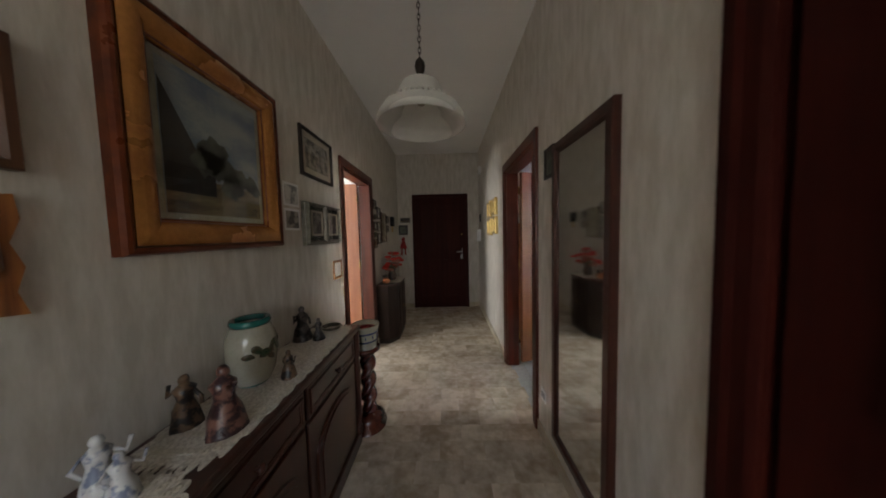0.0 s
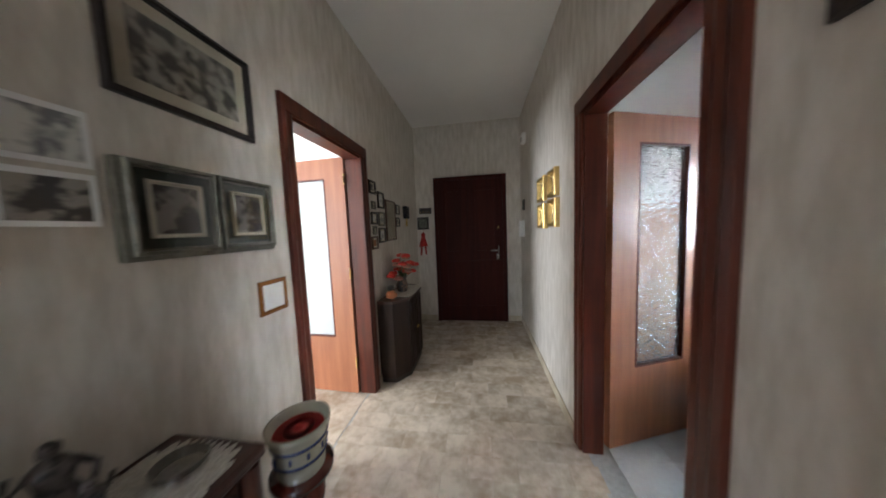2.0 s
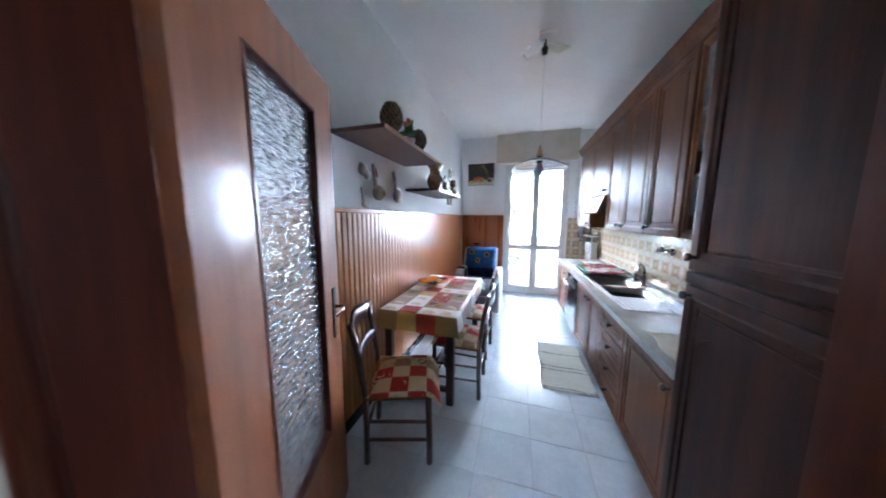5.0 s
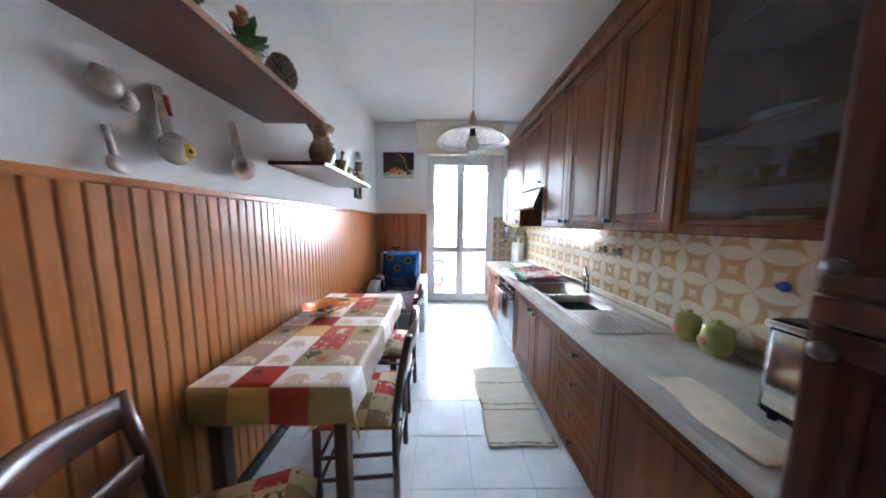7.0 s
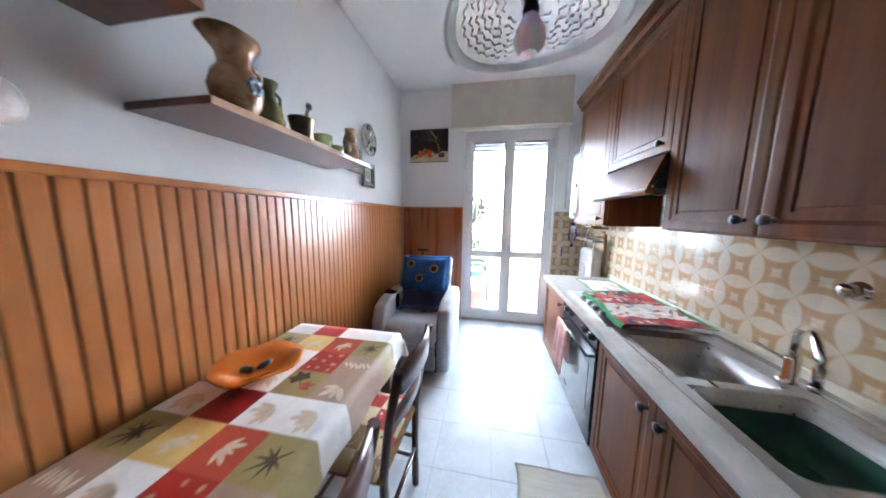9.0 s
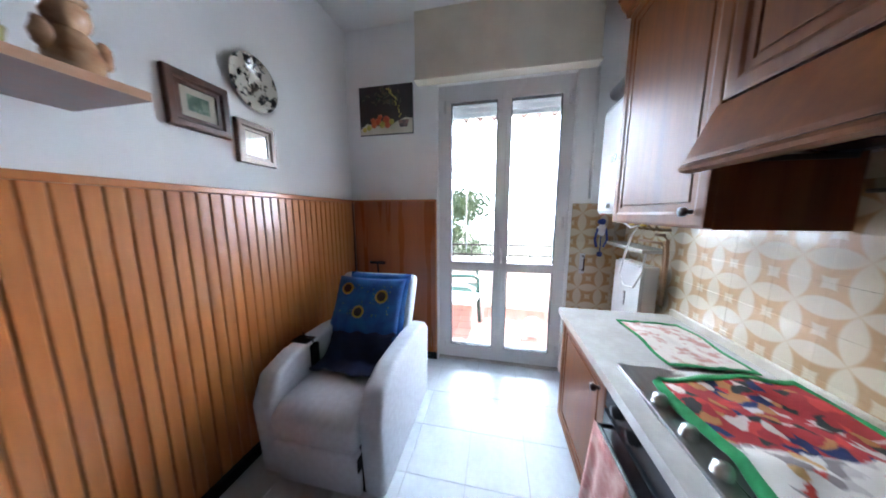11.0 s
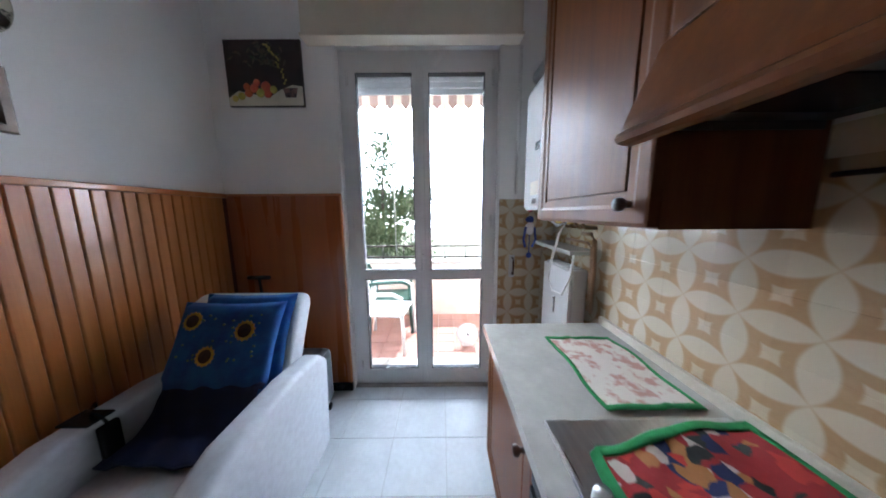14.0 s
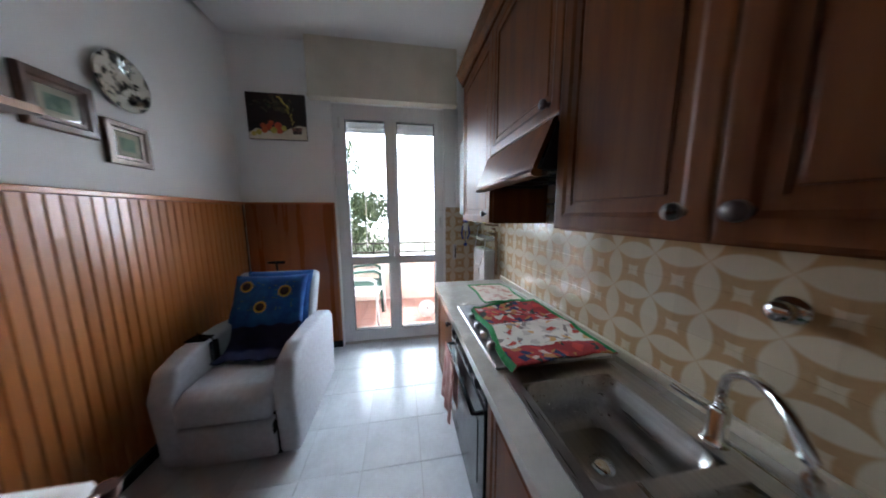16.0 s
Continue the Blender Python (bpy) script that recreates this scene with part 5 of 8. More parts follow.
    ln.new(bp.outputs[0], bs.inputs["Normal"])
    ln.new(col, bs.inputs["Base Color"])
    bs.inputs["Roughness"].default_value = rough
    return m


CREAM, TAUPE, OLIVE, OCHRE, BRICK, RUST = srgb(246, 244, 240), srgb(172, 144, 122), srgb(160, 142, 92), srgb(222, 188, 112), srgb(164, 36, 30), srgb(186, 76, 54)
CLOTH_ROWS = ((CREAM, CREAM, BRICK, CREAM), (TAUPE, OLIVE, CREAM, TAUPE), (TAUPE, BRICK, CREAM, TAUPE), (OLIVE, RUST, OCHRE, OLIVE))
CELLX, CELLY = 0.150, 0.1625


def oilcloth(name):
    """A printed oilcloth: cells in four columns by four rows that repeat along the table."""
    m = bpy.data.materials.new(name)
    m.use_nodes = True
    nd, ln = m.node_tree.nodes, m.node_tree.links
    bs = nd["Principled BSDF"]
    tc = nd.new("ShaderNodeTexCoord")
    sp = nd.new("ShaderNodeSeparateXYZ")
    ln.new(tc.outputs["Object"], sp.inputs[0])

    def op(kind, a, b):
        n = nd.new("ShaderNodeMath")
        n.operation = kind
        for k, v in enumerate((a, b)):
            if isinstance(v, (int, float)):
                n.inputs[k].default_value = v
            else:
                ln.new(v, n.inputs[k])
        return n.outputs[0]
    row = op("FLOORED_MODULO", op("FLOOR", op("DIVIDE", op("SUBTRACT", sp.outputs[0], 3.18), CELLX), 0), 4)
    col = op("FLOORED_MODULO", op("FLOOR", op("DIVIDE", op("SUBTRACT", sp.outputs[1], 5.11), CELLY), 0), 4)
    idx = op("DIVIDE", op("ADD", op("ADD", op("MULTIPLY", row, 4), col), 0.5), 16)
    cr = nd.new("ShaderNodeValToRGB")
    cr.color_ramp.interpolation = "CONSTANT"
    els = cr.color_ramp.elements
    for i in range(16):
        e = els[i] if i < 2 else els.new(i / 16)
        e.position, e.color = i / 16, (*CLOTH_ROWS[i // 4][i % 4], 1)
    ln.new(idx, cr.inputs[0])
    nz = nd.new("ShaderNodeTexNoise")
    nz.inputs["Scale"].default_value, nz.inputs["Detail"].default_value = 22, 5
    ln.new(tc.outputs["Object"], nz.inputs[0])
    hv = nd.new("ShaderNodeHueSaturation")
    mr = nd.new("ShaderNodeMapRange")
    mr.inputs[3].default_value, mr.inputs[4].default_value = 0.82, 1.14
    ln.new(nz.outputs[0], mr.inputs[0])
    ln.new(mr.outputs[0], hv.inputs["Value"])
    ln.new(cr.outputs[0], hv.inputs["Color"])
    ln.new(hv.outputs[0], bs.inputs["Base Color"])
    bs.inputs["Roughness"].default_value = 0.42
    bp = nd.new("ShaderNodeBump")
    bp.inputs["Strength"].default_value, bp.inputs["Distance"].default_value = 0.15, 0.002
    ln.new(nz.outputs[0], bp.inputs["Height"])
    ln.new(bp.outputs[0], bs.inputs["Normal"])
    return m


M_tcloth = oilcloth("printed_oilcloth")
M_seatpad = patch_cloth("printed_cushion", [srgb(212, 188, 148), srgb(204, 178, 136), srgb(216, 196, 160), srgb(176, 50, 42), srgb(150, 122, 84), srgb(186, 58, 46)], 0.11, 0.9)
M_green = surf("green_binding", srgb(48, 142, 78), srgb(36, 122, 64), rough=0.9, scale=40)
M_matp = surf("printed_mat", srgb(222, 212, 200), srgb(196, 150, 136), rough=0.9, scale=22, fine=60, mix=(0.5, 0.62))


def hob_at(u, v):
    x, y = 4.60 + (0.60 + 0.05 * (1 - v)) * u, 3.47 + (0.45 - 0.02 * u) * v
    x += 0.015 * math.sin(v * 5)
    y += 0.012 * math.sin(u * 9) * v
    z = 0.885 + 0.007 * math.sin(u * 17 + v * 4) * math.sin(v * 13) + 0.009 * math.exp(-((u - 0.42 - 0.1 * v) / 0.05) ** 2) - (0.02 if v > 0.97 else 0)
    return (x, y, z)


def printed_cotton(name):
    """Red cotton printed with crowded blots of blue, white, ochre and green, and a pale band."""
    m = bpy.data.materials.new(name)
    m.use_nodes = True
    nd, ln = m.node_tree.nodes, m.node_tree.links
    bs = nd["Principled BSDF"]
    tc = nd.new("ShaderNodeTexCoord")
    nz = nd.new("ShaderNodeTexNoise")
    nz.inputs["Scale"].default_value = 16
    ln.new(tc.outputs["Object"], nz.inputs[0])
    mad = nd.new("ShaderNodeVectorMath")
    mad.operation = "MULTIPLY_ADD"
    mad.inputs[1].default_value = (0.07, 0.07, 0)
    ln.new(nz.outputs["Color"], mad.inputs[0])
    ln.new(tc.outputs["Object"], mad.inputs[2])
    vo = nd.new("ShaderNodeTexVoronoi")
    vo.inputs["Scale"].default_value = 34
    vo.inputs["Randomness"].default_value = 1.0
    ln.new(mad.outputs[0], vo.inputs["Vector"])
    sp = nd.new("ShaderNodeSeparateColor")
    ln.new(vo.outputs["Color"], sp.inputs[0])

    def ramp(stops, source):
        cr = nd.new("ShaderNodeValToRGB")
        cr.color_ramp.interpolation = "CONSTANT"
        els = cr.color_ramp.elements
        for i, (p, c) in enumerate(stops):
            e = els[i] if i < 2 else els.new(p)
            e.position, e.color = p, (*c, 1)
        ln.new(source, cr.inputs[0])
        return cr.outputs[0]
    red = ramp([(0, srgb(158, 44, 46)), (0.56, srgb(36, 46, 88)), (0.66, srgb(206, 190, 180)), (0.75, srgb(178, 122, 70)), (0.83, srgb(44, 48, 44)), (0.91, srgb(196, 60, 54))], sp.outputs[0])
    pale = ramp([(0, srgb(224, 218, 208)), (0.58, srgb(196, 188, 180)), (0.74, srgb(140, 130, 126)), (0.88, srgb(204, 164, 108)), (0.95, srgb(186, 70, 58))], sp.outputs[1])
    xyz = nd.new("ShaderNodeSeparateXYZ")
    ln.new(mad.outputs[0], xyz.inputs[0])
    d = nd.new("ShaderNodeMath")
    d.operation = "COMPARE"
    d.inputs[1].default_value, d.inputs[2].default_value = 4.86, 0.115
    ln.new(xyz.outputs[0], d.inputs[0])
    mx = nd.new("ShaderNodeMix")
    mx.data_type = "RGBA"
    ln.new(d.outputs[0], mx.inputs[0])
    ln.new(red, mx.inputs[6])
    ln.new(pale, mx.inputs[7])
    ln.new(mx.outputs[2], bs.inputs["Base Color"])
    bs.inputs["Roughness"].default_value = 0.95
    n2 = nd.new("ShaderNodeTexNoise")
    n2.inputs["Scale"].default_value = 60
    ln.new(tc.outputs["Object"], n2.inputs[0])
    bp = nd.new("ShaderNodeBump")
    bp.inputs["Strength"].default_value, bp.inputs["Distance"].default_value = 0.4, 0.003
    ln.new(n2.outputs[0], bp.inputs["Height"])
    ln.new(bp.outputs[0], bs.inputs["Normal"])
    return m


M_hobc = printed_cotton("red_printed_cotton")
_c = cloth("hob_cover", "red patterned cotton cloth with green binding over the hob", "cloth", M_hobc, 44, 24, hob_at)


def binding(at, w, parent, first=0):
    """A flat green band sewn round three sides and the far end of a cloth."""
    for f, n in ((lambda k, q: at(k, 1 - q), 40), (lambda k, q: at(k, q), 40), (lambda k, q: at(1 - q, k), 28))[first:]:
        bm = bmesh.new()
        rows = []
        for i in range(n + 1):
            row = []
            for q, up in ((-0.006, -0.001), (0.0, 0.0025), (w, 0.003), (w + 0.004, 0.0005)):
                p = f(i / n, q)
                row.append(bm.verts.new((p[0], p[1], p[2] + up)))
            rows.append(row)
        for r0, r1 in zip(rows, rows[1:]):
            for i in range(3):
                bm.faces.new((r0[i], r0[i + 1], r1[i + 1], r1[i])).smooth = True
        bmesh.ops.recalc_face_normals(bm, faces=bm.faces)
        part("binding", bm, M_green, parent)


binding(hob_at, 0.035, _c)


def mat_at(u, v):
    x = 5.335 + 0.43 * u
    y = 3.475 + 0.29 * v + 0.006 * math.sin(u * 8)
    return (x, y, WT + 0.006 + 0.004 * math.sin(u * 11 + v * 6) * math.sin(v * 5 + 1) + 0.006 * math.exp(-((v - 0.5 - 0.3 * (u - 0.5)) / 0.06) ** 2))


_m = cloth("counter_mat", "crumpled pale printed mat with green binding on the worktop", "mat", M_matp, 26, 20, mat_at)
binding(lambda u, v: mat_at(1 - u, v), 0.04, _m)
binding(mat_at, 0.04, _m, 2)

# wall cabinets
UPS = "wall cabinets"
U0, U1 = 1.378, 2.45
for x0, x1, kx in ((5.245, 5.90, 5.305), (4.15, 4.60, 4.195), (3.70, 4.15, 4.105), (3.27, 3.70, 3.65)):
    c = cabinet("wall_cabinet", "walnut wall cabinet with a panelled door", x0, x1, U0, U1, KY0 + 0.012, YU, UPS)
    panel_door("door", c, x0, x1, U0 + 0.004, U1 - 0.004, YU, (kx, U0 + 0.058))
c = cabinet("wall_cabinet", "short walnut wall cabinet above the hood", 4.60, 5.245, 1.76, U1, KY0 + 0.012, YU, UPS)
panel_door("door", c, 4.60, 5.245, 1.764, U1 - 0.004, YU, (4.66, 1.81))
# glazed end cabinet with crockery
M_smoke = glass("smoked_glass", (0.55, 0.56, 0.58), 0.02)
c = thing("glazed_cabinet", "walnut wall cabinet with a smoked glass door", "cabinet", UPS)
for a, b, y0, y1, z0, z1 in ((2.7005, 2.72, KY0 + 0.012, YU - 0.022, U0, U1), (3.25, 3.2695, KY0 + 0.012, YU - 0.022, U0, U1), (2.72, 3.25, KY0 + 0.012, YU - 0.022, U0, U0 + 0.02), (2.72, 3.25, KY0 + 0.012, YU - 0.022, U1 - 0.02, U1), (2.72, 3.25, KY0 + 0.012, KY0 + 0.02, U0 + 0.02, U1 - 0.02), (2.72, 3.25, KY0 + 0.02, YU - 0.03, 1.73, 1.748), (2.72, 3.25, KY0 + 0.02, YU - 0.03, 2.08, 2.098)):
    part("board", boxm(a, b, y0, y1, z0, z1), M_cab, c)
panel_door("door", c, 2.70, 3.27, U0 + 0.004, U1 - 0.004, YU, (2.75, U0 + 0.045), M_smoke)
for z in (U0 + 0.022, 1.75, 2.10):
    for i, x in enumerate((2.85, 3.10)):
        bm = bmesh.new()
        n = 4 if z < 2 else 2
        prof = [(0, 0)]
        for k in range(n):
            prof += [(0.05, 0.002 + k * 0.012), (0.09, 0.012 + k * 0.012), (0.088, 0.014 + k * 0.012)]
        prof += [(0.05, 0.006 + (n - 1) * 0.012), (0, 0.006 + (n - 1) * 0.012)]
        lathe(bm, prof, (x, 3.58, z), 24)
        solid("plate_stack", bm, M_ceram, "stack of white crockery in the cabinet", "plates", "crockery")
# crown moulding
bm = bmesh.new()
prism(bm, [(YU - 0.02, U1), (YU + 0.012, U1), (YU + 0.016, U1 + 0.02), (YU + 0.035, U1 + 0.04), (YU + 0.05, U1 + 0.075), (YU + 0.06, U1 + 0.08), (YU + 0.06, U1 + 0.09), (YU - 0.02, U1 + 0.09)], 2.705, 5.925, "x")
solid("cornice", bm, M_cab, "walnut cornice along the wall cabinets", "cornice", kind="structure")
# hood
M_hoodg = surf("dark_enamel", (0.022, 0.02, 0.02), (0.03, 0.028, 0.027), rough=0.4, scale=10)
_h = thing("cooker_hood", "walnut canopy cooker hood over the hob", "cooker hood")
HX0, HX1, HO = 4.605, 5.24, 0.085
bm = bmesh.new()
prism(bm, [(YU + 0.004, 1.757), (YU + 0.018, 1.75), (YU + HO - 0.004, 1.60), (YU + HO, 1.585), (YU + HO - 0.016, 1.585), (YU + HO - 0.02, 1.60), (YU + 0.004, 1.735)], HX0, HX1, "x")
part("canopy", bm, M_cab, _h)
bm = bmesh.new()
prism(bm, [(YU + HO - 0.03, 1.557), (YU + HO - 0.008, 1.557), (YU + HO + 0.006, 1.562), (YU + HO + 0.010, 1.572), (YU + HO + 0.004, 1.582), (YU + HO - 0.004, 1.5845), (YU + HO - 0.03, 1.5845)], HX0 - 0.004, HX1 + 0.004, "x")
part("lip", bm, M_cab, _h)
# dark sheets over the canopy's open ends, in place of its dim inside
for x in (HX0 + 0.006, HX1 - 0.012):
    part("side_cheek", prism(bmesh.new(), [(KY0 + 0.05, 1.585), (YU + HO - 0.032, 1.585), (YU + 0.0, 1.735), (KY0 + 0.05, 1.756)], x, x + 0.006, "x"), M_hoodg, _h)
part("filter_base", boxm(HX0 + 0.014, HX1 - 0.014, KY0 + 0.05, YU + HO - 0.032, 1.60, 1.625, 0.004), M_hoodg, _h, "dark enamelled filter base")
part("motor_box", boxm(HX0 + 0.05, HX1 - 0.05, KY0 + 0.03, YU - 0.02, 1.627, 1.756), M_black, _h)
for k in range(3):
    part("filter_slot", boxm(4.70 + 0.17 * k, 4.83 + 0.17 * k, KY0 + 0.12, YU + 0.03, 1.596, 1.5995), M_black, _h)
bm = bmesh.new()
tube(bm, [(HX0 + 0.015, KY0 + 0.028, 1.492), (HX1 - 0.02, KY0 + 0.028, 1.492)], 0.006, 8)
part("utensil_rail", bm, M_iron, _h)
for x in (HX0 + 0.05, HX1 - 0.06):
    bm = bmesh.new()
    tube(bm, [(x, KY0 + 0.012, 1.492), (x, KY0 + 0.03, 1.492)], 0.005, 6)
    part("rail_bracket", bm, M_iron, _h)
# tall larder beside the doorway
_t = thing("tall_cabinet", "tall walnut larder cabinet, toned darker, with two doors", "cabinet")
LX1 = 2.698
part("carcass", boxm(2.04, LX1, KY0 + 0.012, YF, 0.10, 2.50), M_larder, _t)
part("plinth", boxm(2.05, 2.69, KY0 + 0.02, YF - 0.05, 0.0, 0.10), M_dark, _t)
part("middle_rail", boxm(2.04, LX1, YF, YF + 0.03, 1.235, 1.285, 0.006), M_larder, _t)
for nm, z0, z1, kz in (("upper_door", 1.29, 2.49, 1.345), ("lower_door", 0.105, 1.23, 1.19)):
    d = panel_door(nm, _t, 2.04, LX1, z0, z1, YF + 0.022, (2.66, kz))
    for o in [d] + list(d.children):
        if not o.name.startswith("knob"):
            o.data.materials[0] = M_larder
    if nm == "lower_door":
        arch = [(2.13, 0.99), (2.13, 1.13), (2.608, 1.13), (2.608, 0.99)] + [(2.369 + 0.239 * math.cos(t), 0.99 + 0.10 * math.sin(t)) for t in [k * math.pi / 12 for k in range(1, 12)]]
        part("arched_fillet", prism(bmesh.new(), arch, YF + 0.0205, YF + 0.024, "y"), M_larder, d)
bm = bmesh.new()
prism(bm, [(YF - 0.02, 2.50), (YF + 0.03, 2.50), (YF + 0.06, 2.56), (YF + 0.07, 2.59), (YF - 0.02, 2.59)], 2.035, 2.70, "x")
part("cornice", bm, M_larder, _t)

# ---- boiler corner ----
M_enam = surf("white_enamel", (0.73, 0.73, 0.72), (0.70, 0.70, 0.69), rough=0.12, scale=3, bump=0.02, coat=0.5)
_b = thing("wall_boiler", "white enamelled wall-hung gas boiler", "boiler")
bm = bmesh.new()
prism(bm, [(KY0 + 0.013, 1.43), (3.70, 1.43), (3.715, 1.45), (3.715, 2.10), (3.70, 2.135), (3.64, 2.15), (KY0 + 0.013, 2.15)], 5.965, 6.31, "x")
part("case", bm, M_enam, _b)
part("display", boxm(6.09, 6.15, 3.715, 3.718, 1.76, 1.80), M_black, _b)
part("control_panel", boxm(6.0, 6.20, 3.715, 3.719, 1.515, 1.59, 0.001), M_boxp, _b)
part("switch", boxm(6.02, 6.06, 3.719, 3.724, 1.555, 1.58, 0.001), M_upvc, _b)
part("switch", boxm(6.02, 6.06, 3.719, 3.724, 1.525, 1.55, 0.001), M_upvc, _b)
bm = bmesh.new()
lathe(bm, [(0, 0), (0.018, 0), (0.016, 0.018), (0, 0.02)], n=18, m=pose(6.13, 3.715, 1.48, -90))
part("dial", bm, M_steel, _b)
bm = bmesh.new()
pts = [(6.14, 3.56, 2.15), (6.14, 3.56, 2.22)] + [(6.14 + 0.11 * (1 - math.cos(a)), 3.56, 2.22 + 0.11 * math.sin(a)) for a in [k * math.pi / 12 for k in range(1, 7)]] + [(6.548, 3.56, 2.33)]
tube(bm, pts, 0.052, 18)
part("flue", bm, M_steel, _b)
# valves, pipes and hoses under the boiler
M_copper = surf("dull_copper", (0.36, 0.22, 0.13), (0.28, 0.18, 0.11), rough=0.4, metal=0.9)
M_yellow = surf("yellow_plastic", srgb(214, 178, 40), srgb(190, 150, 30), rough=0.4)
_p = thing("boiler_pipes", "copper and brass gas and water pipes with yellow taps", "pipes")
for i, x in enumerate((6.02, 6.09, 6.16, 6.23)):
    bm = bmesh.new()
    tube(bm, [(x, 3.50, 1.43), (x, 3.50, 1.36), (x, 3.47, 1.33), (x, KY0 + 0.013, 1.33)], 0.009, 8)
    pp = part("pipe", bm, M_copper, _p)
    bm = bmesh.new()
    lathe(bm, [(0, 0), (0.016, 0), (0.018, 0.012), (0.016, 0.03), (0, 0.03)], (x, 3.50, 1.375), 6)
    part("nut", bm, M_chrome, pp)
    if i in (1, 3):
        bm = bmesh.new()
        box(bm, x - 0.03, x + 0.03, 3.52, 3.53, 1.35, 1.365, 0.004)
        part("tap_lever", bm, M_yellow, pp)
bm = bmesh.new()
tube(bm, [(6.05, 3.47, 1.30), (5.99, 3.46, 1.30), (5.965, 3.455, 1.27), (5.96, 3.45, 1.15), (5.96, 3.45, 0.88)], 0.011, 10)
part("pipe", bm, M_copper, _p)
bm = bmesh.new()
tube(bm, [(6.25, 3.46, 1.25), (6.02, 3.455, 1.25), (5.985, 3.452, 1.22), (5.98, 3.45, 1.1), (5.98, 3.45, 0.88)], 0.009, 10)
part("pipe", bm, M_copper, _p)
M_hose = surf("white_hose", (0.66, 0.65, 0.62), (0.6, 0.59, 0.56), rough=0.4)
bm = bmesh.new()
tube(bm, [(6.2, 3.60, 1.43), (6.17, 3.60, 1.37), (6.08, 3.60, 1.34), (6.02, 3.58, 1.36), (6.05, 3.60, 1.30), (6.12, 3.60, 1.15), (6.16, 3.60, 1.03), (6.10, 3.60, 0.96), (6.0, 3.59, 0.97), (5.96, 3.57, 1.08), (5.98, 3.55, 1.19)], 0.006, 8)
solid("flexible_hose", bm, M_hose, "thin white hose looping beneath the boiler", "hose")
_s = solid("marble_shelf", boxm(6.0, 6.53, KY0 + 0.012, 3.56, 1.185, 1.21, 0.004), M_worktop, "narrow pale marble shelf above the radiator", "shelf")
_r = thing("radiator", "white ribbed cast radiator under the shelf", "radiator")
for i in range(6):
    x = 6.02 + 0.058 * i
    part("rib", boxm(x, x + 0.052, 3.44, 3.53, 0.28, 1.10, 0.012), M_enam, _r)
part("cover_panel", boxm(6.015, 6.36, 3.533, 3.545, 0.30, 1.09, 0.004), M_enam, _r, "white flat front cover")
part("catch", boxm(6.17, 6.19, 3.545, 3.555, 0.80, 0.90, 0.003), M_steel, _r)
bm = bmesh.new()
lathe(bm, [(0, 0), (0.022, 0), (0.024, 0.02), (0.018, 0.05), (0, 0.05)], n=14, m=pose(6.37, 3.49, 1.05, 0, 90))
part("valve", bm, M_enam, _r)
bm = bmesh.new()
tube(bm, [(6.40, 3.49, 1.05), (6.44, 3.49, 1.05), (6.44, KY0 + 0.02, 1.05)], 0.009, 8)
part("feed_pipe", bm, M_enam, _r)
# wall pipe and strap winder
bm = bmesh.new()
tube(bm, [(6.535, 3.70, 1.55), (6.535, 3.70, 2.52)], 0.012, 10)
solid("wall_pipe", bm, M_white, "white painted pipe in the corner", "pipe")
_w = thing("shutter_strap", "shutter strap winder on the tiles", "strap winder")
part("plate", boxm(6.526, 6.536, 3.70, 3.74, 0.93, 1.10, 0.003), M_steel, _w)
bm = bmesh.new()
tube(bm, [(6.526, 3.72, 1.08), (6.49, 3.72, 1.08), (6.486, 3.72, 1.06), (6.486, 3.72, 0.98), (6.49, 3.72, 0.96), (6.526, 3.72, 0.96)], 0.006, 8)
part("grip", bm, M_dark, _w)
M_bluep = surf("blue_felt", srgb(44, 60, 130), srgb(60, 78, 150), rough=0.9, scale=20)
_o = thing("hanging_puppet", "blue and white string puppet hanging on the tiles", "toy")
bm = bmesh.new()
blob(bm, (6.515, 3.60, 1.30), (0.015, 0.035, 0.05), 2, 0.2)
part("white_body", bm, M_white, _o)
bm = bmesh.new()
blob(bm, (6.515, 3.60, 1.365), (0.02, 0.03, 0.025), 2, 0.2)
tube(bm, [(6.51, 3.57, 1.31), (6.51, 3.555, 1.22), (6.51, 3.58, 1.16)], 0.009, 8)
tube(bm, [(6.51, 3.63, 1.31), (6.51, 3.645, 1.22), (6.51, 3.63, 1.16)], 0.009, 8)
part("blue_limbs", bm, M_bluep, _o)
bm = bmesh.new()
tube(bm, [(6.515, 3.60, 1.26), (6.515, 3.60, 1.12)], 0.004, 6)
blob(bm, (6.515, 3.60, 1.10), (0.018, 0.022, 0.022), 2)
part("tassel", bm, M_bluep, _o)
bm = bmesh.new()
blob(bm, (6.52, 3.60, 1.44), (0.015, 0.024, 0.024), 2, 0.1)
solid("apple_magnet", bm, M_red, "red apple ornament on the tiles", "ornament")

# ---- dining side ----
M_tablew = wood("dark_table_wood", srgb(58, 36, 28), srgb(80, 52, 40), rough=0.4, coat=0.2)
_t = thing("dining_table", "dark wooden dining table against the panelled wall", "table")
TX0, TX1, TY0, TY1, TZ = 3.18, 4.50, 5.11, 5.76, 0.752
part("tabletop", boxm(TX0 + 0.01, TX1 - 0.01, TY0 + 0.01, TY1 - 0.01, TZ - 0.03, TZ, 0.004), M_tablew, _t)
for x in (TX0 + 0.03, TX1 - 0.09):
    for y in (TY0 + 0.03, TY1 - 0.09):
        part("leg", boxm(x, x + 0.06, y, y + 0.06, 0, TZ - 0.03, 0.006), M_tablew, _t)
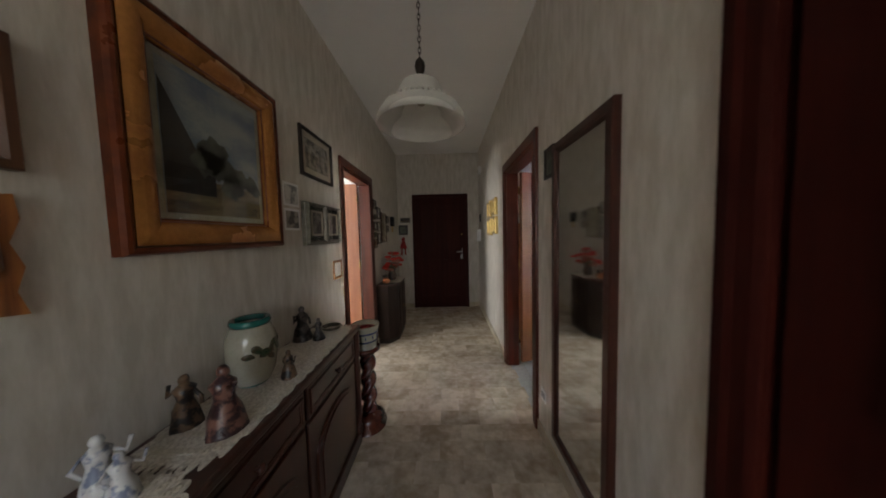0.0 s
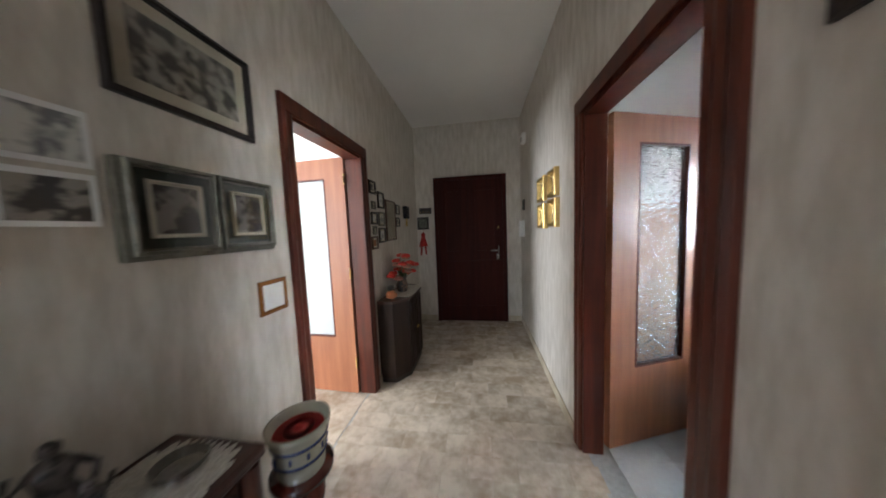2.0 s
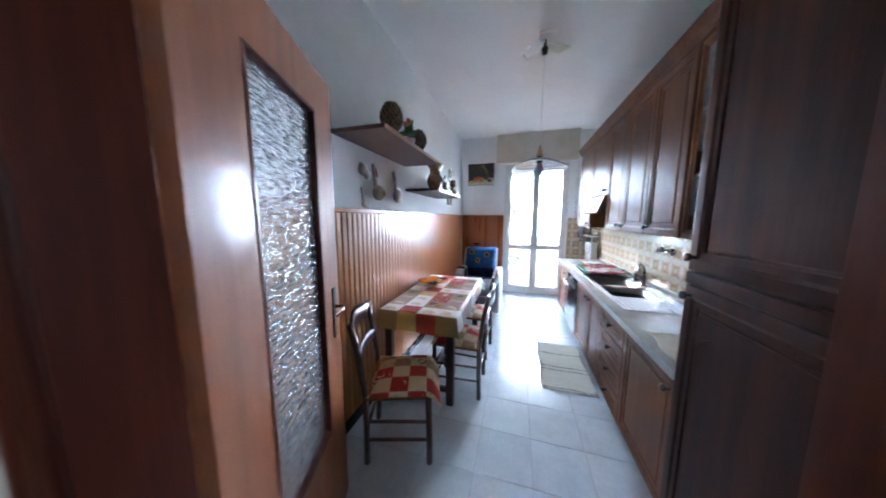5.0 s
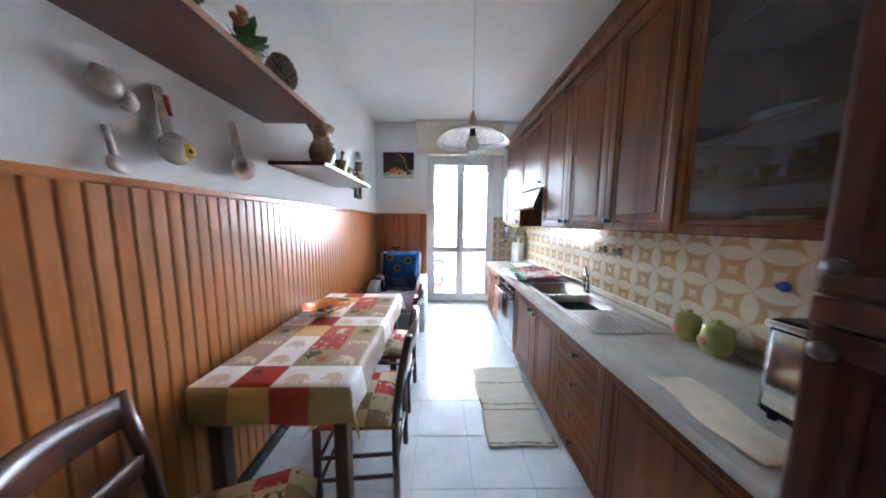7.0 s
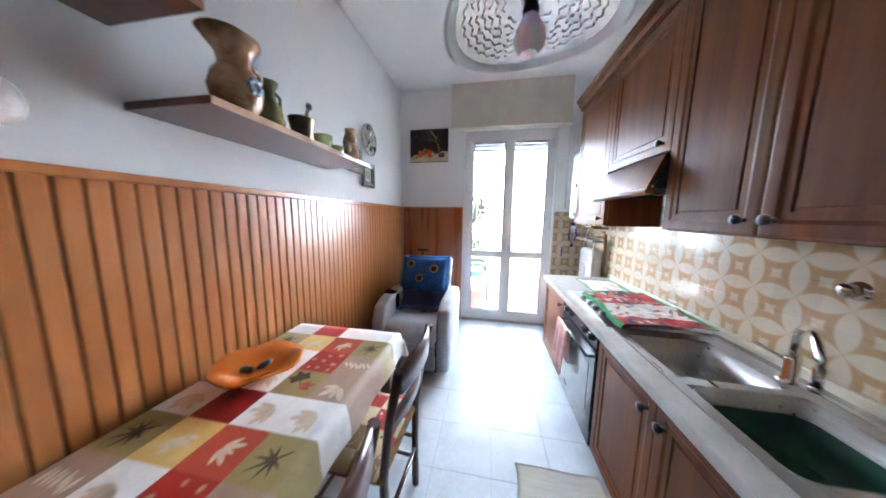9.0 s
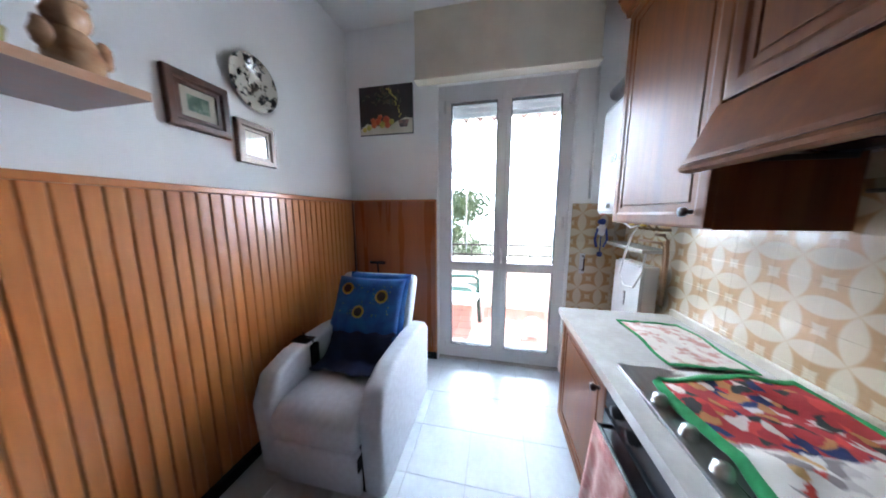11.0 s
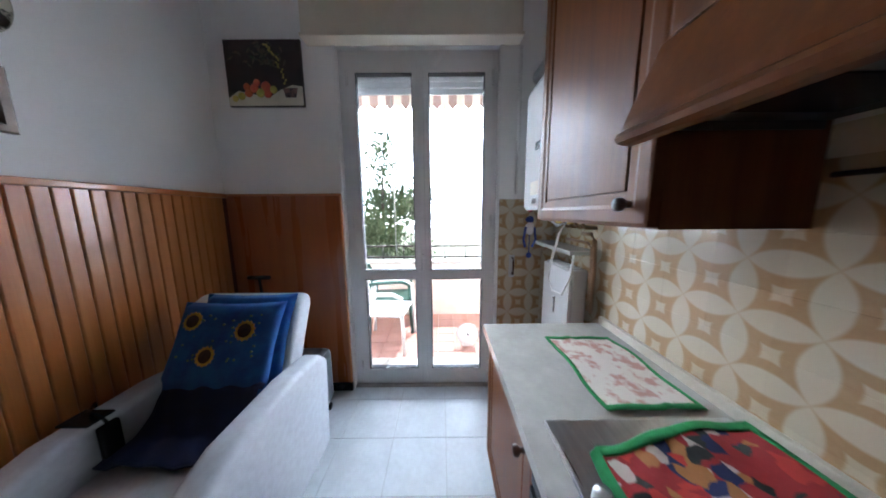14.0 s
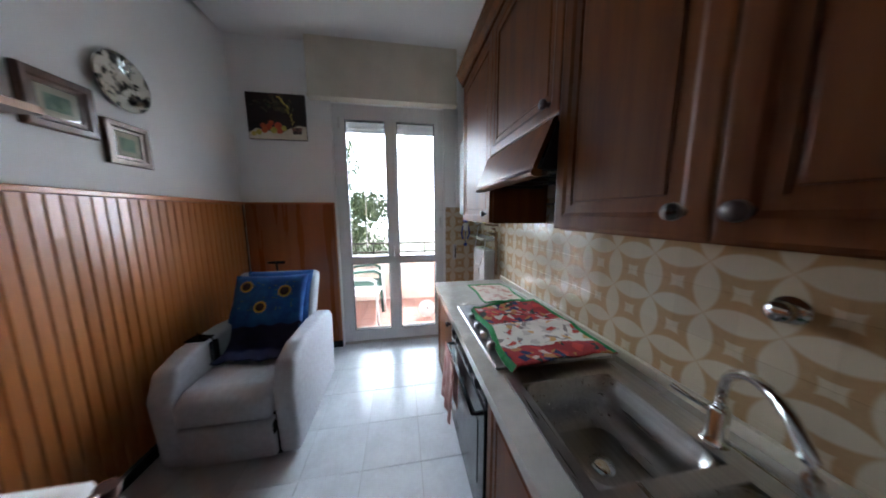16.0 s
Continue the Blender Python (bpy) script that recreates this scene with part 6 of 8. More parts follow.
for a, b, c, e in ((TX0 + 0.09, TX1 - 0.09, TY0 + 0.045, TY0 + 0.07), (TX0 + 0.09, TX1 - 0.09, TY1 - 0.07, TY1 - 0.045), (TX0 + 0.045, TX0 + 0.07, TY0 + 0.09, TY1 - 0.09), (TX1 - 0.07, TX1 - 0.045, TY0 + 0.09, TY1 - 0.09)):
    part("apron", boxm(a, b, c, e, TZ - 0.12, TZ - 0.03), M_tablew, _t)
part("stretcher", boxm(TX0 + 0.045, TX0 + 0.075, TY0 + 0.09, TY1 - 0.09, 0.10, 0.14, 0.004), M_tablew, _t)
part("stretcher", boxm(TX1 - 0.075, TX1 - 0.045, TY0 + 0.09, TY1 - 0.09, 0.10, 0.14, 0.004), M_tablew, _t)

# oilcloth with hanging edges
bm = bmesh.new()
NX, NY = 60, 32
DX, DY = 0.15, 0.13


def cloth_pt(s, t):
    """Point of the cloth at table coordinates that may run over the edge."""
    over_x = max(TX0 - s, s - TX1, 0)
    over_y = max(TY0 - t, t - TY1, 0)
    x = min(max(s, TX0), TX1)
    y = min(max(t, TY0), TY1)
    drop = math.hypot(over_x, over_y) if over_x and over_y else over_x + over_y
    sx = -1 if s < TX0 else 1
    sy = -1 if t < TY0 else 1
    flare = 0.10 * drop + 0.006 * math.sin(9 * (s + t) * 2.2) * (drop > 0)
    if over_x:
        x += sx * (0.003 + flare + (0.02 * over_y / DY if over_y else 0))
    if over_y:
        y += sy * (0.003 + flare + (0.02 * over_x / DX if over_x else 0))
    return (x, y, TZ + 0.003 - drop)


def span(a, b, d, n, far):
    lo = [a - d + d * k / 4 for k in range(4)]
    mid = [a + (b - a) * k / n for k in range(n + 1)]
    hi = [b + d * k / 4 for k in range(1, 5)] if far else []
    return lo + mid + hi


us, vs_ = span(TX0, TX1, DX, 40, True), span(TY0, TY1, DY, 20, False)
grid = [[bm.verts.new(cloth_pt(u, v)) for u in us] for v in vs_]
for j in range(len(vs_) - 1):
    for i in range(len(us) - 1):
        bm.faces.new((grid[j][i], grid[j][i + 1], grid[j + 1][i + 1], grid[j + 1][i])).smooth = True
_tc = solid("tablecloth", bm, M_tcloth, "patchwork-printed autumn oilcloth on the dining table", "tablecloth")
M_prdark = surf("dark_leaf_print", srgb(58, 48, 34), srgb(78, 62, 42), rough=0.45, scale=40)
M_prpale = surf("pale_leaf_print", srgb(222, 208, 184), srgb(204, 186, 158), rough=0.45, scale=40)
M_prtan = surf("tan_leaf_print", srgb(204, 172, 136), srgb(190, 152, 112), rough=0.45, scale=40)


def flat(name, outline, x, y, turn, size, material):
    """A printed shape lying on the cloth, sunk into it but for a hair."""
    c, s = math.cos(turn), math.sin(turn)
    pts = [(x + size * (a * c - b * s), y + size * (a * s + b * c)) for a, b in outline]
    pts = [(min(max(a, TX0), TX1 + 0.0), min(max(b, TY0), TY1)) for a, b in pts]
    part(name, prism(bmesh.new(), pts, TZ + 0.0022, TZ + 0.0036, "z"), material, _tc)


def leaf_outline(points, notch):
    out = []
    for k in range(points):
        a = math.pi * (-0.62 + 1.24 * k / (points - 1))
        r = 1.0 - 0.4 * abs(k - (points - 1) / 2) / (points / 2)
        out.append((r * math.cos(a), r * math.sin(a)))
        if k < points - 1:
            b = a + math.pi * 0.62 / (points - 1)
            out.append((notch * math.cos(b), notch * math.sin(b)))
    return out + [(-0.12, 0.05), (-0.7, 0.03), (-0.7, -0.03), (-0.12, -0.05)][::1]


def almond(w):
    return [(math.cos(t), w * math.sin(t) * abs(math.sin(t)) ** 0.4) for t in [k * math.pi / 8 for k in range(16)]]


M_prghost = surf("ghost_leaf_print", srgb(232, 214, 190), srgb(220, 196, 166), rough=0.45, scale=40)
M_prrust = surf("rust_leaf_print", srgb(150, 62, 38), srgb(176, 92, 60), rough=0.45, scale=40)
rnd = random.Random(21)


def spray(x, y, turn, count, size, slim, material, spread=1.1):
    """Leaves that fan out from one foot."""
    for q in range(count):
        a = turn + spread * (q / max(1, count - 1) - 0.5) * 2
        k = size * (1.0 if q % 2 else 0.8)
        flat("printed_leaf", almond(slim), x + 0.75 * k * math.cos(a) - 0.35 * size * math.cos(turn), y + 0.75 * k * math.sin(a) - 0.35 * size * math.sin(turn), a, k * 0.62, material)


for i in range(9):
    for j in range(4):
        x, y = TX0 + (i + 0.5) * CELLX, TY0 + (j + 0.5) * CELLY
        if x > TX1 - 0.06:
            continue
        kind = (i % 4, j)
        turn = rnd.uniform(2.2, 3.6)
        if kind in ((3, 0), (3, 3)):
            flat("printed_star_leaf", leaf_outline(7, 0.24), x, y, 2.4 + rnd.uniform(-0.5, 0.5), 0.07, M_prdark)
        elif kind == (1, 1):
            flat("printed_dark_leaf", leaf_outline(5, 0.55), x + 0.02, y + 0.02, 0.6 + rnd.uniform(-0.3, 0.3), 0.06, M_prdark)
            spray(x - 0.02, y - 0.02, turn + 2.0, 3, 0.05, 0.36, M_prrust, 0.5)
        elif kind == (2, 1):
            for q in range(8):
                flat("printed_blossom", leaf_outline(6, 0.7), x + 0.05 * (q % 3 - 1) + rnd.uniform(-0.012, 0.012), y + 0.05 * (q // 3 - 1) + rnd.uniform(-0.012, 0.012), rnd.uniform(0, 3), rnd.uniform(0.012, 0.02), M_prtan)
        elif kind == (0, 2):
            flat("printed_dark_leaf", leaf_outline(5, 0.3), x + 0.035, y + 0.04, turn, 0.04, M_prdark)
        elif kind in ((2, 0), (2, 3)):
            for q in range(7):
                flat("printed_sprig", almond(0.3), x + rnd.uniform(-0.008, 0.008), y - 0.05 + 0.017 * q, 0.35 + rnd.uniform(-0.3, 0.3), 0.022, M_prpale)
        elif kind in ((1, 0), (1, 3)):
            spray(x - 0.01, y, turn, 4, 0.062, 0.34, M_prpale, 0.9)
        elif kind in ((3, 1), (3, 2)):
            spray(x, y, turn + 1.0, 5, 0.05, 0.28, M_prpale, 1.0)
        else:
            spray(x, y, turn, 5, 0.066, 0.3, M_prghost, 0.8)

# orange bowl
M_orgl = surf("orange_glass", srgb(232, 132, 40), srgb(222, 112, 28), rough=0.15, scale=6, bump=0.02, coat=0.6)
M_orgl.node_tree.nodes["Principled BSDF"].inputs["Transmission Weight"].default_value = 0.25
bm = bmesh.new()
prof = [(0.0, 0.004), (0.05, 0.004), (0.10, 0.025), (0.165, 0.05), (0.17, 0.052), (0.165, 0.056), (0.10, 0.032), (0.05, 0.012), (0.0, 0.010)]
lathe(bm, prof, (4.03, 5.58, TZ + 0.003), 40)
for v in bm.verts:
    d = Vector((v.co.x - 4.03, v.co.y - 5.58))
    v.co.z += 0.14 * max(0, d.length - 0.09) * math.sin(math.atan2(d.y, d.x) * 5) * 0.7
solid("glass_bowl", bm, M_orgl, "orange glass fruit bowl with a wavy rim", "bowl")
bm = bmesh.new()
blob(bm, (4.05, 5.57, TZ + 0.03), (0.035, 0.02, 0.012), 2, 0.3, 2)
blob(bm, (4.00, 5.61, TZ + 0.03), (0.02, 0.03, 0.012), 2, 0.3, 5)
solid("bowl_contents", bm, M_figc, "small grey things lying in the bowl", "trinkets")

# chairs
M_rush = surf("rush_seat", srgb(150, 112, 66), srgb(112, 80, 44), rough=0.9, scale=30, stretch=(1, 6, 1), bump=0.5)
M_chair = wood("dark_chair_wood", srgb(56, 28, 20), srgb(82, 44, 30), rough=0.3, coat=0.4)


def kitchen_chair(m, label):
    """A rustic chair facing +y: turned posts, curved ladder-back with a cut-out, rush seat and pad."""
    c = thing("kitchen_chair", label, "chair", "chairs round the table", at=m)
    for sx in (-1, 1):
        bm = bmesh.new()
        tube(bm, [(sx * 0.175, -0.19, 0), (sx * 0.18, -0.185, 0.25), (sx * 0.185, -0.185, 0.45), (sx * 0.19, -0.215, 0.7), (sx * 0.195, -0.255, 0.90)], 0.018, 10)
        part("back_post", bm, M_chair, c)
        bm = bmesh.new()
        tube(bm, [(sx * 0.195, 0.19, 0), (sx * 0.2, 0.19, 0.2), (sx * 0.2, 0.185, 0.45)], 0.019, 10)
        part("leg", bm, M_chair, c)
        for z in (0.16, 0.28):
            bm = bmesh.new()
            tube(bm, [(sx * 0.178, -0.185, z), (sx * 0.198, 0.188, z)], 0.010, 8)
            part("side_stretcher", bm, M_chair, c)
    for z in (0.14, 0.26):
        bm = bmesh.new()
        tube(bm, [(-0.195, 0.188, z), (0.195, 0.188, z)], 0.010, 8)
        part("front_stretcher", bm, M_chair, c)
    bm = bmesh.new()
    tube(bm, [(-0.178, -0.186, 0.22), (0.178, -0.186, 0.22)], 0.010, 8)
    part("back_stretcher", bm, M_chair, c)
    for z0, z1, bow, hole in ((0.80, 0.90, 0.03, True), (0.64, 0.70, 0.025, False)):
        bm = bmesh.new()
        n = 12
        front, back = [], []
        for i in range(n + 1):
            u = -1 + 2 * i / n
            x = 0.178 * u
            yb = (-0.25 if z0 > 0.7 else -0.212) - bow * (1 - u * u)
            arch = 0.025 * (1 - u * u) if hole else 0.012 * (1 - u * u)
            front.append((bm.verts.new((x, yb + 0.008, z0 + arch * 0.4)), bm.verts.new((x, yb + 0.008, z1 + arch))))
            back.append((bm.verts.new((x, yb - 0.008, z0 + arch * 0.4)), bm.verts.new((x, yb - 0.008, z1 + arch))))
        for i in range(n):
            a, b, d, e = front[i], front[i + 1], back[i], back[i + 1]
            for q in ((a[0], b[0], b[1], a[1]), (d[0], d[1], e[1], e[0]), (a[1], b[1], e[1], d[1]), (a[0], d[0], e[0], b[0])):
                bm.faces.new(q).smooth = True
        bmesh.ops.recalc_face_normals(bm, faces=bm.faces)
        r = part("back_slat", bm, M_chair, c)
        if hole:
            bm = bmesh.new()
            lathe(bm, [(0.012, 0), (0.016, 0.002), (0.012, 0.004)], n=16, m=pose(0, -0.272, 0.865, 90))
            part("cut_out_rim", bm, M_black, r)
    part("seat", boxm(-0.21, 0.21, -0.19, 0.205, 0.43, 0.462, 0.012), M_rush, c)
    bm = bmesh.new()
    vs = [[bm.verts.new((-0.22 + 0.44 * i / 10, -0.17 + 0.43 * j / 10, 0.464 - 0.05 * max(0, j - 8.5) ** 1.3 + 0.036 * (1 - abs(i / 5 - 1) ** 3) * (1 - abs(j / 5 - 1) ** 3))) for i in range(11)] for j in range(11)]
    low = [[bm.verts.new((-0.22 + 0.44 * i / 10, -0.17 + 0.43 * j / 10, 0.4625 - 0.05 * max(0, j - 8.5) ** 1.3)) for i in range(11)] for j in range(11)]
    for j in range(10):
        for i in range(10):
            bm.faces.new((vs[j][i], vs[j][i + 1], vs[j + 1][i + 1], vs[j + 1][i])).smooth = True
            bm.faces.new((low[j][i], low[j + 1][i], low[j + 1][i + 1], low[j][i + 1]))
    for i in range(10):
        bm.faces.new((vs[0][i], low[0][i], low[0][i + 1], vs[0][i + 1]))
        bm.faces.new((vs[10][i], vs[10][i + 1], low[10][i + 1], low[10][i]))
        bm.faces.new((vs[i][0], vs[i + 1][0], low[i + 1][0], low[i][0]))
        bm.faces.new((vs[i][10], low[i][10], low[i + 1][10], vs[i + 1][10]))
    part("seat_pad", bm, M_seatpad, c, "patchwork-printed seat cushion")
    return c


kitchen_chair(pose(2.85, 5.41, 0, 0, 0, 200), "dark wooden chair with printed cushion against the panelling")
_c2 = kitchen_chair(pose(3.53, 5.15, 0, 0, 0, 1), "dark wooden chair with printed cushion tucked under the table")
copy_thing(_c2, pose(4.15, 5.16, 0, 0, 0, -2))

# ---- shelves ----
M_shelfw = wood("shelf_wood", srgb(80, 42, 28), srgb(104, 58, 38), rough=0.35, grain="x", coat=0.3)
M_shelfp = surf("shelf_edge", srgb(190, 150, 120), srgb(170, 130, 100), rough=0.4, scale=10)
for x0, x1, y0, z in ((2.80, 3.85, 5.455, 2.015), (3.86, 4.90, 5.475, 1.77)):
    s = thing("wall_shelf", "dark wooden wall shelf with a pale front edge", "shelf", "two wall shelves")
    part("board", boxm(x0, x1, y0 + 0.003, KY1 - 0.001, z, z + 0.025), M_shelfw, s)
    part("edge_strip", boxm(x0, x1, y0, y0 + 0.003, z, z + 0.025), M_shelfp, s)

S1, S2 = 2.04, 1.795
M_scale = surf("pine_cone_brown", srgb(86, 66, 36), srgb(120, 96, 54), rough=0.4, scale=20, coat=0.4)


def scaled_egg(x, y, z, h, r, label):
    """A glazed ornament shaped like an artichoke: rows of overlapping scales on a foot."""
    e = thing("artichoke_ornament", label, "ornament", "artichoke ornaments")
    bm = bmesh.new()
    lathe(bm, [(0, 0), (r * 0.5, 0), (r * 0.45, 0.015), (r * 0.25, 0.03), (r * 0.3, 0.045), (0, 0.045)], (x, y, z), 18)
    part("foot", bm, M_scale, e)
    bm = bmesh.new()
    lathe(bm, [(0, 0.04)] + [(r * 0.92 * math.sin(math.pi * (0.06 + 0.94 * k / 12)) ** 0.8, 0.04 + (h - 0.04) * k / 12) for k in range(12)] + [(0, h)], (x, y, z), 18)
    part("core", bm, M_scale, e)
    bm = bmesh.new()
    for k in range(1, 9):
        zz = 0.05 + (h - 0.06) * k / 9
        rr = r * 0.95 * math.sin(math.pi * (0.06 + 0.94 * (zz - 0.04) / (h - 0.04))) ** 0.8
        for i in range(12):
            a = 2 * math.pi * (i + 0.5 * (k % 2)) / 12
            blob(bm, (x + rr * math.cos(a), y + rr * math.sin(a), z + zz), (r * 0.17, r * 0.17, r * 0.2), 1)
    part("scaly_skin", bm, M_scale, e)


scaled_egg(3.08, 5.56, S1, 0.25, 0.075, "brown glazed artichoke ornament on the shelf")
scaled_egg(3.67, 5.60, S1 + 0.025, 0.24, 0.07, "smaller brown glazed artichoke ornament on the shelf")
M_pink2 = surf("pale_pot", srgb(196, 170, 164), srgb(180, 150, 146), rough=0.4)
_p = thing("potted_plant", "small leafy plant with orange flowers in a pale pot", "plant")
bm = bmesh.new()
lathe(bm, [(0, 0), (0.04, 0), (0.055, 0.085), (0.058, 0.09), (0.05, 0.09), (0.0, 0.08)], (3.40, 5.58, S1), 20)
part("pot", bm, M_pink2, _p)
M_leafg = surf("green_leaf", srgb(62, 96, 46), srgb(92, 124, 60), rough=0.5, scale=20)
rnd = random.Random(3)
for i in range(34):
    a, el = rnd.uniform(0, 6.28), rnd.uniform(-10, 70)
    L = rnd.uniform(0.06, 0.12)
    bm = bmesh.new()
    prism(bm, [(0, 0), (L * 0.3, L * 0.22), (L * 0.7, L * 0.2), (L, 0), (L * 0.7, -L * 0.2), (L * 0.3, -L * 0.22)], 0, 0.001, "z")
    bm.transform(Matrix.Translation((3.40, 5.58, S1 + 0.10 + 0.05 * rnd.random())) @ Matrix.Rotation(a, 4, "Z") @ Matrix.Rotation(radians(-el), 4, "Y"))
    part("leaf", bm, M_leafg, _p)
for i in range(6):
    bm = bmesh.new()
    blob(bm, (3.38 + rnd.uniform(-0.06, 0.06), 5.56 + rnd.uniform(-0.05, 0.04), S1 + 0.19 + rnd.uniform(0, 0.04)), (0.022, 0.022, 0.016), 1, 0.5, i)
    part("flower", bm, M_orange, _p)

M_jug = surf("painted_jug", srgb(138, 96, 66), srgb(190, 152, 116), rough=0.25, scale=16, fine=40, coat=0.4)
M_jugblue = surf("jug_blue", srgb(70, 96, 120), srgb(160, 176, 180), rough=0.25, scale=26)
_j = thing("ceramic_jug", "brown ceramic jug with blue painted flower", "jug")
bm = bmesh.new()
lathe(bm, [(0, 0), (0.05, 0), (0.075, 0.04), (0.085, 0.09), (0.07, 0.14), (0.05, 0.17), (0.055, 0.21), (0.085, 0.26), (0.08, 0.26), (0.046, 0.2), (0.0, 0.17)], (4.02, 5.56, S2), 28)
for v in bm.verts:
    if v.co.z > S2 + 0.22 and v.co.x < 4.0:
        v.co.x -= 0.02
part("body", bm, M_jug, _j)
bm = bmesh.new()
for k in range(6):
    a = k * math.pi / 3
    blob(bm, (4.02 + 0.02 * math.cos(a), 5.56 - 0.083, S2 + 0.095 + 0.02 * math.sin(a)), (0.016, 0.004, 0.014), 1)
part("painted_flower", bm, M_jugblue, _j)
bm = bmesh.new()
tube(bm, [(4.07, 5.56, S2 + 0.21), (4.13, 5.56, S2 + 0.19), (4.13, 5.56, S2 + 0.12), (4.09, 5.56, S2 + 0.08)], 0.010, 8)
part("handle", bm, M_jug, _j)
M_olive = surf("olive_glaze", srgb(92, 96, 56), srgb(130, 128, 84), rough=0.25, scale=18, coat=0.3)
_j = thing("ceramic_jug", "tall green and brown ceramic bottle jug", "jug")
bm = bmesh.new()
lathe(bm, [(0, 0), (0.045, 0), (0.06, 0.05), (0.05, 0.1), (0.03, 0.14), (0.028, 0.18), (0.042, 0.21), (0.036, 0.21), (0, 0.15)], (4.20, 5.60, S2), 24)
part("body", bm, M_olive, _j)
bm = bmesh.new()
tube(bm, [(4.22, 5.60, S2 + 0.19), (4.265, 5.60, S2 + 0.17), (4.262, 5.60, S2 + 0.09), (4.25, 5.60, S2 + 0.07)], 0.007, 8)
part("handle", bm, M_olive, _j)
M_bronze = surf("aged_bronze", (0.12, 0.095, 0.05), (0.18, 0.14, 0.08), rough=0.35, metal=0.7, scale=20)
_m = thing("mortar", "small bronze mortar with its pestle", "mortar")
bm = bmesh.new()
lathe(bm, [(0, 0), (0.04, 0), (0.042, 0.01), (0.05, 0.06), (0.06, 0.11), (0.062, 0.115), (0.052, 0.115), (0.04, 0.03), (0, 0.02)], (4.36, 5.57, S2), 24)
part("cup", bm, M_bronze, _m)
bm = bmesh.new()
tube(bm, [(4.35, 5.57, S2 + 0.03), (4.41, 5.57, S2 + 0.18)], 0.009, 8)
blob(bm, (4.418, 5.57, S2 + 0.195), (0.016, 0.016, 0.02), 2)
part("pestle", bm, M_bronze, _m)
M_lime = surf("green_glaze", srgb(176, 178, 110), srgb(150, 152, 84), rough=0.2, scale=14, coat=0.4)
for x, h in ((4.54, 0.09), (4.66, 0.06)):
    bm = bmesh.new()
    lathe(bm, [(0, 0), (0.035, 0), (0.045, h * 0.5), (0.05, h), (0.044, h), (0.036, h * 0.4), (0, 0.01)], (x, 5.58, S2), 22)
    solid("green_cup", bm, M_lime, "green glazed cup on the shelf", "cup", "green cups")
bm = bmesh.new()
lathe(bm, [(0, 0), (0.05, 0), (0.055, 0.05), (0.04, 0.10), (0.03, 0.115)], (4.80, 5.56, S2), 16)
blob(bm, (4.80, 5.56, S2 + 0.15), (0.045, 0.042, 0.045), 2, 0.15, 1)
blob(bm, (4.80, 5.56, S2 + 0.195), (0.04, 0.04, 0.02), 2, 0.3, 4)
blob(bm, (4.75, 5.55, S2 + 0.08), (0.02, 0.02, 0.04), 2, 0.2, 2)
blob(bm, (4.85, 5.55, S2 + 0.08), (0.02, 0.02, 0.04), 2, 0.2, 3)
solid("figurine", bm, M_jug, "small brown ceramic cook figurine on the shelf", "figurine")

# ladles and small ceramics on the wall
M_ladle = surf("glazed_ladle", srgb(220, 210, 200), srgb(186, 170, 162), rough=0.2, scale=20, coat=0.4)
M_yel = surf("yellow_glaze", srgb(214, 180, 60), srgb(196, 150, 40), rough=0.2, scale=20)
for x, z, decor in ((3.26, 1.80, True), (3.60, 1.80, False)):
    l = thing("ceramic_ladle", "white glazed ceramic ladle hanging on the wall", "ladle", "ceramic ladles")
    bm = bmesh.new()
    blob(bm, (x + 0.0, KY1 - 0.046, z - 0.105), (0.056, 0.044, 0.06), 3, 0.05)
    part("bowl", bm, M_ladle, l)
    bm = bmesh.new()
    tube(bm, [(x, KY1 - 0.03, z - 0.09), (x - 0.005, KY1 - 0.022, z), (x - 0.01, KY1 - 0.014, z + 0.09), (x - 0.012, KY1 - 0.010, z + 0.12)], 0.019, 12, 0.6)
    h = part("handle", bm, M_ladle, l)
    if decor:
        bm = bmesh.new()
        blob(bm, (x + 0.012, KY1 - 0.084, z - 0.108), (0.03, 0.008, 0.028), 2)
        part("painted_flower", bm, M_yel, l)
        bm = bmesh.new()
        tube(bm, [(x + 0.002, KY1 - 0.035, z + 0.02), (x - 0.004, KY1 - 0.028, z + 0.09)], 0.009, 8)
        part("painted_stripe", bm, M_red, h)
        bm = bmesh.new()
        blob(bm, (x + 0.013, KY1 - 0.092, z - 0.108), (0.010, 0.003, 0.010), 2)
        part("painted_seed", bm, M_iron, l)
_l = thing("ceramic_ladle", "small white ceramic spoon hanging on the wall", "spoon", "ceramic ladles")
bm = bmesh.new()
lathe(bm, [(0, -0.02), (0.022, -0.016), (0.034, 0.0), (0, -0.008)], n=18, m=pose(3.085, KY1 - 0.035, 1.60, 70))
part("bowl", bm, M_ladle, _l)
bm = bmesh.new()
tube(bm, [(3.085, KY1 - 0.02, 1.625), (3.08, KY1 - 0.01, 1.72)], 0.008, 8)
part("handle", bm, M_ladle, _l)
bm = bmesh.new()
blob(bm, (3.085, KY1 - 0.025, 1.85), (0.045, 0.024, 0.045), 2, 0.3, 2)
blob(bm, (3.14, KY1 - 0.02, 1.825), (0.03, 0.018, 0.04), 2, 0.3, 6)
solid("wall_ornament", bm, M_ladle, "white ceramic mushroom ornament on the wall", "ornament")

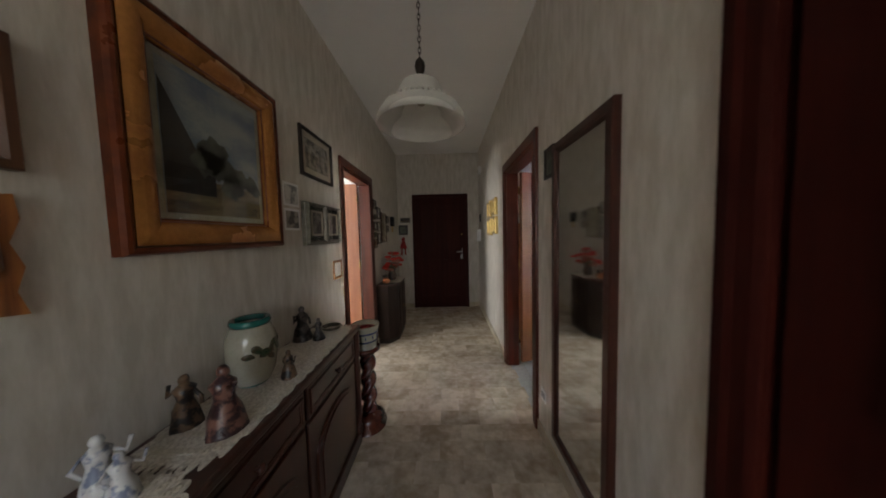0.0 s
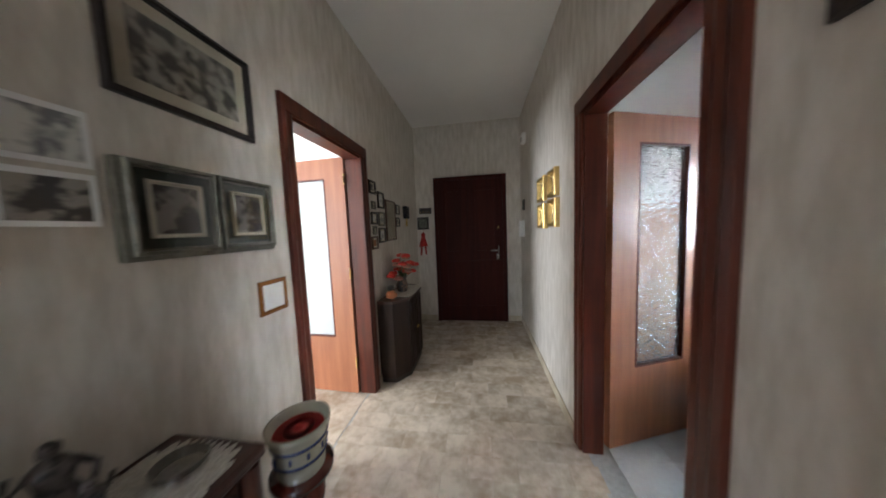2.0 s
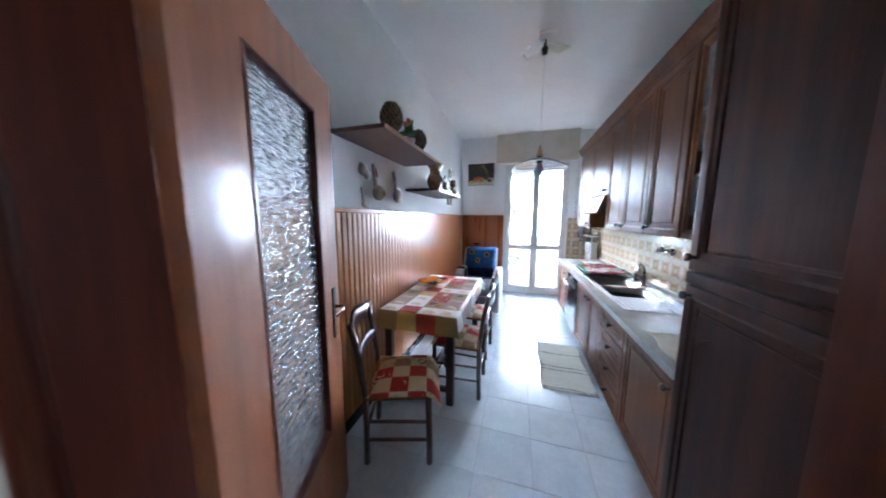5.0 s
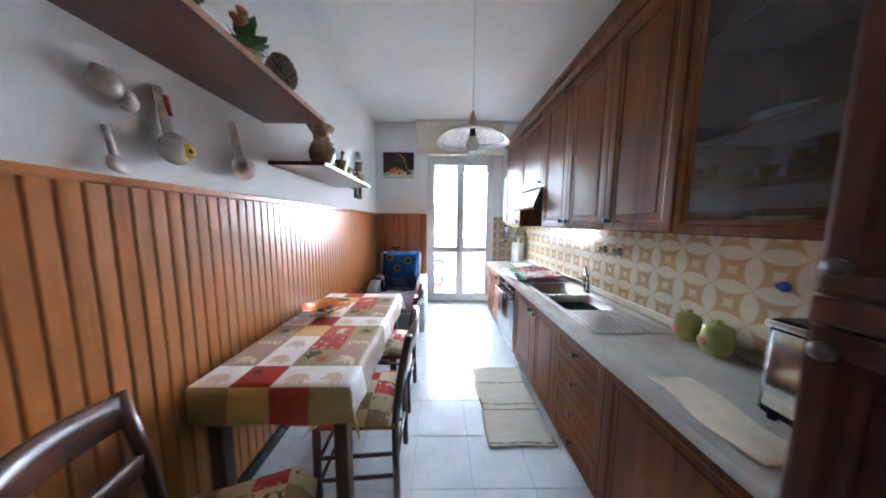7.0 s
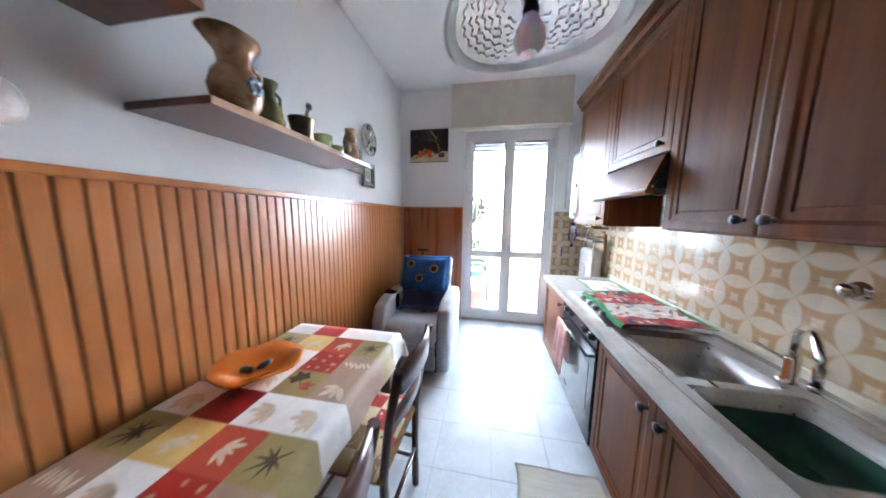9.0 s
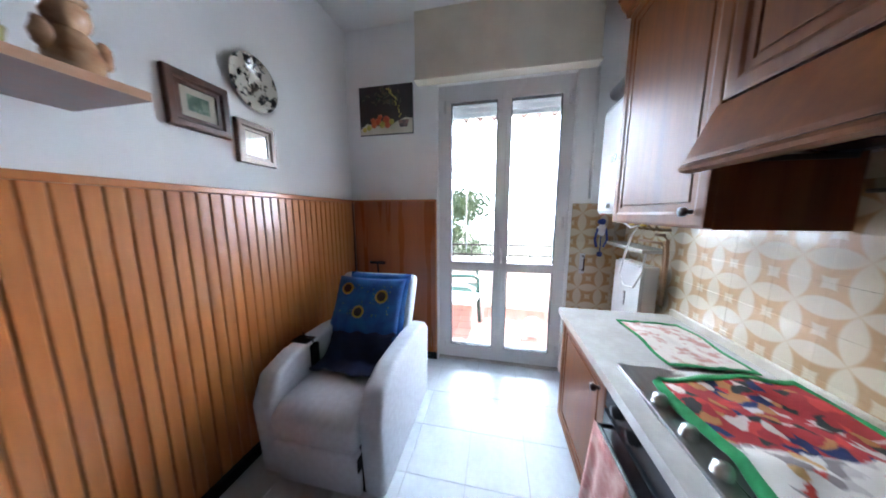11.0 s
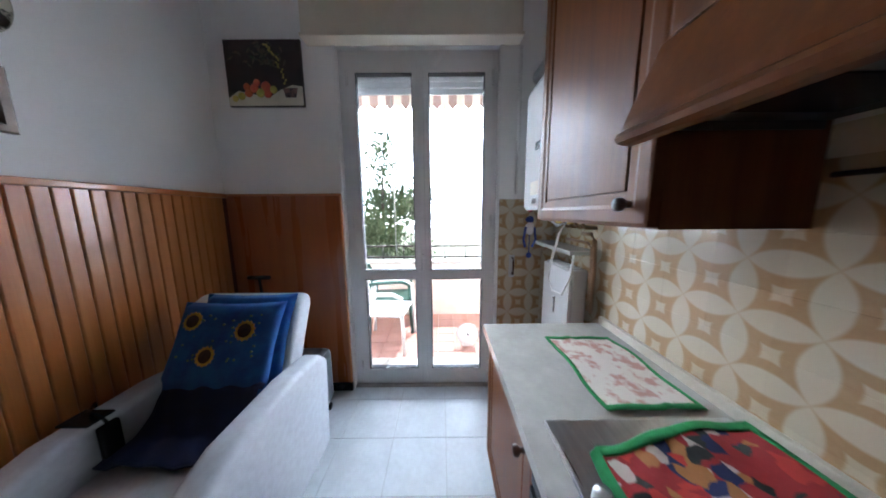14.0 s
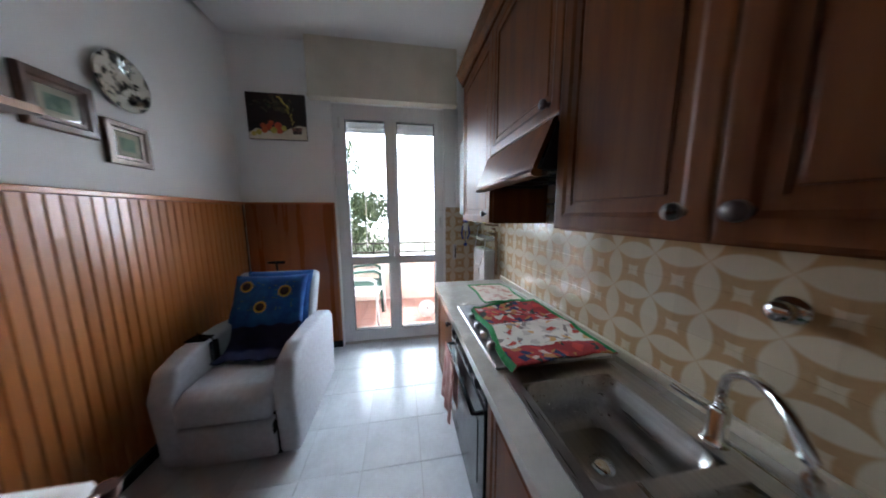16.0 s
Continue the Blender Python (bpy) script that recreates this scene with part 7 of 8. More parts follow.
# framed pictures and plate
M_silverf = surf("pewter_frame", srgb(104, 86, 72), srgb(78, 62, 52), rough=0.3, scale=10, metal=0.3)
M_greenp = surf("green_print", srgb(96, 124, 104), srgb(150, 168, 140), rough=0.8, scale=30, mix=(0.42, 0.58))
picture("framed_print", "small green print in a wide brown frame", WK, 5.145, 5.405, 1.815, 2.055, 0.055, 0.03, M_brownf, M_paper, M_greenp, 0.03)
picture("framed_print", "small print in a brown pewter-coloured frame", WK, 5.435, 5.67, 1.715, 1.945, 0.05, 0.028, M_silverf, M_paper, M_greenp, 0.03)
M_plate = surf("patterned_plate", srgb(190, 184, 168), srgb(40, 38, 36), rough=0.2, scale=22, fine=60, mix=(0.5, 0.56), coat=0.5)
bm = bmesh.new()
lathe(bm, [(0, 0.004), (0.09, 0.004), (0.105, 0.012), (0.145, 0.022), (0.15, 0.026), (0.143, 0.028), (0.10, 0.018), (0.088, 0.011), (0, 0.010)], n=48, m=pose(5.57, KY1 - 0.002, 2.165, 90))
solid("wall_plate", bm, M_plate, "round black and cream patterned wall plate", "plate")

# still life of fruit on canvas
M_cdark = surf("dark_oil", srgb(26, 18, 18), srgb(46, 28, 24), rough=0.5, scale=8)
_p = thing("fruit_painting", "unframed canvas painting of fruit on a white cloth", "painting")
FX = KX1 - 0.02
part("canvas", boxm(FX, KX1 - 0.001, 5.18, 5.69, 2.135, 2.55), M_cdark, _p)
bm = bmesh.new()
prism(bm, [(5.182, 2.14), (5.688, 2.14), (5.688, 2.19), (5.62, 2.235), (5.50, 2.21), (5.40, 2.20), (5.33, 2.24), (5.25, 2.27), (5.182, 2.26)], FX - 0.001, FX + 0.001, "x")
part("painted_cloth", bm, M_paper, _p)
M_apple = surf("painted_red", srgb(180, 60, 36), srgb(200, 100, 50), rough=0.5, scale=20)
M_pear = surf("painted_yellow", srgb(206, 180, 90), srgb(160, 150, 60), rough=0.5, scale=20)
for i, (y, z, r) in enumerate(((5.60, 2.20, 0.026), (5.55, 2.22, 0.028), (5.51, 2.25, 0.03), (5.47, 2.22, 0.03), (5.43, 2.26, 0.034), (5.42, 2.215, 0.028), (5.38, 2.24, 0.026), (5.56, 2.26, 0.024), (5.49, 2.285, 0.024), (5.645, 2.185, 0.022))):
    bm = bmesh.new()
    blob(bm, (FX - 0.002, y, z), (0.003, r, r), 2)
    part("painted_fruit", bm, M_apple if i % 3 else M_pear, _p)
rnd = random.Random(11)
bm = bmesh.new()
for i in range(46):
    y, z = 5.42 + rnd.gauss(0, 0.07), 2.44 + rnd.gauss(0, 0.045)
    y = min(max(y, 5.2), 5.66)
    z = min(max(z, 2.33), 2.53)
    a = rnd.uniform(0, 3.14)
    prism(bm, [(y + 0.022 * math.cos(a), z + 0.022 * math.sin(a)), (y - 0.007 * math.sin(a), z + 0.007 * math.cos(a)), (y - 0.022 * math.cos(a), z - 0.022 * math.sin(a)), (y + 0.007 * math.sin(a), z - 0.007 * math.cos(a))], FX - 0.0012 - 0.00003 * i, FX + 0.001, "x")
part("painted_leaves", bm, M_leafink, _p)
bm = bmesh.new()
for i in range(26):
    t = i / 25
    blob(bm, (FX - 0.002, 5.43 - 0.14 * t + rnd.uniform(-0.012, 0.012), 2.52 - 0.24 * t * t), (0.002, 0.008, 0.008), 1)
part("painted_blossom", bm, M_pear, _p)
bm = bmesh.new()
prism(bm, [(5.23, 2.19), (5.30, 2.19), (5.315, 2.25), (5.215, 2.25)], FX - 0.0025, FX + 0.001, "x")
part("painted_pot", bm, M_figa, _p)
for _o in _p.children:
    _o.data.transform(Matrix.Translation((0, 0.004, 0.014)))

# ---- kitchen pendant ----
M_lampg = surf("patterned_glass", (0.86, 0.87, 0.87), (0.78, 0.80, 0.80), rough=0.45, scale=26, bump=0.4, fine=60)
M_lampg.node_tree.nodes["Principled BSDF"].inputs["Transmission Weight"].default_value = 0.8
_l = thing("pendant_lamp", "clear patterned glass disc pendant with a bare bulb", "lamp")
KX, KY, KZ = 4.0, 4.53, 1.975
bm = bmesh.new()
up = [(0.03, 0.072), (0.07, 0.066), (0.13, 0.05), (0.19, 0.027), (0.235, 0.002), (0.245, -0.006)]
lathe(bm, up + [(0.242, -0.009)] + [(r, z - 0.005) for r, z in up[:-1][::-1]], (KX, KY, KZ), 48)


def shade_sag(r, a):
    return 0.018 * (r / 0.245) ** 2 * math.cos(2 * a + 0.6)


for v in bm.verts:
    v.co.z += shade_sag(math.hypot(v.co.x - KX, v.co.y - KY), math.atan2(v.co.y - KY, v.co.x - KX))
_sh = part("shade", bm, M_lampg, _l, "patterned clear glass disc shade")
M_satin = surf("satin_white_glass", (0.88, 0.89, 0.89), (0.85, 0.86, 0.86), rough=0.5, bump=0)
M_satin.node_tree.nodes["Principled BSDF"].inputs["Transmission Weight"].default_value = 0.55
bm = bmesh.new()
rnd = random.Random(31)
for ring in range(7):
    r0 = 0.075 + 0.019 * ring
    n = 8 + 3 * ring
    for k in range(n):
        a0 = 2 * math.pi * (k + rnd.uniform(-0.15, 0.15)) / n
        pts = []
        for q in range(5):
            a = a0 + (0.024 / r0) * (q - 2) * 0.36
            r = r0 + 0.005 * math.sin(q * 1.6 + ring)
            z = next(z0 + (z1 - z0) * (r - ra) / (rb - ra) for (ra, z0), (rb, z1) in zip(up, up[1:]) if ra <= r <= rb)
            pts.append((KX + r * math.cos(a), KY + r * math.sin(a), KZ + z - 0.006 + shade_sag(r, a)))
        tube(bm, pts, 0.0026, 5)
part("wavy_relief", bm, M_satin, _sh, "satin white wavy pattern")
bm = bmesh.new()
lathe(bm, [(0.212, 0.0085), (0.234, -0.0055), (0.246, -0.0115), (0.247, -0.008), (0.236, -0.003), (0.214, 0.0105)], (KX, KY, KZ), 48)
for v in bm.verts:
    v.co.z += shade_sag(math.hypot(v.co.x - KX, v.co.y - KY), math.atan2(v.co.y - KY, v.co.x - KX))
part("shade_rim", bm, M_satin, _sh, "satin white rim band")
M_cone = wood("light_wood", srgb(190, 150, 100), srgb(206, 168, 120), rough=0.4)
bm = bmesh.new()
lathe(bm, [(0.0, 0.19), (0.006, 0.19), (0.012, 0.17), (0.028, 0.11), (0.034, 0.088), (0, 0.088)], (KX, KY, KZ), 20)
part("cap", bm, M_cone, _l, "turned light wood cap")
bm = bmesh.new()
lathe(bm, [(0, 0.09), (0.02, 0.09), (0.02, 0.05), (0.024, 0.04), (0.021, 0.022), (0, 0.022)], (KX, KY, KZ), 18)
part("socket", bm, M_black, _l)
M_bulb = surf("opal_bulb", (0.90, 0.90, 0.88), (0.88, 0.88, 0.86), rough=0.3, bump=0)
M_bulb.node_tree.nodes["Principled BSDF"].inputs["Subsurface Weight"].default_value = 0.6
bm = bmesh.new()
lathe(bm, [(0, -0.082), (0.024, -0.076), (0.040, -0.056), (0.044, -0.036), (0.038, -0.012), (0.026, 0.012), (0.02, 0.024), (0, 0.024)], (KX, KY, KZ), 22)
part("bulb", bm, M_bulb, _l)
bm = bmesh.new()
tube(bm, [(KX, KY, KZ + 0.19), (KX, KY, KC - 0.03)], 0.003, 6)
part("cord", bm, M_white, _l)
bm = bmesh.new()
lathe(bm, [(0, -0.12), (0.02, -0.115), (0.03, -0.08), (0.026, -0.06), (0.012, -0.05), (0.012, 0), (0, 0)], (KX, KY, KC), 18)
part("ceiling_cup", bm, M_black, _l)
for k in range(3):
    a = 2 * math.pi * k / 3 + 0.4
    bm = bmesh.new()
    pts = [(KX + r * math.cos(a + da), KY + r * math.sin(a + da), KC - d) for r, da, d in ((0.02, 0, 0.02), (0.12, 0.15, 0.055), (0.21, 0.4, 0.06), (0.20, 0.9, 0.05), (0.12, 1.3, 0.03))]
    tube(bm, pts, 0.012, 10)
    part("scroll_arm", bm, M_bulb, _l)

# ---- recliner ----
_r = thing("recliner_armchair", "light grey fabric recliner armchair", "armchair")


def pad(profile, y0, y1, bev=0.03):
    bm = prism(bmesh.new(), profile, y0, y1, "y")
    bmesh.ops.bevel(bm, geom=list(bm.edges), offset=bev, segments=3, affect="EDGES", profile=0.5)
    for f in bm.faces:
        f.smooth = True
    return bm


armp = [(5.24, 0.03), (6.04, 0.03), (6.08, 0.56), (6.0, 0.63), (5.75, 0.66), (5.42, 0.65), (5.27, 0.60), (5.21, 0.46)]
part("arm", pad(armp, 4.935, 5.05, 0.028), M_sofa, _r)
part("arm", pad(armp, 5.53, 5.655, 0.028), M_sofa, _r)
part("seat_cushion", pad([(5.19, 0.30), (5.80, 0.30), (5.84, 0.44), (5.5, 0.485), (5.27, 0.475), (5.19, 0.43)], 5.053, 5.527, 0.03), M_sofa, _r)
part("foot_rest", pad([(5.215, 0.04), (5.26, 0.04), (5.26, 0.295), (5.195, 0.295)], 5.055, 5.525, 0.02), M_sofa, _r)
part("backrest", pad([(5.74, 0.42), (5.88, 0.36), (6.15, 0.89), (6.14, 0.95), (6.08, 0.965), (6.01, 0.94)], 5.035, 5.635, 0.035), M_sofa, _r)
part("base", boxm(5.28, 6.02, 5.055, 5.525, 0.0, 0.04), M_black, _r)
part("recline_lever", boxm(5.205, 5.245, 5.048, 5.056, 0.2, 0.27, 0.002), M_black, _r)


def soft_square(name, label, m, w, h, t, material, category="cushion"):
    """A plump square cushion lying in its own xy plane."""
    bm = bmesh.new()
    n = 16
    top, bot = [], []
    for j in range(n + 1):
        rt, rb = [], []
        for i in range(n + 1):
            u, v = -1 + 2 * i / n, -1 + 2 * j / n
            k = (1 - abs(u) ** 2.6) * (1 - abs(v) ** 2.6)
            pin = 1 - 0.05 * (1 - u * u) * abs(v) ** 4 - 0.05 * (1 - v * v) * abs(u) ** 4
            z = t / 2 * k ** 0.55 if k > 0 else 0
            wr = 0.006 * noise.noise(Vector((u * 2.5, v * 2.5, w * 9)))
            rt.append(bm.verts.new((u * w / 2 * pin, v * h / 2 * pin, z + wr)))
            rb.append(rt[-1] if i in (0, n) or j in (0, n) else bm.verts.new((u * w / 2 * pin, v * h / 2 * pin, -z + wr)))
        top.append(rt)
        bot.append(rb)
    for j in range(n):
        for i in range(n):
            bm.faces.new((top[j][i], top[j][i + 1], top[j + 1][i + 1], top[j + 1][i])).smooth = True
            try:
                bm.faces.new((bot[j][i], bot[j + 1][i], bot[j + 1][i + 1], bot[j][i + 1])).smooth = True
            except ValueError:
                pass
    c = thing(name, label, category, at=m)
    part("cover", bm, material, c)
    return c


M_navy = surf("navy_cloth", (0.005, 0.010, 0.045), (0.008, 0.016, 0.065), rough=0.95, scale=12, bump=0.4, fine=200)
M_sunp = surf("sunflower_print", srgb(196, 160, 62), srgb(176, 130, 40), rough=0.9, scale=30)
M_suns = surf("sunflower_seed", srgb(44, 32, 24), srgb(66, 46, 30), rough=0.9, scale=40)
BACK = math.degrees(math.atan2(0.56, 0.30))


def sunflower(c, x, y, r, z):
    bm = bmesh.new()
    pts = []
    for i in range(28):
        a = 2 * math.pi * i / 28
        k = r * (1.0 if i % 2 else 0.84)
        pts.append((x + k * math.cos(a), y + k * math.sin(a)))
    prism(bm, pts, z - 0.006, z, "z")
    f = part("printed_sunflower", bm, M_sunp, c, "yellow printed sunflower")
    bm = bmesh.new()
    lathe(bm, [(0, 0), (r * 0.66, 0), (r * 0.62, 0.001), (0, 0.001)], (x, y, z), 18)
    part("printed_seed_disc", bm, M_suns, f)


_c = soft_square("sunflower_cushion", "blue cushion printed with sunflowers, leaning behind", pose(5.965, 5.30, 0.755, 0, -62, 0) @ pose(0, 0, 0.045, 0, 0, 90), 0.50, 0.46, 0.09, M_blue)
_c = soft_square("sunflower_cushion", "blue cushion printed with large sunflowers", pose(5.875, 5.325, 0.735, 0, -60, 0) @ pose(0, 0, 0.05, 0, 0, 90), 0.53, 0.47, 0.11, M_blue)
for x, y, r in ((0.15, -0.13, 0.046), (-0.12, -0.085, 0.05), (0.03, 0.03, 0.046)):
    sunflower(_c, x, y, r, 0.058 - 0.2 * (x * x + y * y))
rnd = random.Random(5)
for i in range(34):
    x, y = rnd.uniform(-0.18, 0.18), rnd.uniform(-0.17, 0.06)
    bm = bmesh.new()
    prism(bm, [(x + 0.006, y), (x, y + 0.005), (x - 0.006, y), (x, y - 0.005)], 0.04, 0.0575 - 0.25 * (x * x + y * y), "z")
    part("printed_dot", bm, M_leafg, _c)


def throw_at(u, v):
    y = 5.068 + 0.44 * u
    d = 0.40 * v
    if d < 0.16:
        x, z = 5.745 - 0.525 * d, 0.655 - 0.525 * d
    else:
        k = d - 0.16
        x, z = 5.661 - 0.80 * k, 0.571 - 0.55 * min(k, 0.10) - 0.02 * k
    bulge = 0.035 * math.sin(math.pi * u) * math.sin(math.pi * min(d / 0.26, 1))
    fold = 0.010 * math.sin(u * 9 + v * 5) * math.sin(v * 4) + 0.006 * math.sin(u * 23 + v * 9)
    return (x - bulge, y + 0.008 * math.sin(v * 9), z + fold + 0.006 - 0.03 * (2 * abs(u - 0.45)) ** 2 * (v < 0.1))


_tw = cloth("navy_throw", "dark navy cloth draped on the recliner seat", "throw", M_navy, 22, 22, throw_at)
bm = bmesh.new()
tube(bm, [throw_at(k / 24, 1.0) for k in range(25)], 0.005, 6)
part("hem", bm, M_navy, _tw)
_c = thing("remote_control", "black recliner remote hanging over the arm", "remote")
part("handset", boxm(5.50, 5.56, 5.505, 5.527, 0.49, 0.64, 0.006), M_black, _c)
bm = bmesh.new()
tube(bm, [(5.53, 5.516, 0.64), (5.525, 5.53, 0.675), (5.54, 5.59, 0.678), (5.60, 5.655, 0.665), (5.62, 5.67, 0.5), (5.64, 5.675, 0.01)], 0.005, 8)
part("cable", bm, M_black, _c)
bm = bmesh.new()
part("strap", boxm(5.49, 5.57, 5.535, 5.65, 0.654, 0.663, 0.001), M_black, _c)
# folded walking frame / trolley behind the recliner
_w = thing("suitcase", "dark grey trolley case behind the armchair", "suitcase")
part("case", boxm(6.18, 6.42, 5.06, 5.45, 0.03, 0.45, 0.05), M_black, _w).data.materials[0] = surf("slate_plastic", (0.045, 0.055, 0.062), (0.06, 0.07, 0.08), rough=0.5, scale=10)
for y in (5.08, 5.36):
    bm = bmesh.new()
    lathe(bm, [(0, 0), (0.025, 0.0), (0.025, 0.02), (0, 0.02)], n=14, m=pose(6.32, y, 0.028, 90))
    part("wheel", bm, M_black, _w)
bm = bmesh.new()
tube(bm, [(6.30, 5.42, 0.45), (6.30, 5.46, 0.99), (6.30, 5.46, 1.0)], 0.009, 8)
tube(bm, [(6.30, 5.39, 1.0), (6.30, 5.53, 1.0)], 0.014, 8)
part("pull_handle", bm, M_black, _w)

# rug
M_rug = surf("woven_rug", srgb(228, 224, 212), srgb(212, 206, 192), rough=0.95, scale=5, stretch=(18, 1, 1), bump=0.5, fine=160)
M_rugline = surf("rug_stripe", srgb(168, 156, 138), srgb(124, 112, 96), rough=0.95, scale=30, bump=0.4)
_r = thing("kitchen_rug", "pale woven cotton rug with grey stripes", "rug")


def rug_z(x, y):
    return 0.006 + 0.004 * max(0, math.sin(x * 14 + y * 3)) + 0.003 * math.sin(y * 20 + x * 5)


bm = bmesh.new()
n, k = 60, 20
vs = [[bm.verts.new((3.66 + 0.87 * i / n, 3.985 + 0.445 * j / k + 0.01 * math.sin(i * 0.2), rug_z(3.66 + 0.87 * i / n, 4 + 0.4 * j / k))) for i in range(n + 1)] for j in range(k + 1)]
for j in range(k):
    for i in range(n):
        bm.faces.new((vs[j][i], vs[j][i + 1], vs[j + 1][i + 1], vs[j + 1][i])).smooth = True
bmesh.ops.solidify(bm, geom=bm.faces, thickness=0.005)
part("weave", bm, M_rug, _r)
for x in (3.70, 3.98, 4.04, 4.30):
    bm = bmesh.new()
    i0 = int((x - 3.66) / 0.87 * n)
    tube(bm, [(3.66 + 0.87 * i0 / n, 3.99 + 0.43 * j / k + 0.0, rug_z(3.66 + 0.87 * i0 / n, 4 + 0.4 * j / k) + 0.0005 - 0.004 * (math.sin(j * 1.7 + x * 9) > 0.55)) for j in range(k + 1)], 0.004, 6)
    part("stripe", bm, M_rugline, _r)

# jars and small appliance on the worktop
for x, y, r in ((3.425, 3.495, 0.054), (3.29, 3.50, 0.057)):
    j = thing("ceramic_jar", "pale green ceramic jar with a painted fruit", "jar", "green jars")
    bm = bmesh.new()
    lathe(bm, [(0, 0), (r * 0.75, 0), (r * 0.98, 0.03), (r, 0.06), (r * 0.95, 0.09), (r * 0.85, 0.105), (r * 0.85, 0.11), (0, 0.11)], (x, y, WT + 0.001), 28)
    part("body", bm, M_lime, j)
    bm = bmesh.new()
    lathe(bm, [(r * 0.9, 0.108), (r * 0.9, 0.116), (r * 0.6, 0.13), (0.012, 0.135), (0.014, 0.15), (0, 0.155)], (x, y, WT + 0.001), 24)
    part("lid", bm, M_lime, j)
    bm = bmesh.new()
    blob(bm, (x + 0.01, y + r * 0.99, WT + 0.055), (0.022, 0.006, 0.022), 2)
    part("painted_fruit", bm, M_orange, j)
_o = thing("table_oven", "black and chrome countertop oven", "oven")
part("case", boxm(2.72, 2.93, 3.46, 3.78, WT + 0.02, WT + 0.31, 0.012), M_black, _o)
part("glass_door", boxm(2.74, 2.91, 3.78, 3.792, WT + 0.05, WT + 0.28, 0.003), M_chrome, _o, "mirror-like glass door")
part("trim", boxm(2.72, 2.93, 3.78, 3.788, WT + 0.285, WT + 0.305, 0.002), M_chrome, _o)
part("side_grille", boxm(2.93, 2.934, 3.50, 3.76, WT + 0.08, WT + 0.10, 0.001), M_chrome, _o)
for x in (2.74, 2.91):
    for y in (3.49, 3.75):
        bm = bmesh.new()
        lathe(bm, [(0, 0), (0.012, 0), (0.012, 0.022), (0, 0.022)], (x, y, WT), 10)
        part("foot", bm, M_black, _o)


cloth("white_napkin", "white crumpled cloth under the countertop oven", "cloth", M_paper, 14, 12, lambda u, v: (2.76 + 0.34 * u, 3.815 + 0.16 * v + 0.015 * math.sin(u * 6), WT + 0.008 + 0.004 * math.sin(u * 9) * math.sin(v * 8)))
_o = thing("blue_hook", "small blue wall hook on the tiles", "hook")
bm = bmesh.new()
lathe(bm, [(0, 0), (0.022, 0), (0.018, 0.008), (0, 0.01)], n=16, m=pose(3.16, KY0 + 0.012, 1.18, -90))
part("base", bm, M_bluep, _o)
bm = bmesh.new()
tube(bm, [(3.16, KY0 + 0.02, 1.18), (3.16, KY0 + 0.04, 1.175), (3.16, KY0 + 0.045, 1.19)], 0.005, 8)
part("prong", bm, M_bluep, _o)

# ---- balcony and outside ----
tagged(part("balcony_slab", boxm(6.85, 8.3, 1.5, 7.2, -0.25, -0.062), M_pink), kind="structure")
_b = thing("balcony_parapet", "pink rendered balcony parapet", "parapet", kind="structure")
part("front_wall", boxm(8.16, 8.3, 1.5, 7.2, -0.06, 0.70), M_pink, _b)
part("coping", boxm(8.13, 8.33, 1.5, 7.2, 0.70, 0.74, 0.005), M_worktop, _b)
part("side_wall", boxm(6.86, 8.16, 7.05, 7.2, -0.06, 0.70), M_pink, _b)
part("side_wall", boxm(6.86, 8.16, 1.5, 1.65, -0.06, 0.70), M_pink, _b)
_r = thing("balcony_railing", "grey metal railing on the parapet", "railing")
for z in (0.79, 0.945):
    bm = bmesh.new()
    tube(bm, [(8.22, 1.5, z), (8.22, 7.2, z)], 0.014, 8)
    part("rail", bm, M_iron, _r)
for i in range(20):
    bm = bmesh.new()
    tube(bm, [(8.22, 1.55 + 0.295 * i, 0.74), (8.22, 1.55 + 0.295 * i, 0.945)], 0.008, 6)
    part("post", bm, M_iron, _r)
M_house = surf("house_render", srgb(226, 212, 196), srgb(210, 196, 178), rough=0.9, scale=2, bump=0.2)
tagged(part("wall_outside", boxm(6.85, 6.86, 5.0, 8.0, -0.3, 6.0), M_house), kind="structure")
tagged(part("wall_outside_south", boxm(6.85, 6.86, 0.0, 3.8, -0.3, 6.0), M_house), kind="structure")
# slab out of view, added over the balcony; it keeps direct sun off
tagged(part("balcony_above", boxm(6.85, 8.2, 1.5, 7.2, 3.12, 3.3), M_house), kind="structure")
# striped awning with a scalloped valance
M_stripeA = surf("awning_brown", srgb(164, 142, 138), srgb(150, 128, 124), rough=0.9, scale=20)
M_stripeB = surf("awning_white", srgb(226, 218, 208), srgb(214, 206, 196), rough=0.9, scale=20)
_a = thing("striped_awning", "rolled-out brown and white striped awning with valance", "awning")
for i in range(56):
    y0 = 1.6 + 0.098 * i
    bm = bmesh.new()
    pts = [(y0, 3.02), (y0 + 0.098, 3.02), (y0 + 0.098, 2.74)] + [(y0 + 0.098 * (1 - k / 6), 2.74 - 0.05 * math.sin(math.pi * k / 6)) for k in range(1, 6)] + [(y0, 2.74)]
    prism(bm, pts, 8.02, 8.024, "x")
    part("valance_strip", bm, M_stripeA if i % 2 else M_stripeB, _a)
    bm = bmesh.new()
    prism(bm, [(6.95, 3.085), (8.02, 3.02), (8.02, 3.024), (6.95, 3.089)], y0, y0 + 0.098, "y")
    part("awning_strip", bm, M_stripeA if i % 2 else M_stripeB, _a)
bm = bmesh.new()
tube(bm, [(8.02, 1.6, 3.03), (8.02, 7.09, 3.03)], 0.02, 10)
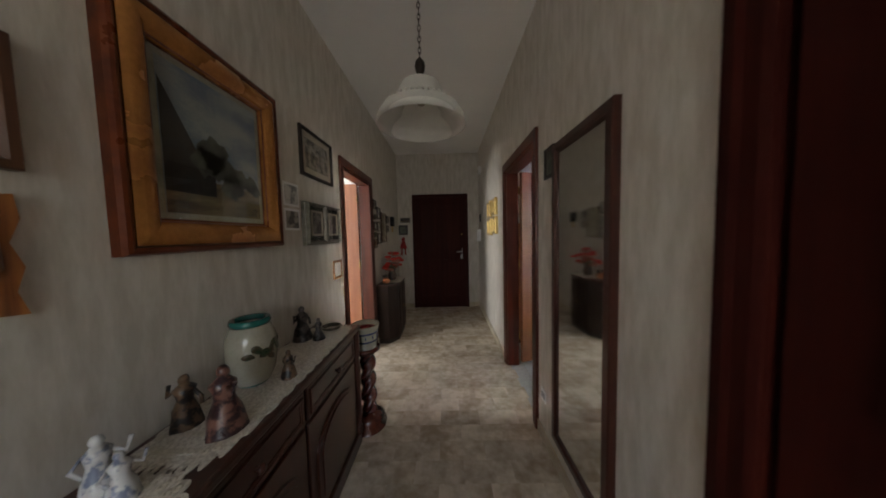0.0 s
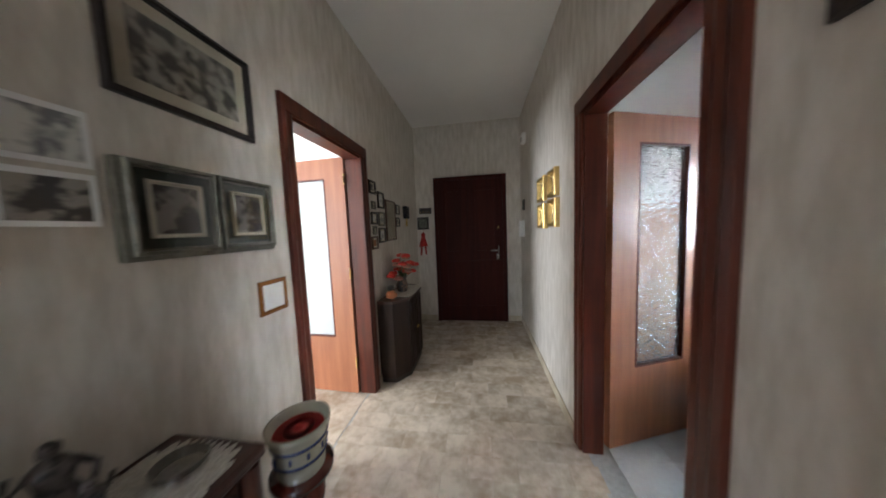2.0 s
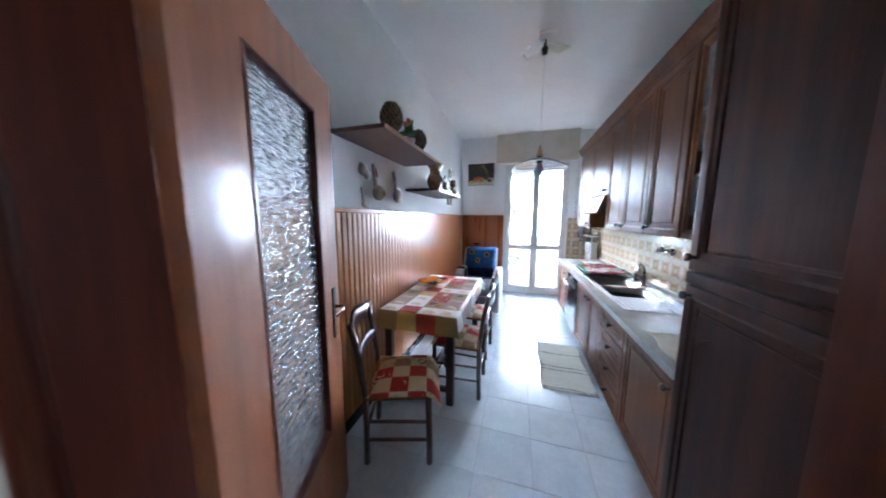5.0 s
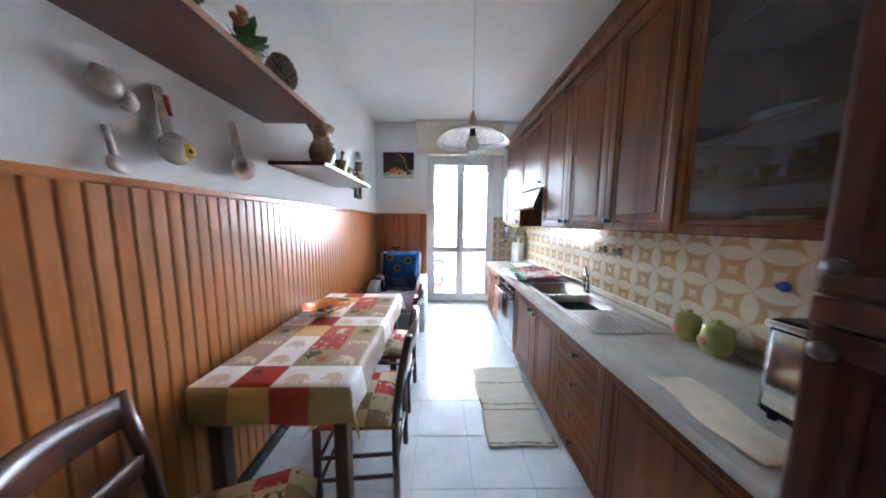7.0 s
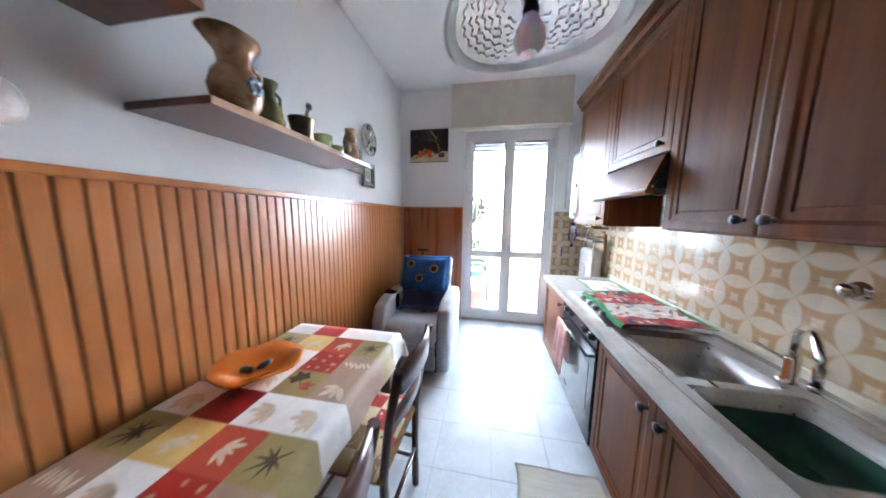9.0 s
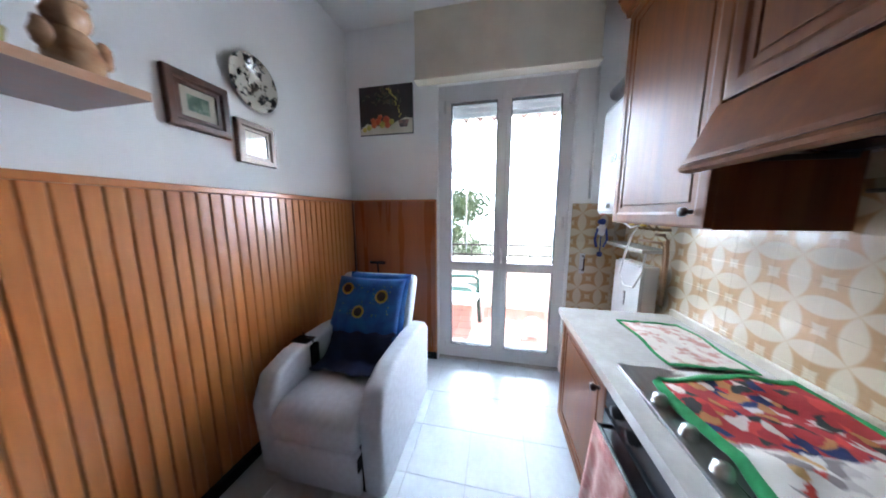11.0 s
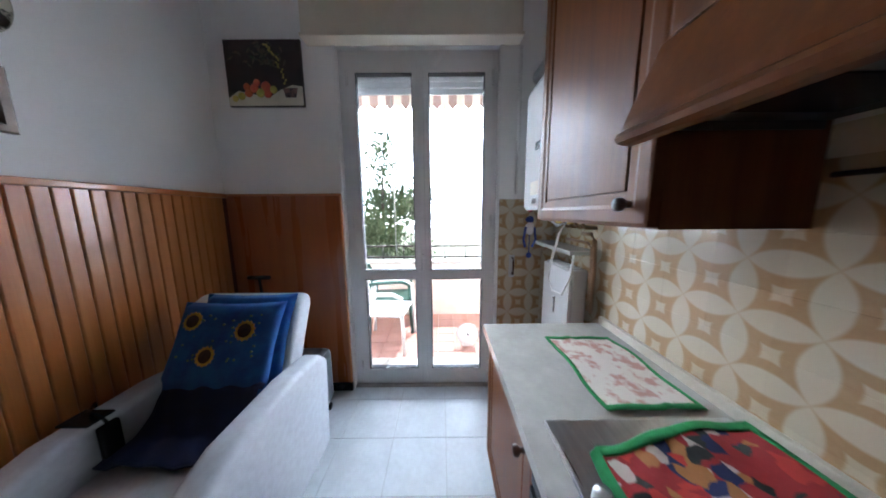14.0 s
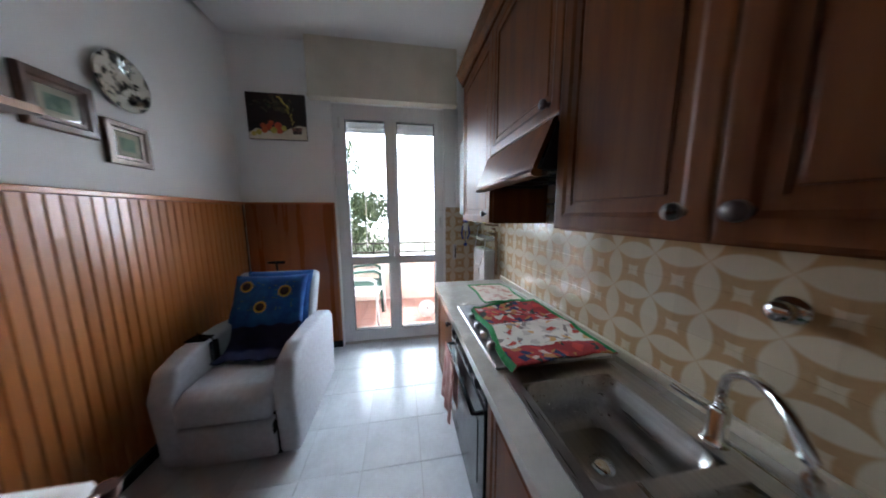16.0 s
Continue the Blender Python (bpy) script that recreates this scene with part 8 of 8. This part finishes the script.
part("front_bar", bm, M_white, _a)
bm = bmesh.new()
tube(bm, [(8.0, 4.86, 3.02), (8.0, 4.86, 0.9)], 0.006, 6)
part("crank_rod", bm, M_steel, _a)

# plastic chairs
M_plast = surf("white_plastic", (0.78, 0.78, 0.77), (0.74, 0.74, 0.73), rough=0.35, scale=5)
M_plastg = surf("green_plastic_chair", srgb(40, 84, 72), srgb(34, 74, 62), rough=0.4, scale=5)


def garden_chair(m, material, label):
    """A moulded plastic armchair facing -x in its own frame."""
    c = thing("plastic_chair", label, "chair", "balcony chairs", at=m)
    for sx in (-0.24, 0.24):
        for sy in (-0.25, 0.25):
            bm = bmesh.new()
            tube(bm, [(sx * 1.08, sy * 1.05, 0), (sx, sy, 0.40), (sx * 0.96, sy, 0.62)], 0.022, 8, 0.8)
            part("leg", bm, material, c)
    for sy in (-0.25, 0.25):
        bm = bmesh.new()
        tube(bm, [(-0.25, sy, 0.60), (-0.15, sy, 0.645), (0.1, sy, 0.64), (0.24, sy * 0.95, 0.62)], 0.022, 8)
        part("armrest", bm, material, c)
    part("seat", boxm(-0.24, 0.23, -0.23, 0.23, 0.39, 0.415, 0.01), material, c)
    for i in range(7):
        bm = bmesh.new()
        y = -0.2 + 0.4 * i / 6
        tube(bm, [(0.22, y * 0.9, 0.41), (0.27, y, 0.62), (0.33, y, 0.80)], 0.016, 6)
        part("back_slat", bm, material, c)
    bm = bmesh.new()
    tube(bm, [(0.30, -0.24, 0.70), (0.335, -0.2, 0.79), (0.345, 0, 0.82), (0.335, 0.2, 0.79), (0.30, 0.24, 0.70)], 0.022, 8)
    part("back_rim", bm, material, c)
    return c


garden_chair(pose(7.38, 4.87, -0.05, 0, 0, 84), M_plast, "white moulded plastic garden armchair on the balcony")
garden_chair(pose(7.83, 4.90, -0.05, 0, 0, 95), M_plastg, "dark green plastic garden chair behind the white one")
_d = thing("disc_stand", "white round disc with a grey rim standing on the balcony", "stand", at=pose(7.25, 3.97, 0.02, 0, 0, 0))
bm = bmesh.new()
lathe(bm, [(0, 0), (0.10, 0), (0.118, 0.006), (0.118, 0.02), (0, 0.022)], n=32, m=pose(0.02, 0, 0.075, 0, -78))
part("disc", bm, M_plast, _d)
bm = bmesh.new()
tube(bm, [(0.01 + 0.02 * math.cos(t), 0.118 * math.cos(t), 0.075 + 0.118 * math.sin(t)) for t in [k * 2 * math.pi / 32 for k in range(33)]], 0.006, 8)
part("rim", bm, M_steel, _d)
bm = bmesh.new()
blob(bm, (-0.004, 0, 0.078), (0.008, 0.012, 0.012), 2)
part("hub", bm, M_black, _d)
part("foot", boxm(-0.02, 0.08, -0.06, 0.06, -0.05, -0.035, 0.004), M_plast, _d)

# ground, far house and trees
M_ground = surf("garden_ground", srgb(150, 140, 120), srgb(110, 116, 84), rough=0.95, scale=0.6, bump=0.3)
tagged(part("ground", boxm(8.3, 400, -300, 300, -3.3, -3.2), M_ground), kind="structure")
M_bark = surf("bark", srgb(92, 78, 62), srgb(64, 54, 44), rough=0.95, scale=14, stretch=(4, 4, 0.6), bump=0.6)
M_foliage = surf("foliage", (0.08, 0.11, 0.045), (0.12, 0.16, 0.07), rough=0.6, scale=2.5, rand=0.2)


def tree(x, y, z0, h, r, seed, leaves):
    """A trunk that forks into limbs, with a crown of many small leaves."""
    t = thing("garden_tree", "leafy green garden tree beyond the balcony", "tree", "garden trees", at=pose(x, y, z0))
    rnd = random.Random(seed)
    bm = bmesh.new()
    tube(bm, [(0, 0, 0), (0.05, 0.03, h * 0.3), (-0.04, 0.05, h * 0.55), (0.02, 0, h * 0.9)], 0.13, 10, 0.25)
    tips = []
    for i in range(11):
        a = i * 2.4 + rnd.random()
        z1 = h * rnd.uniform(0.3, 0.75)
        L = r * rnd.uniform(0.6, 1.0) * (1.15 - 0.6 * z1 / h)
        p1 = (L * 0.5 * math.cos(a), L * 0.5 * math.sin(a), z1 + L * 0.3)
        p2 = (L * math.cos(a), L * math.sin(a), z1 + L * 0.55)
        tube(bm, [(0, 0, z1), p1, p2], 0.045, 6, 0.3)
        tips += [p1, p2, tuple((p1[k] + p2[k]) / 2 for k in range(3))]
    tips += [(0, 0, h * 0.9), (0.1, 0.1, h)]
    part("trunk", bm, M_bark, t)
    verts, faces = [], []
    for i in range(leaves):
        c = Vector(tips[rnd.randrange(len(tips))]) + Vector((rnd.gauss(0, 0.3), rnd.gauss(0, 0.3), rnd.gauss(0, 0.3))) * r * 0.62
        s = rnd.uniform(0.05, 0.10)
        q = Euler((rnd.uniform(0, 6.3), rnd.uniform(0, 6.3), rnd.uniform(0, 6.3))).to_matrix()
        b = len(verts)
        for p in ((-s, 0, 0), (0, s * 0.45, 0.01), (s, 0, 0), (0, -s * 0.45, 0.01)):
            verts.append(tuple(c + q @ Vector(p)))
        faces.append((b, b + 1, b + 2, b + 3))
    me = bpy.data.meshes.new("crown")
    me.from_pydata(verts, [], faces)
    me.materials.append(M_foliage)
    o = new("crown", me)
    o.parent = t
    tagged(o, kind="stuff")


tree(13.2, 6.2, -3.2, 6.8, 1.7, 4, 14000)
tree(15.0, 8.1, -3.2, 6.0, 1.6, 9, 6000)
_f = thing("garden_fence", "grey iron garden fence below the balcony", "fence", at=pose(11.2, 0, -3.2))
for z in (0.3, 1.4):
    bm = bmesh.new()
    tube(bm, [(0, 0, z), (0, 12, z)], 0.02, 6)
    part("rail", bm, M_iron, _f)
for i in range(60):
    bm = bmesh.new()
    tube(bm, [(0, 0.1 + 0.2 * i, 0), (0, 0.1 + 0.2 * i, 1.5)], 0.01, 6)
    part("bar", bm, M_iron, _f)

# glowing pale backdrop, added to light the kitchen through the balcony door
M_backdrop = bpy.data.materials.new("glowing_backdrop")
M_backdrop.use_nodes = True
_bs = M_backdrop.node_tree.nodes["Principled BSDF"]
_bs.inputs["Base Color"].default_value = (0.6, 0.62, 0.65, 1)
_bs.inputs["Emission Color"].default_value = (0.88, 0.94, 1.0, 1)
_bs.inputs["Emission Strength"].default_value = BACKDROP_GLOW
tagged(part("backdrop", boxm(80, 80.5, -110, 120, -3.2, 60), M_backdrop), kind="structure")

# ---- pieces of walls and floors ----


def shared(name, bm, material):
    return mesh_of(name, bm, material)


def place(me, name, parent, x, y, z, rz=0.0):
    o = new(name, me)
    o.parent = parent
    o.matrix_basis = pose(x, y, z, 0, 0, rz)
    return o


# tongue-and-groove boards of the kitchen wall
_pan = thing("wall_boards", "orange-brown varnished tongue-and-groove wall boards", "panelling", kind="structure")
BW = 0.0565
bm = bmesh.new()
prism(bm, [(0.0025, 0.0), (0.0025, -0.009), (0.0065, -0.013), (BW - 0.0065, -0.013), (BW - 0.0025, -0.009), (BW - 0.0025, 0.0)], 0.07, 1.53, "z")
_board = shared("board", bm, M_panel)
for i in range(int((KX1 - 0.03 - KX0) / BW)):
    place(_board, "board", _pan, KX0 + i * BW, KY1 - 0.012, 0)

# kitchen floor tiles
_ft = bpy.data.objects["floor_kitchen"]
TS = 0.333
_tile = shared("tile", boxm(0.0012, TS - 0.0012, 0.0012, TS - 0.0012, -0.006, 0.0, 0.0008), M_ktile)
for i in range(15):
    for j in range(8):
        x, y = 1.755 + TS * i, 3.23 + TS * j
        if y > 3.35 and x + TS < 6.95:
            place(_tile, "tile", _ft, x, y, 0)

# glazed wall tiles with petals
TW, TH = 0.161, 0.157


def petal_tile():
    """Four cream petals that meet in the middle of a tan tile, and a quarter of a pale star at each corner."""
    m = bpy.data.materials.new("petal_tile")
    m.use_nodes = True
    nt = m.node_tree
    nd, ln = nt.nodes, nt.links
    bs = nd["Principled BSDF"]
    tc = nd.new("ShaderNodeTexCoord")
    sp = nd.new("ShaderNodeSeparateXYZ")
    ln.new(tc.outputs["Object"], sp.inputs[0])

    def op(kind, a, b=None, c=None):
        n = nd.new("ShaderNodeMath")
        n.operation = kind
        for k, v in enumerate((a, b, c)):
            if v is None:
                continue
            if isinstance(v, (int, float)):
                n.inputs[k].default_value = v
            else:
                ln.new(v, n.inputs[k])
        return n.outputs[0]
    u = op("SUBTRACT", 0.5, op("ABSOLUTE", op("SUBTRACT", op("DIVIDE", sp.outputs[0], TW), 0.5)))
    v = op("SUBTRACT", 0.5, op("ABSOLUTE", op("SUBTRACT", op("DIVIDE", sp.outputs[2], TH), 0.5)))
    d1 = op("ADD", op("POWER", op("SUBTRACT", u, 1.0), 2.0), op("POWER", v, 2.0))
    d2 = op("ADD", op("POWER", op("SUBTRACT", v, 1.0), 2.0), op("POWER", u, 2.0))
    dm = op("MINIMUM", d1, d2)
    nz = nd.new("ShaderNodeTexNoise")
    nz.inputs["Scale"].default_value = 60
    ln.new(tc.outputs["Object"], nz.inputs[0])
    dm = op("ADD", dm, op("MULTIPLY", op("SUBTRACT", nz.outputs[0], 0.5), 0.03))
    petal = nd.new("ShaderNodeMapRange")
    petal.inputs[1].default_value, petal.inputs[2].default_value = 0.53, 0.47
    ln.new(dm, petal.inputs[0])
    st = op("ADD", op("POWER", op("ADD", u, v), 0.75), op("POWER", op("ABSOLUTE", op("SUBTRACT", u, v)), 0.75))
    star = nd.new("ShaderNodeMapRange")
    star.inputs[1].default_value, star.inputs[2].default_value = 0.45, 0.38
    ln.new(op("ADD", st, op("MULTIPLY", nz.outputs[0], 0.06)), star.inputs[0])
    tan = nd.new("ShaderNodeMix")
    tan.data_type = "RGBA"
    tan.inputs[6].default_value, tan.inputs[7].default_value = (*srgb(162, 131, 95), 1), (*srgb(178, 149, 112), 1)
    ln.new(nz.outputs[0], tan.inputs[0])
    m1 = nd.new("ShaderNodeMix")
    m1.data_type = "RGBA"
    ln.new(star.outputs[0], m1.inputs[0])
    ln.new(tan.outputs[2], m1.inputs[6])
    m1.inputs[7].default_value = (*srgb(192, 176, 148), 1)
    m2 = nd.new("ShaderNodeMix")
    m2.data_type = "RGBA"
    ln.new(petal.outputs[0], m2.inputs[0])
    ln.new(m1.outputs[2], m2.inputs[6])
    m2.inputs[7].default_value = (*srgb(194, 182, 158), 1)
    oi = nd.new("ShaderNodeObjectInfo")
    hv = nd.new("ShaderNodeHueSaturation")
    mr = nd.new("ShaderNodeMapRange")
    mr.inputs[3].default_value, mr.inputs[4].default_value = 0.95, 1.04
    ln.new(oi.outputs["Random"], mr.inputs[0])
    ln.new(mr.outputs[0], hv.inputs["Value"])
    ln.new(m2.outputs[2], hv.inputs["Color"])
    ln.new(hv.outputs[0], bs.inputs["Base Color"])
    bs.inputs["Roughness"].default_value = 0.16
    bp = nd.new("ShaderNodeBump")
    bp.inputs["Strength"].default_value, bp.inputs["Distance"].default_value = 0.1, 0.001
    ln.new(nz.outputs[0], bp.inputs["Height"])
    ln.new(bp.outputs[0], bs.inputs["Normal"])
    return m


M_petal_tile = petal_tile()
_wt = shared("tile", boxm(0.0002, TW - 0.0002, 0.0, 0.009, 0.0002, TH - 0.0002, 0.0005), M_petal_tile)
_sp = thing("splashback", "glazed cream and tan petal-patterned wall tiles", "tiles", kind="structure")
part("grout_bed", boxm(2.70, 6.545, KY0 + 0.0005, KY0 + 0.003, 0.10, 1.60), M_boxp, _sp)
for i in range(24):
    x = 5.271 - 16 * TW + TW * i
    for j in range(-4 if x > 5.85 else 0, 5 if x > 5.85 or 4.5 < x < 5.25 else 4):
        if x + TW < 6.56:
            place(_wt, "tile", _sp, x, KY0 + 0.003, 0.743 + TH * j)
_sp2 = thing("splashback_east", "glazed petal-patterned tiles beside the balcony door", "tiles", kind="structure")
_nar = shared("tile", boxm(0.0006, 0.084, 0.0, 0.009, 0.0006, TH - 0.0006, 0.001), M_petal_tile)
for j in range(9):
    z = 1.512 - TH * (j + 1)
    for y in (3.498, 3.498 + TW):
        place(_wt, "tile", _sp2, 6.5495, y, z, 90)
    place(_nar, "tile", _sp2, 6.5495, 3.413, z, 90)

# hall floor: marble tiles laid staggered
_fh = bpy.data.objects["floor_hall"]
HW, HL = 0.30, 0.15
_slab = shared("tile", boxm(0.0003, HW - 0.0003, 0.0003, HL - 0.0003, -0.006, 0.0), M_marble)
n = 0
for j in range(37):
    for i in range(6):
        x = -0.06 + HW * i - (HW / 2 if j % 2 else 0) + 0.02
        y = 2.0 + HL * j
        x0, x1 = max(x, -0.05), min(x + HW, 1.63)
        if x1 - x0 > HW - 0.001 and n < 300:
            place(_slab, "tile", _fh, x, y, 0)
            n += 1
        elif x1 - x0 > 0.02:
            me = shared("tile", boxm(x0 + 0.0003 - x, x1 - 0.0003 - x, 0.0003, HL - 0.0003, -0.006, 0.0), M_marble)
            place(me, "tile", _fh, x, y, 0)
tagged(part("floor_hall_rear", boxm(-0.05, 1.63, HY0, 2.0, -0.006, 0.0), M_marble), kind="structure")
# balcony tiles
_bf = bpy.data.objects["balcony_slab"]
_bt = shared("tile", boxm(0.002, 0.198, 0.002, 0.198, -0.062, -0.05, 0.001), M_terra)
for i in range(6):
    for j in range(14):
        place(_bt, "tile", _bf, 6.96 + 0.2 * i, 3.3 + 0.2 * j, 0)
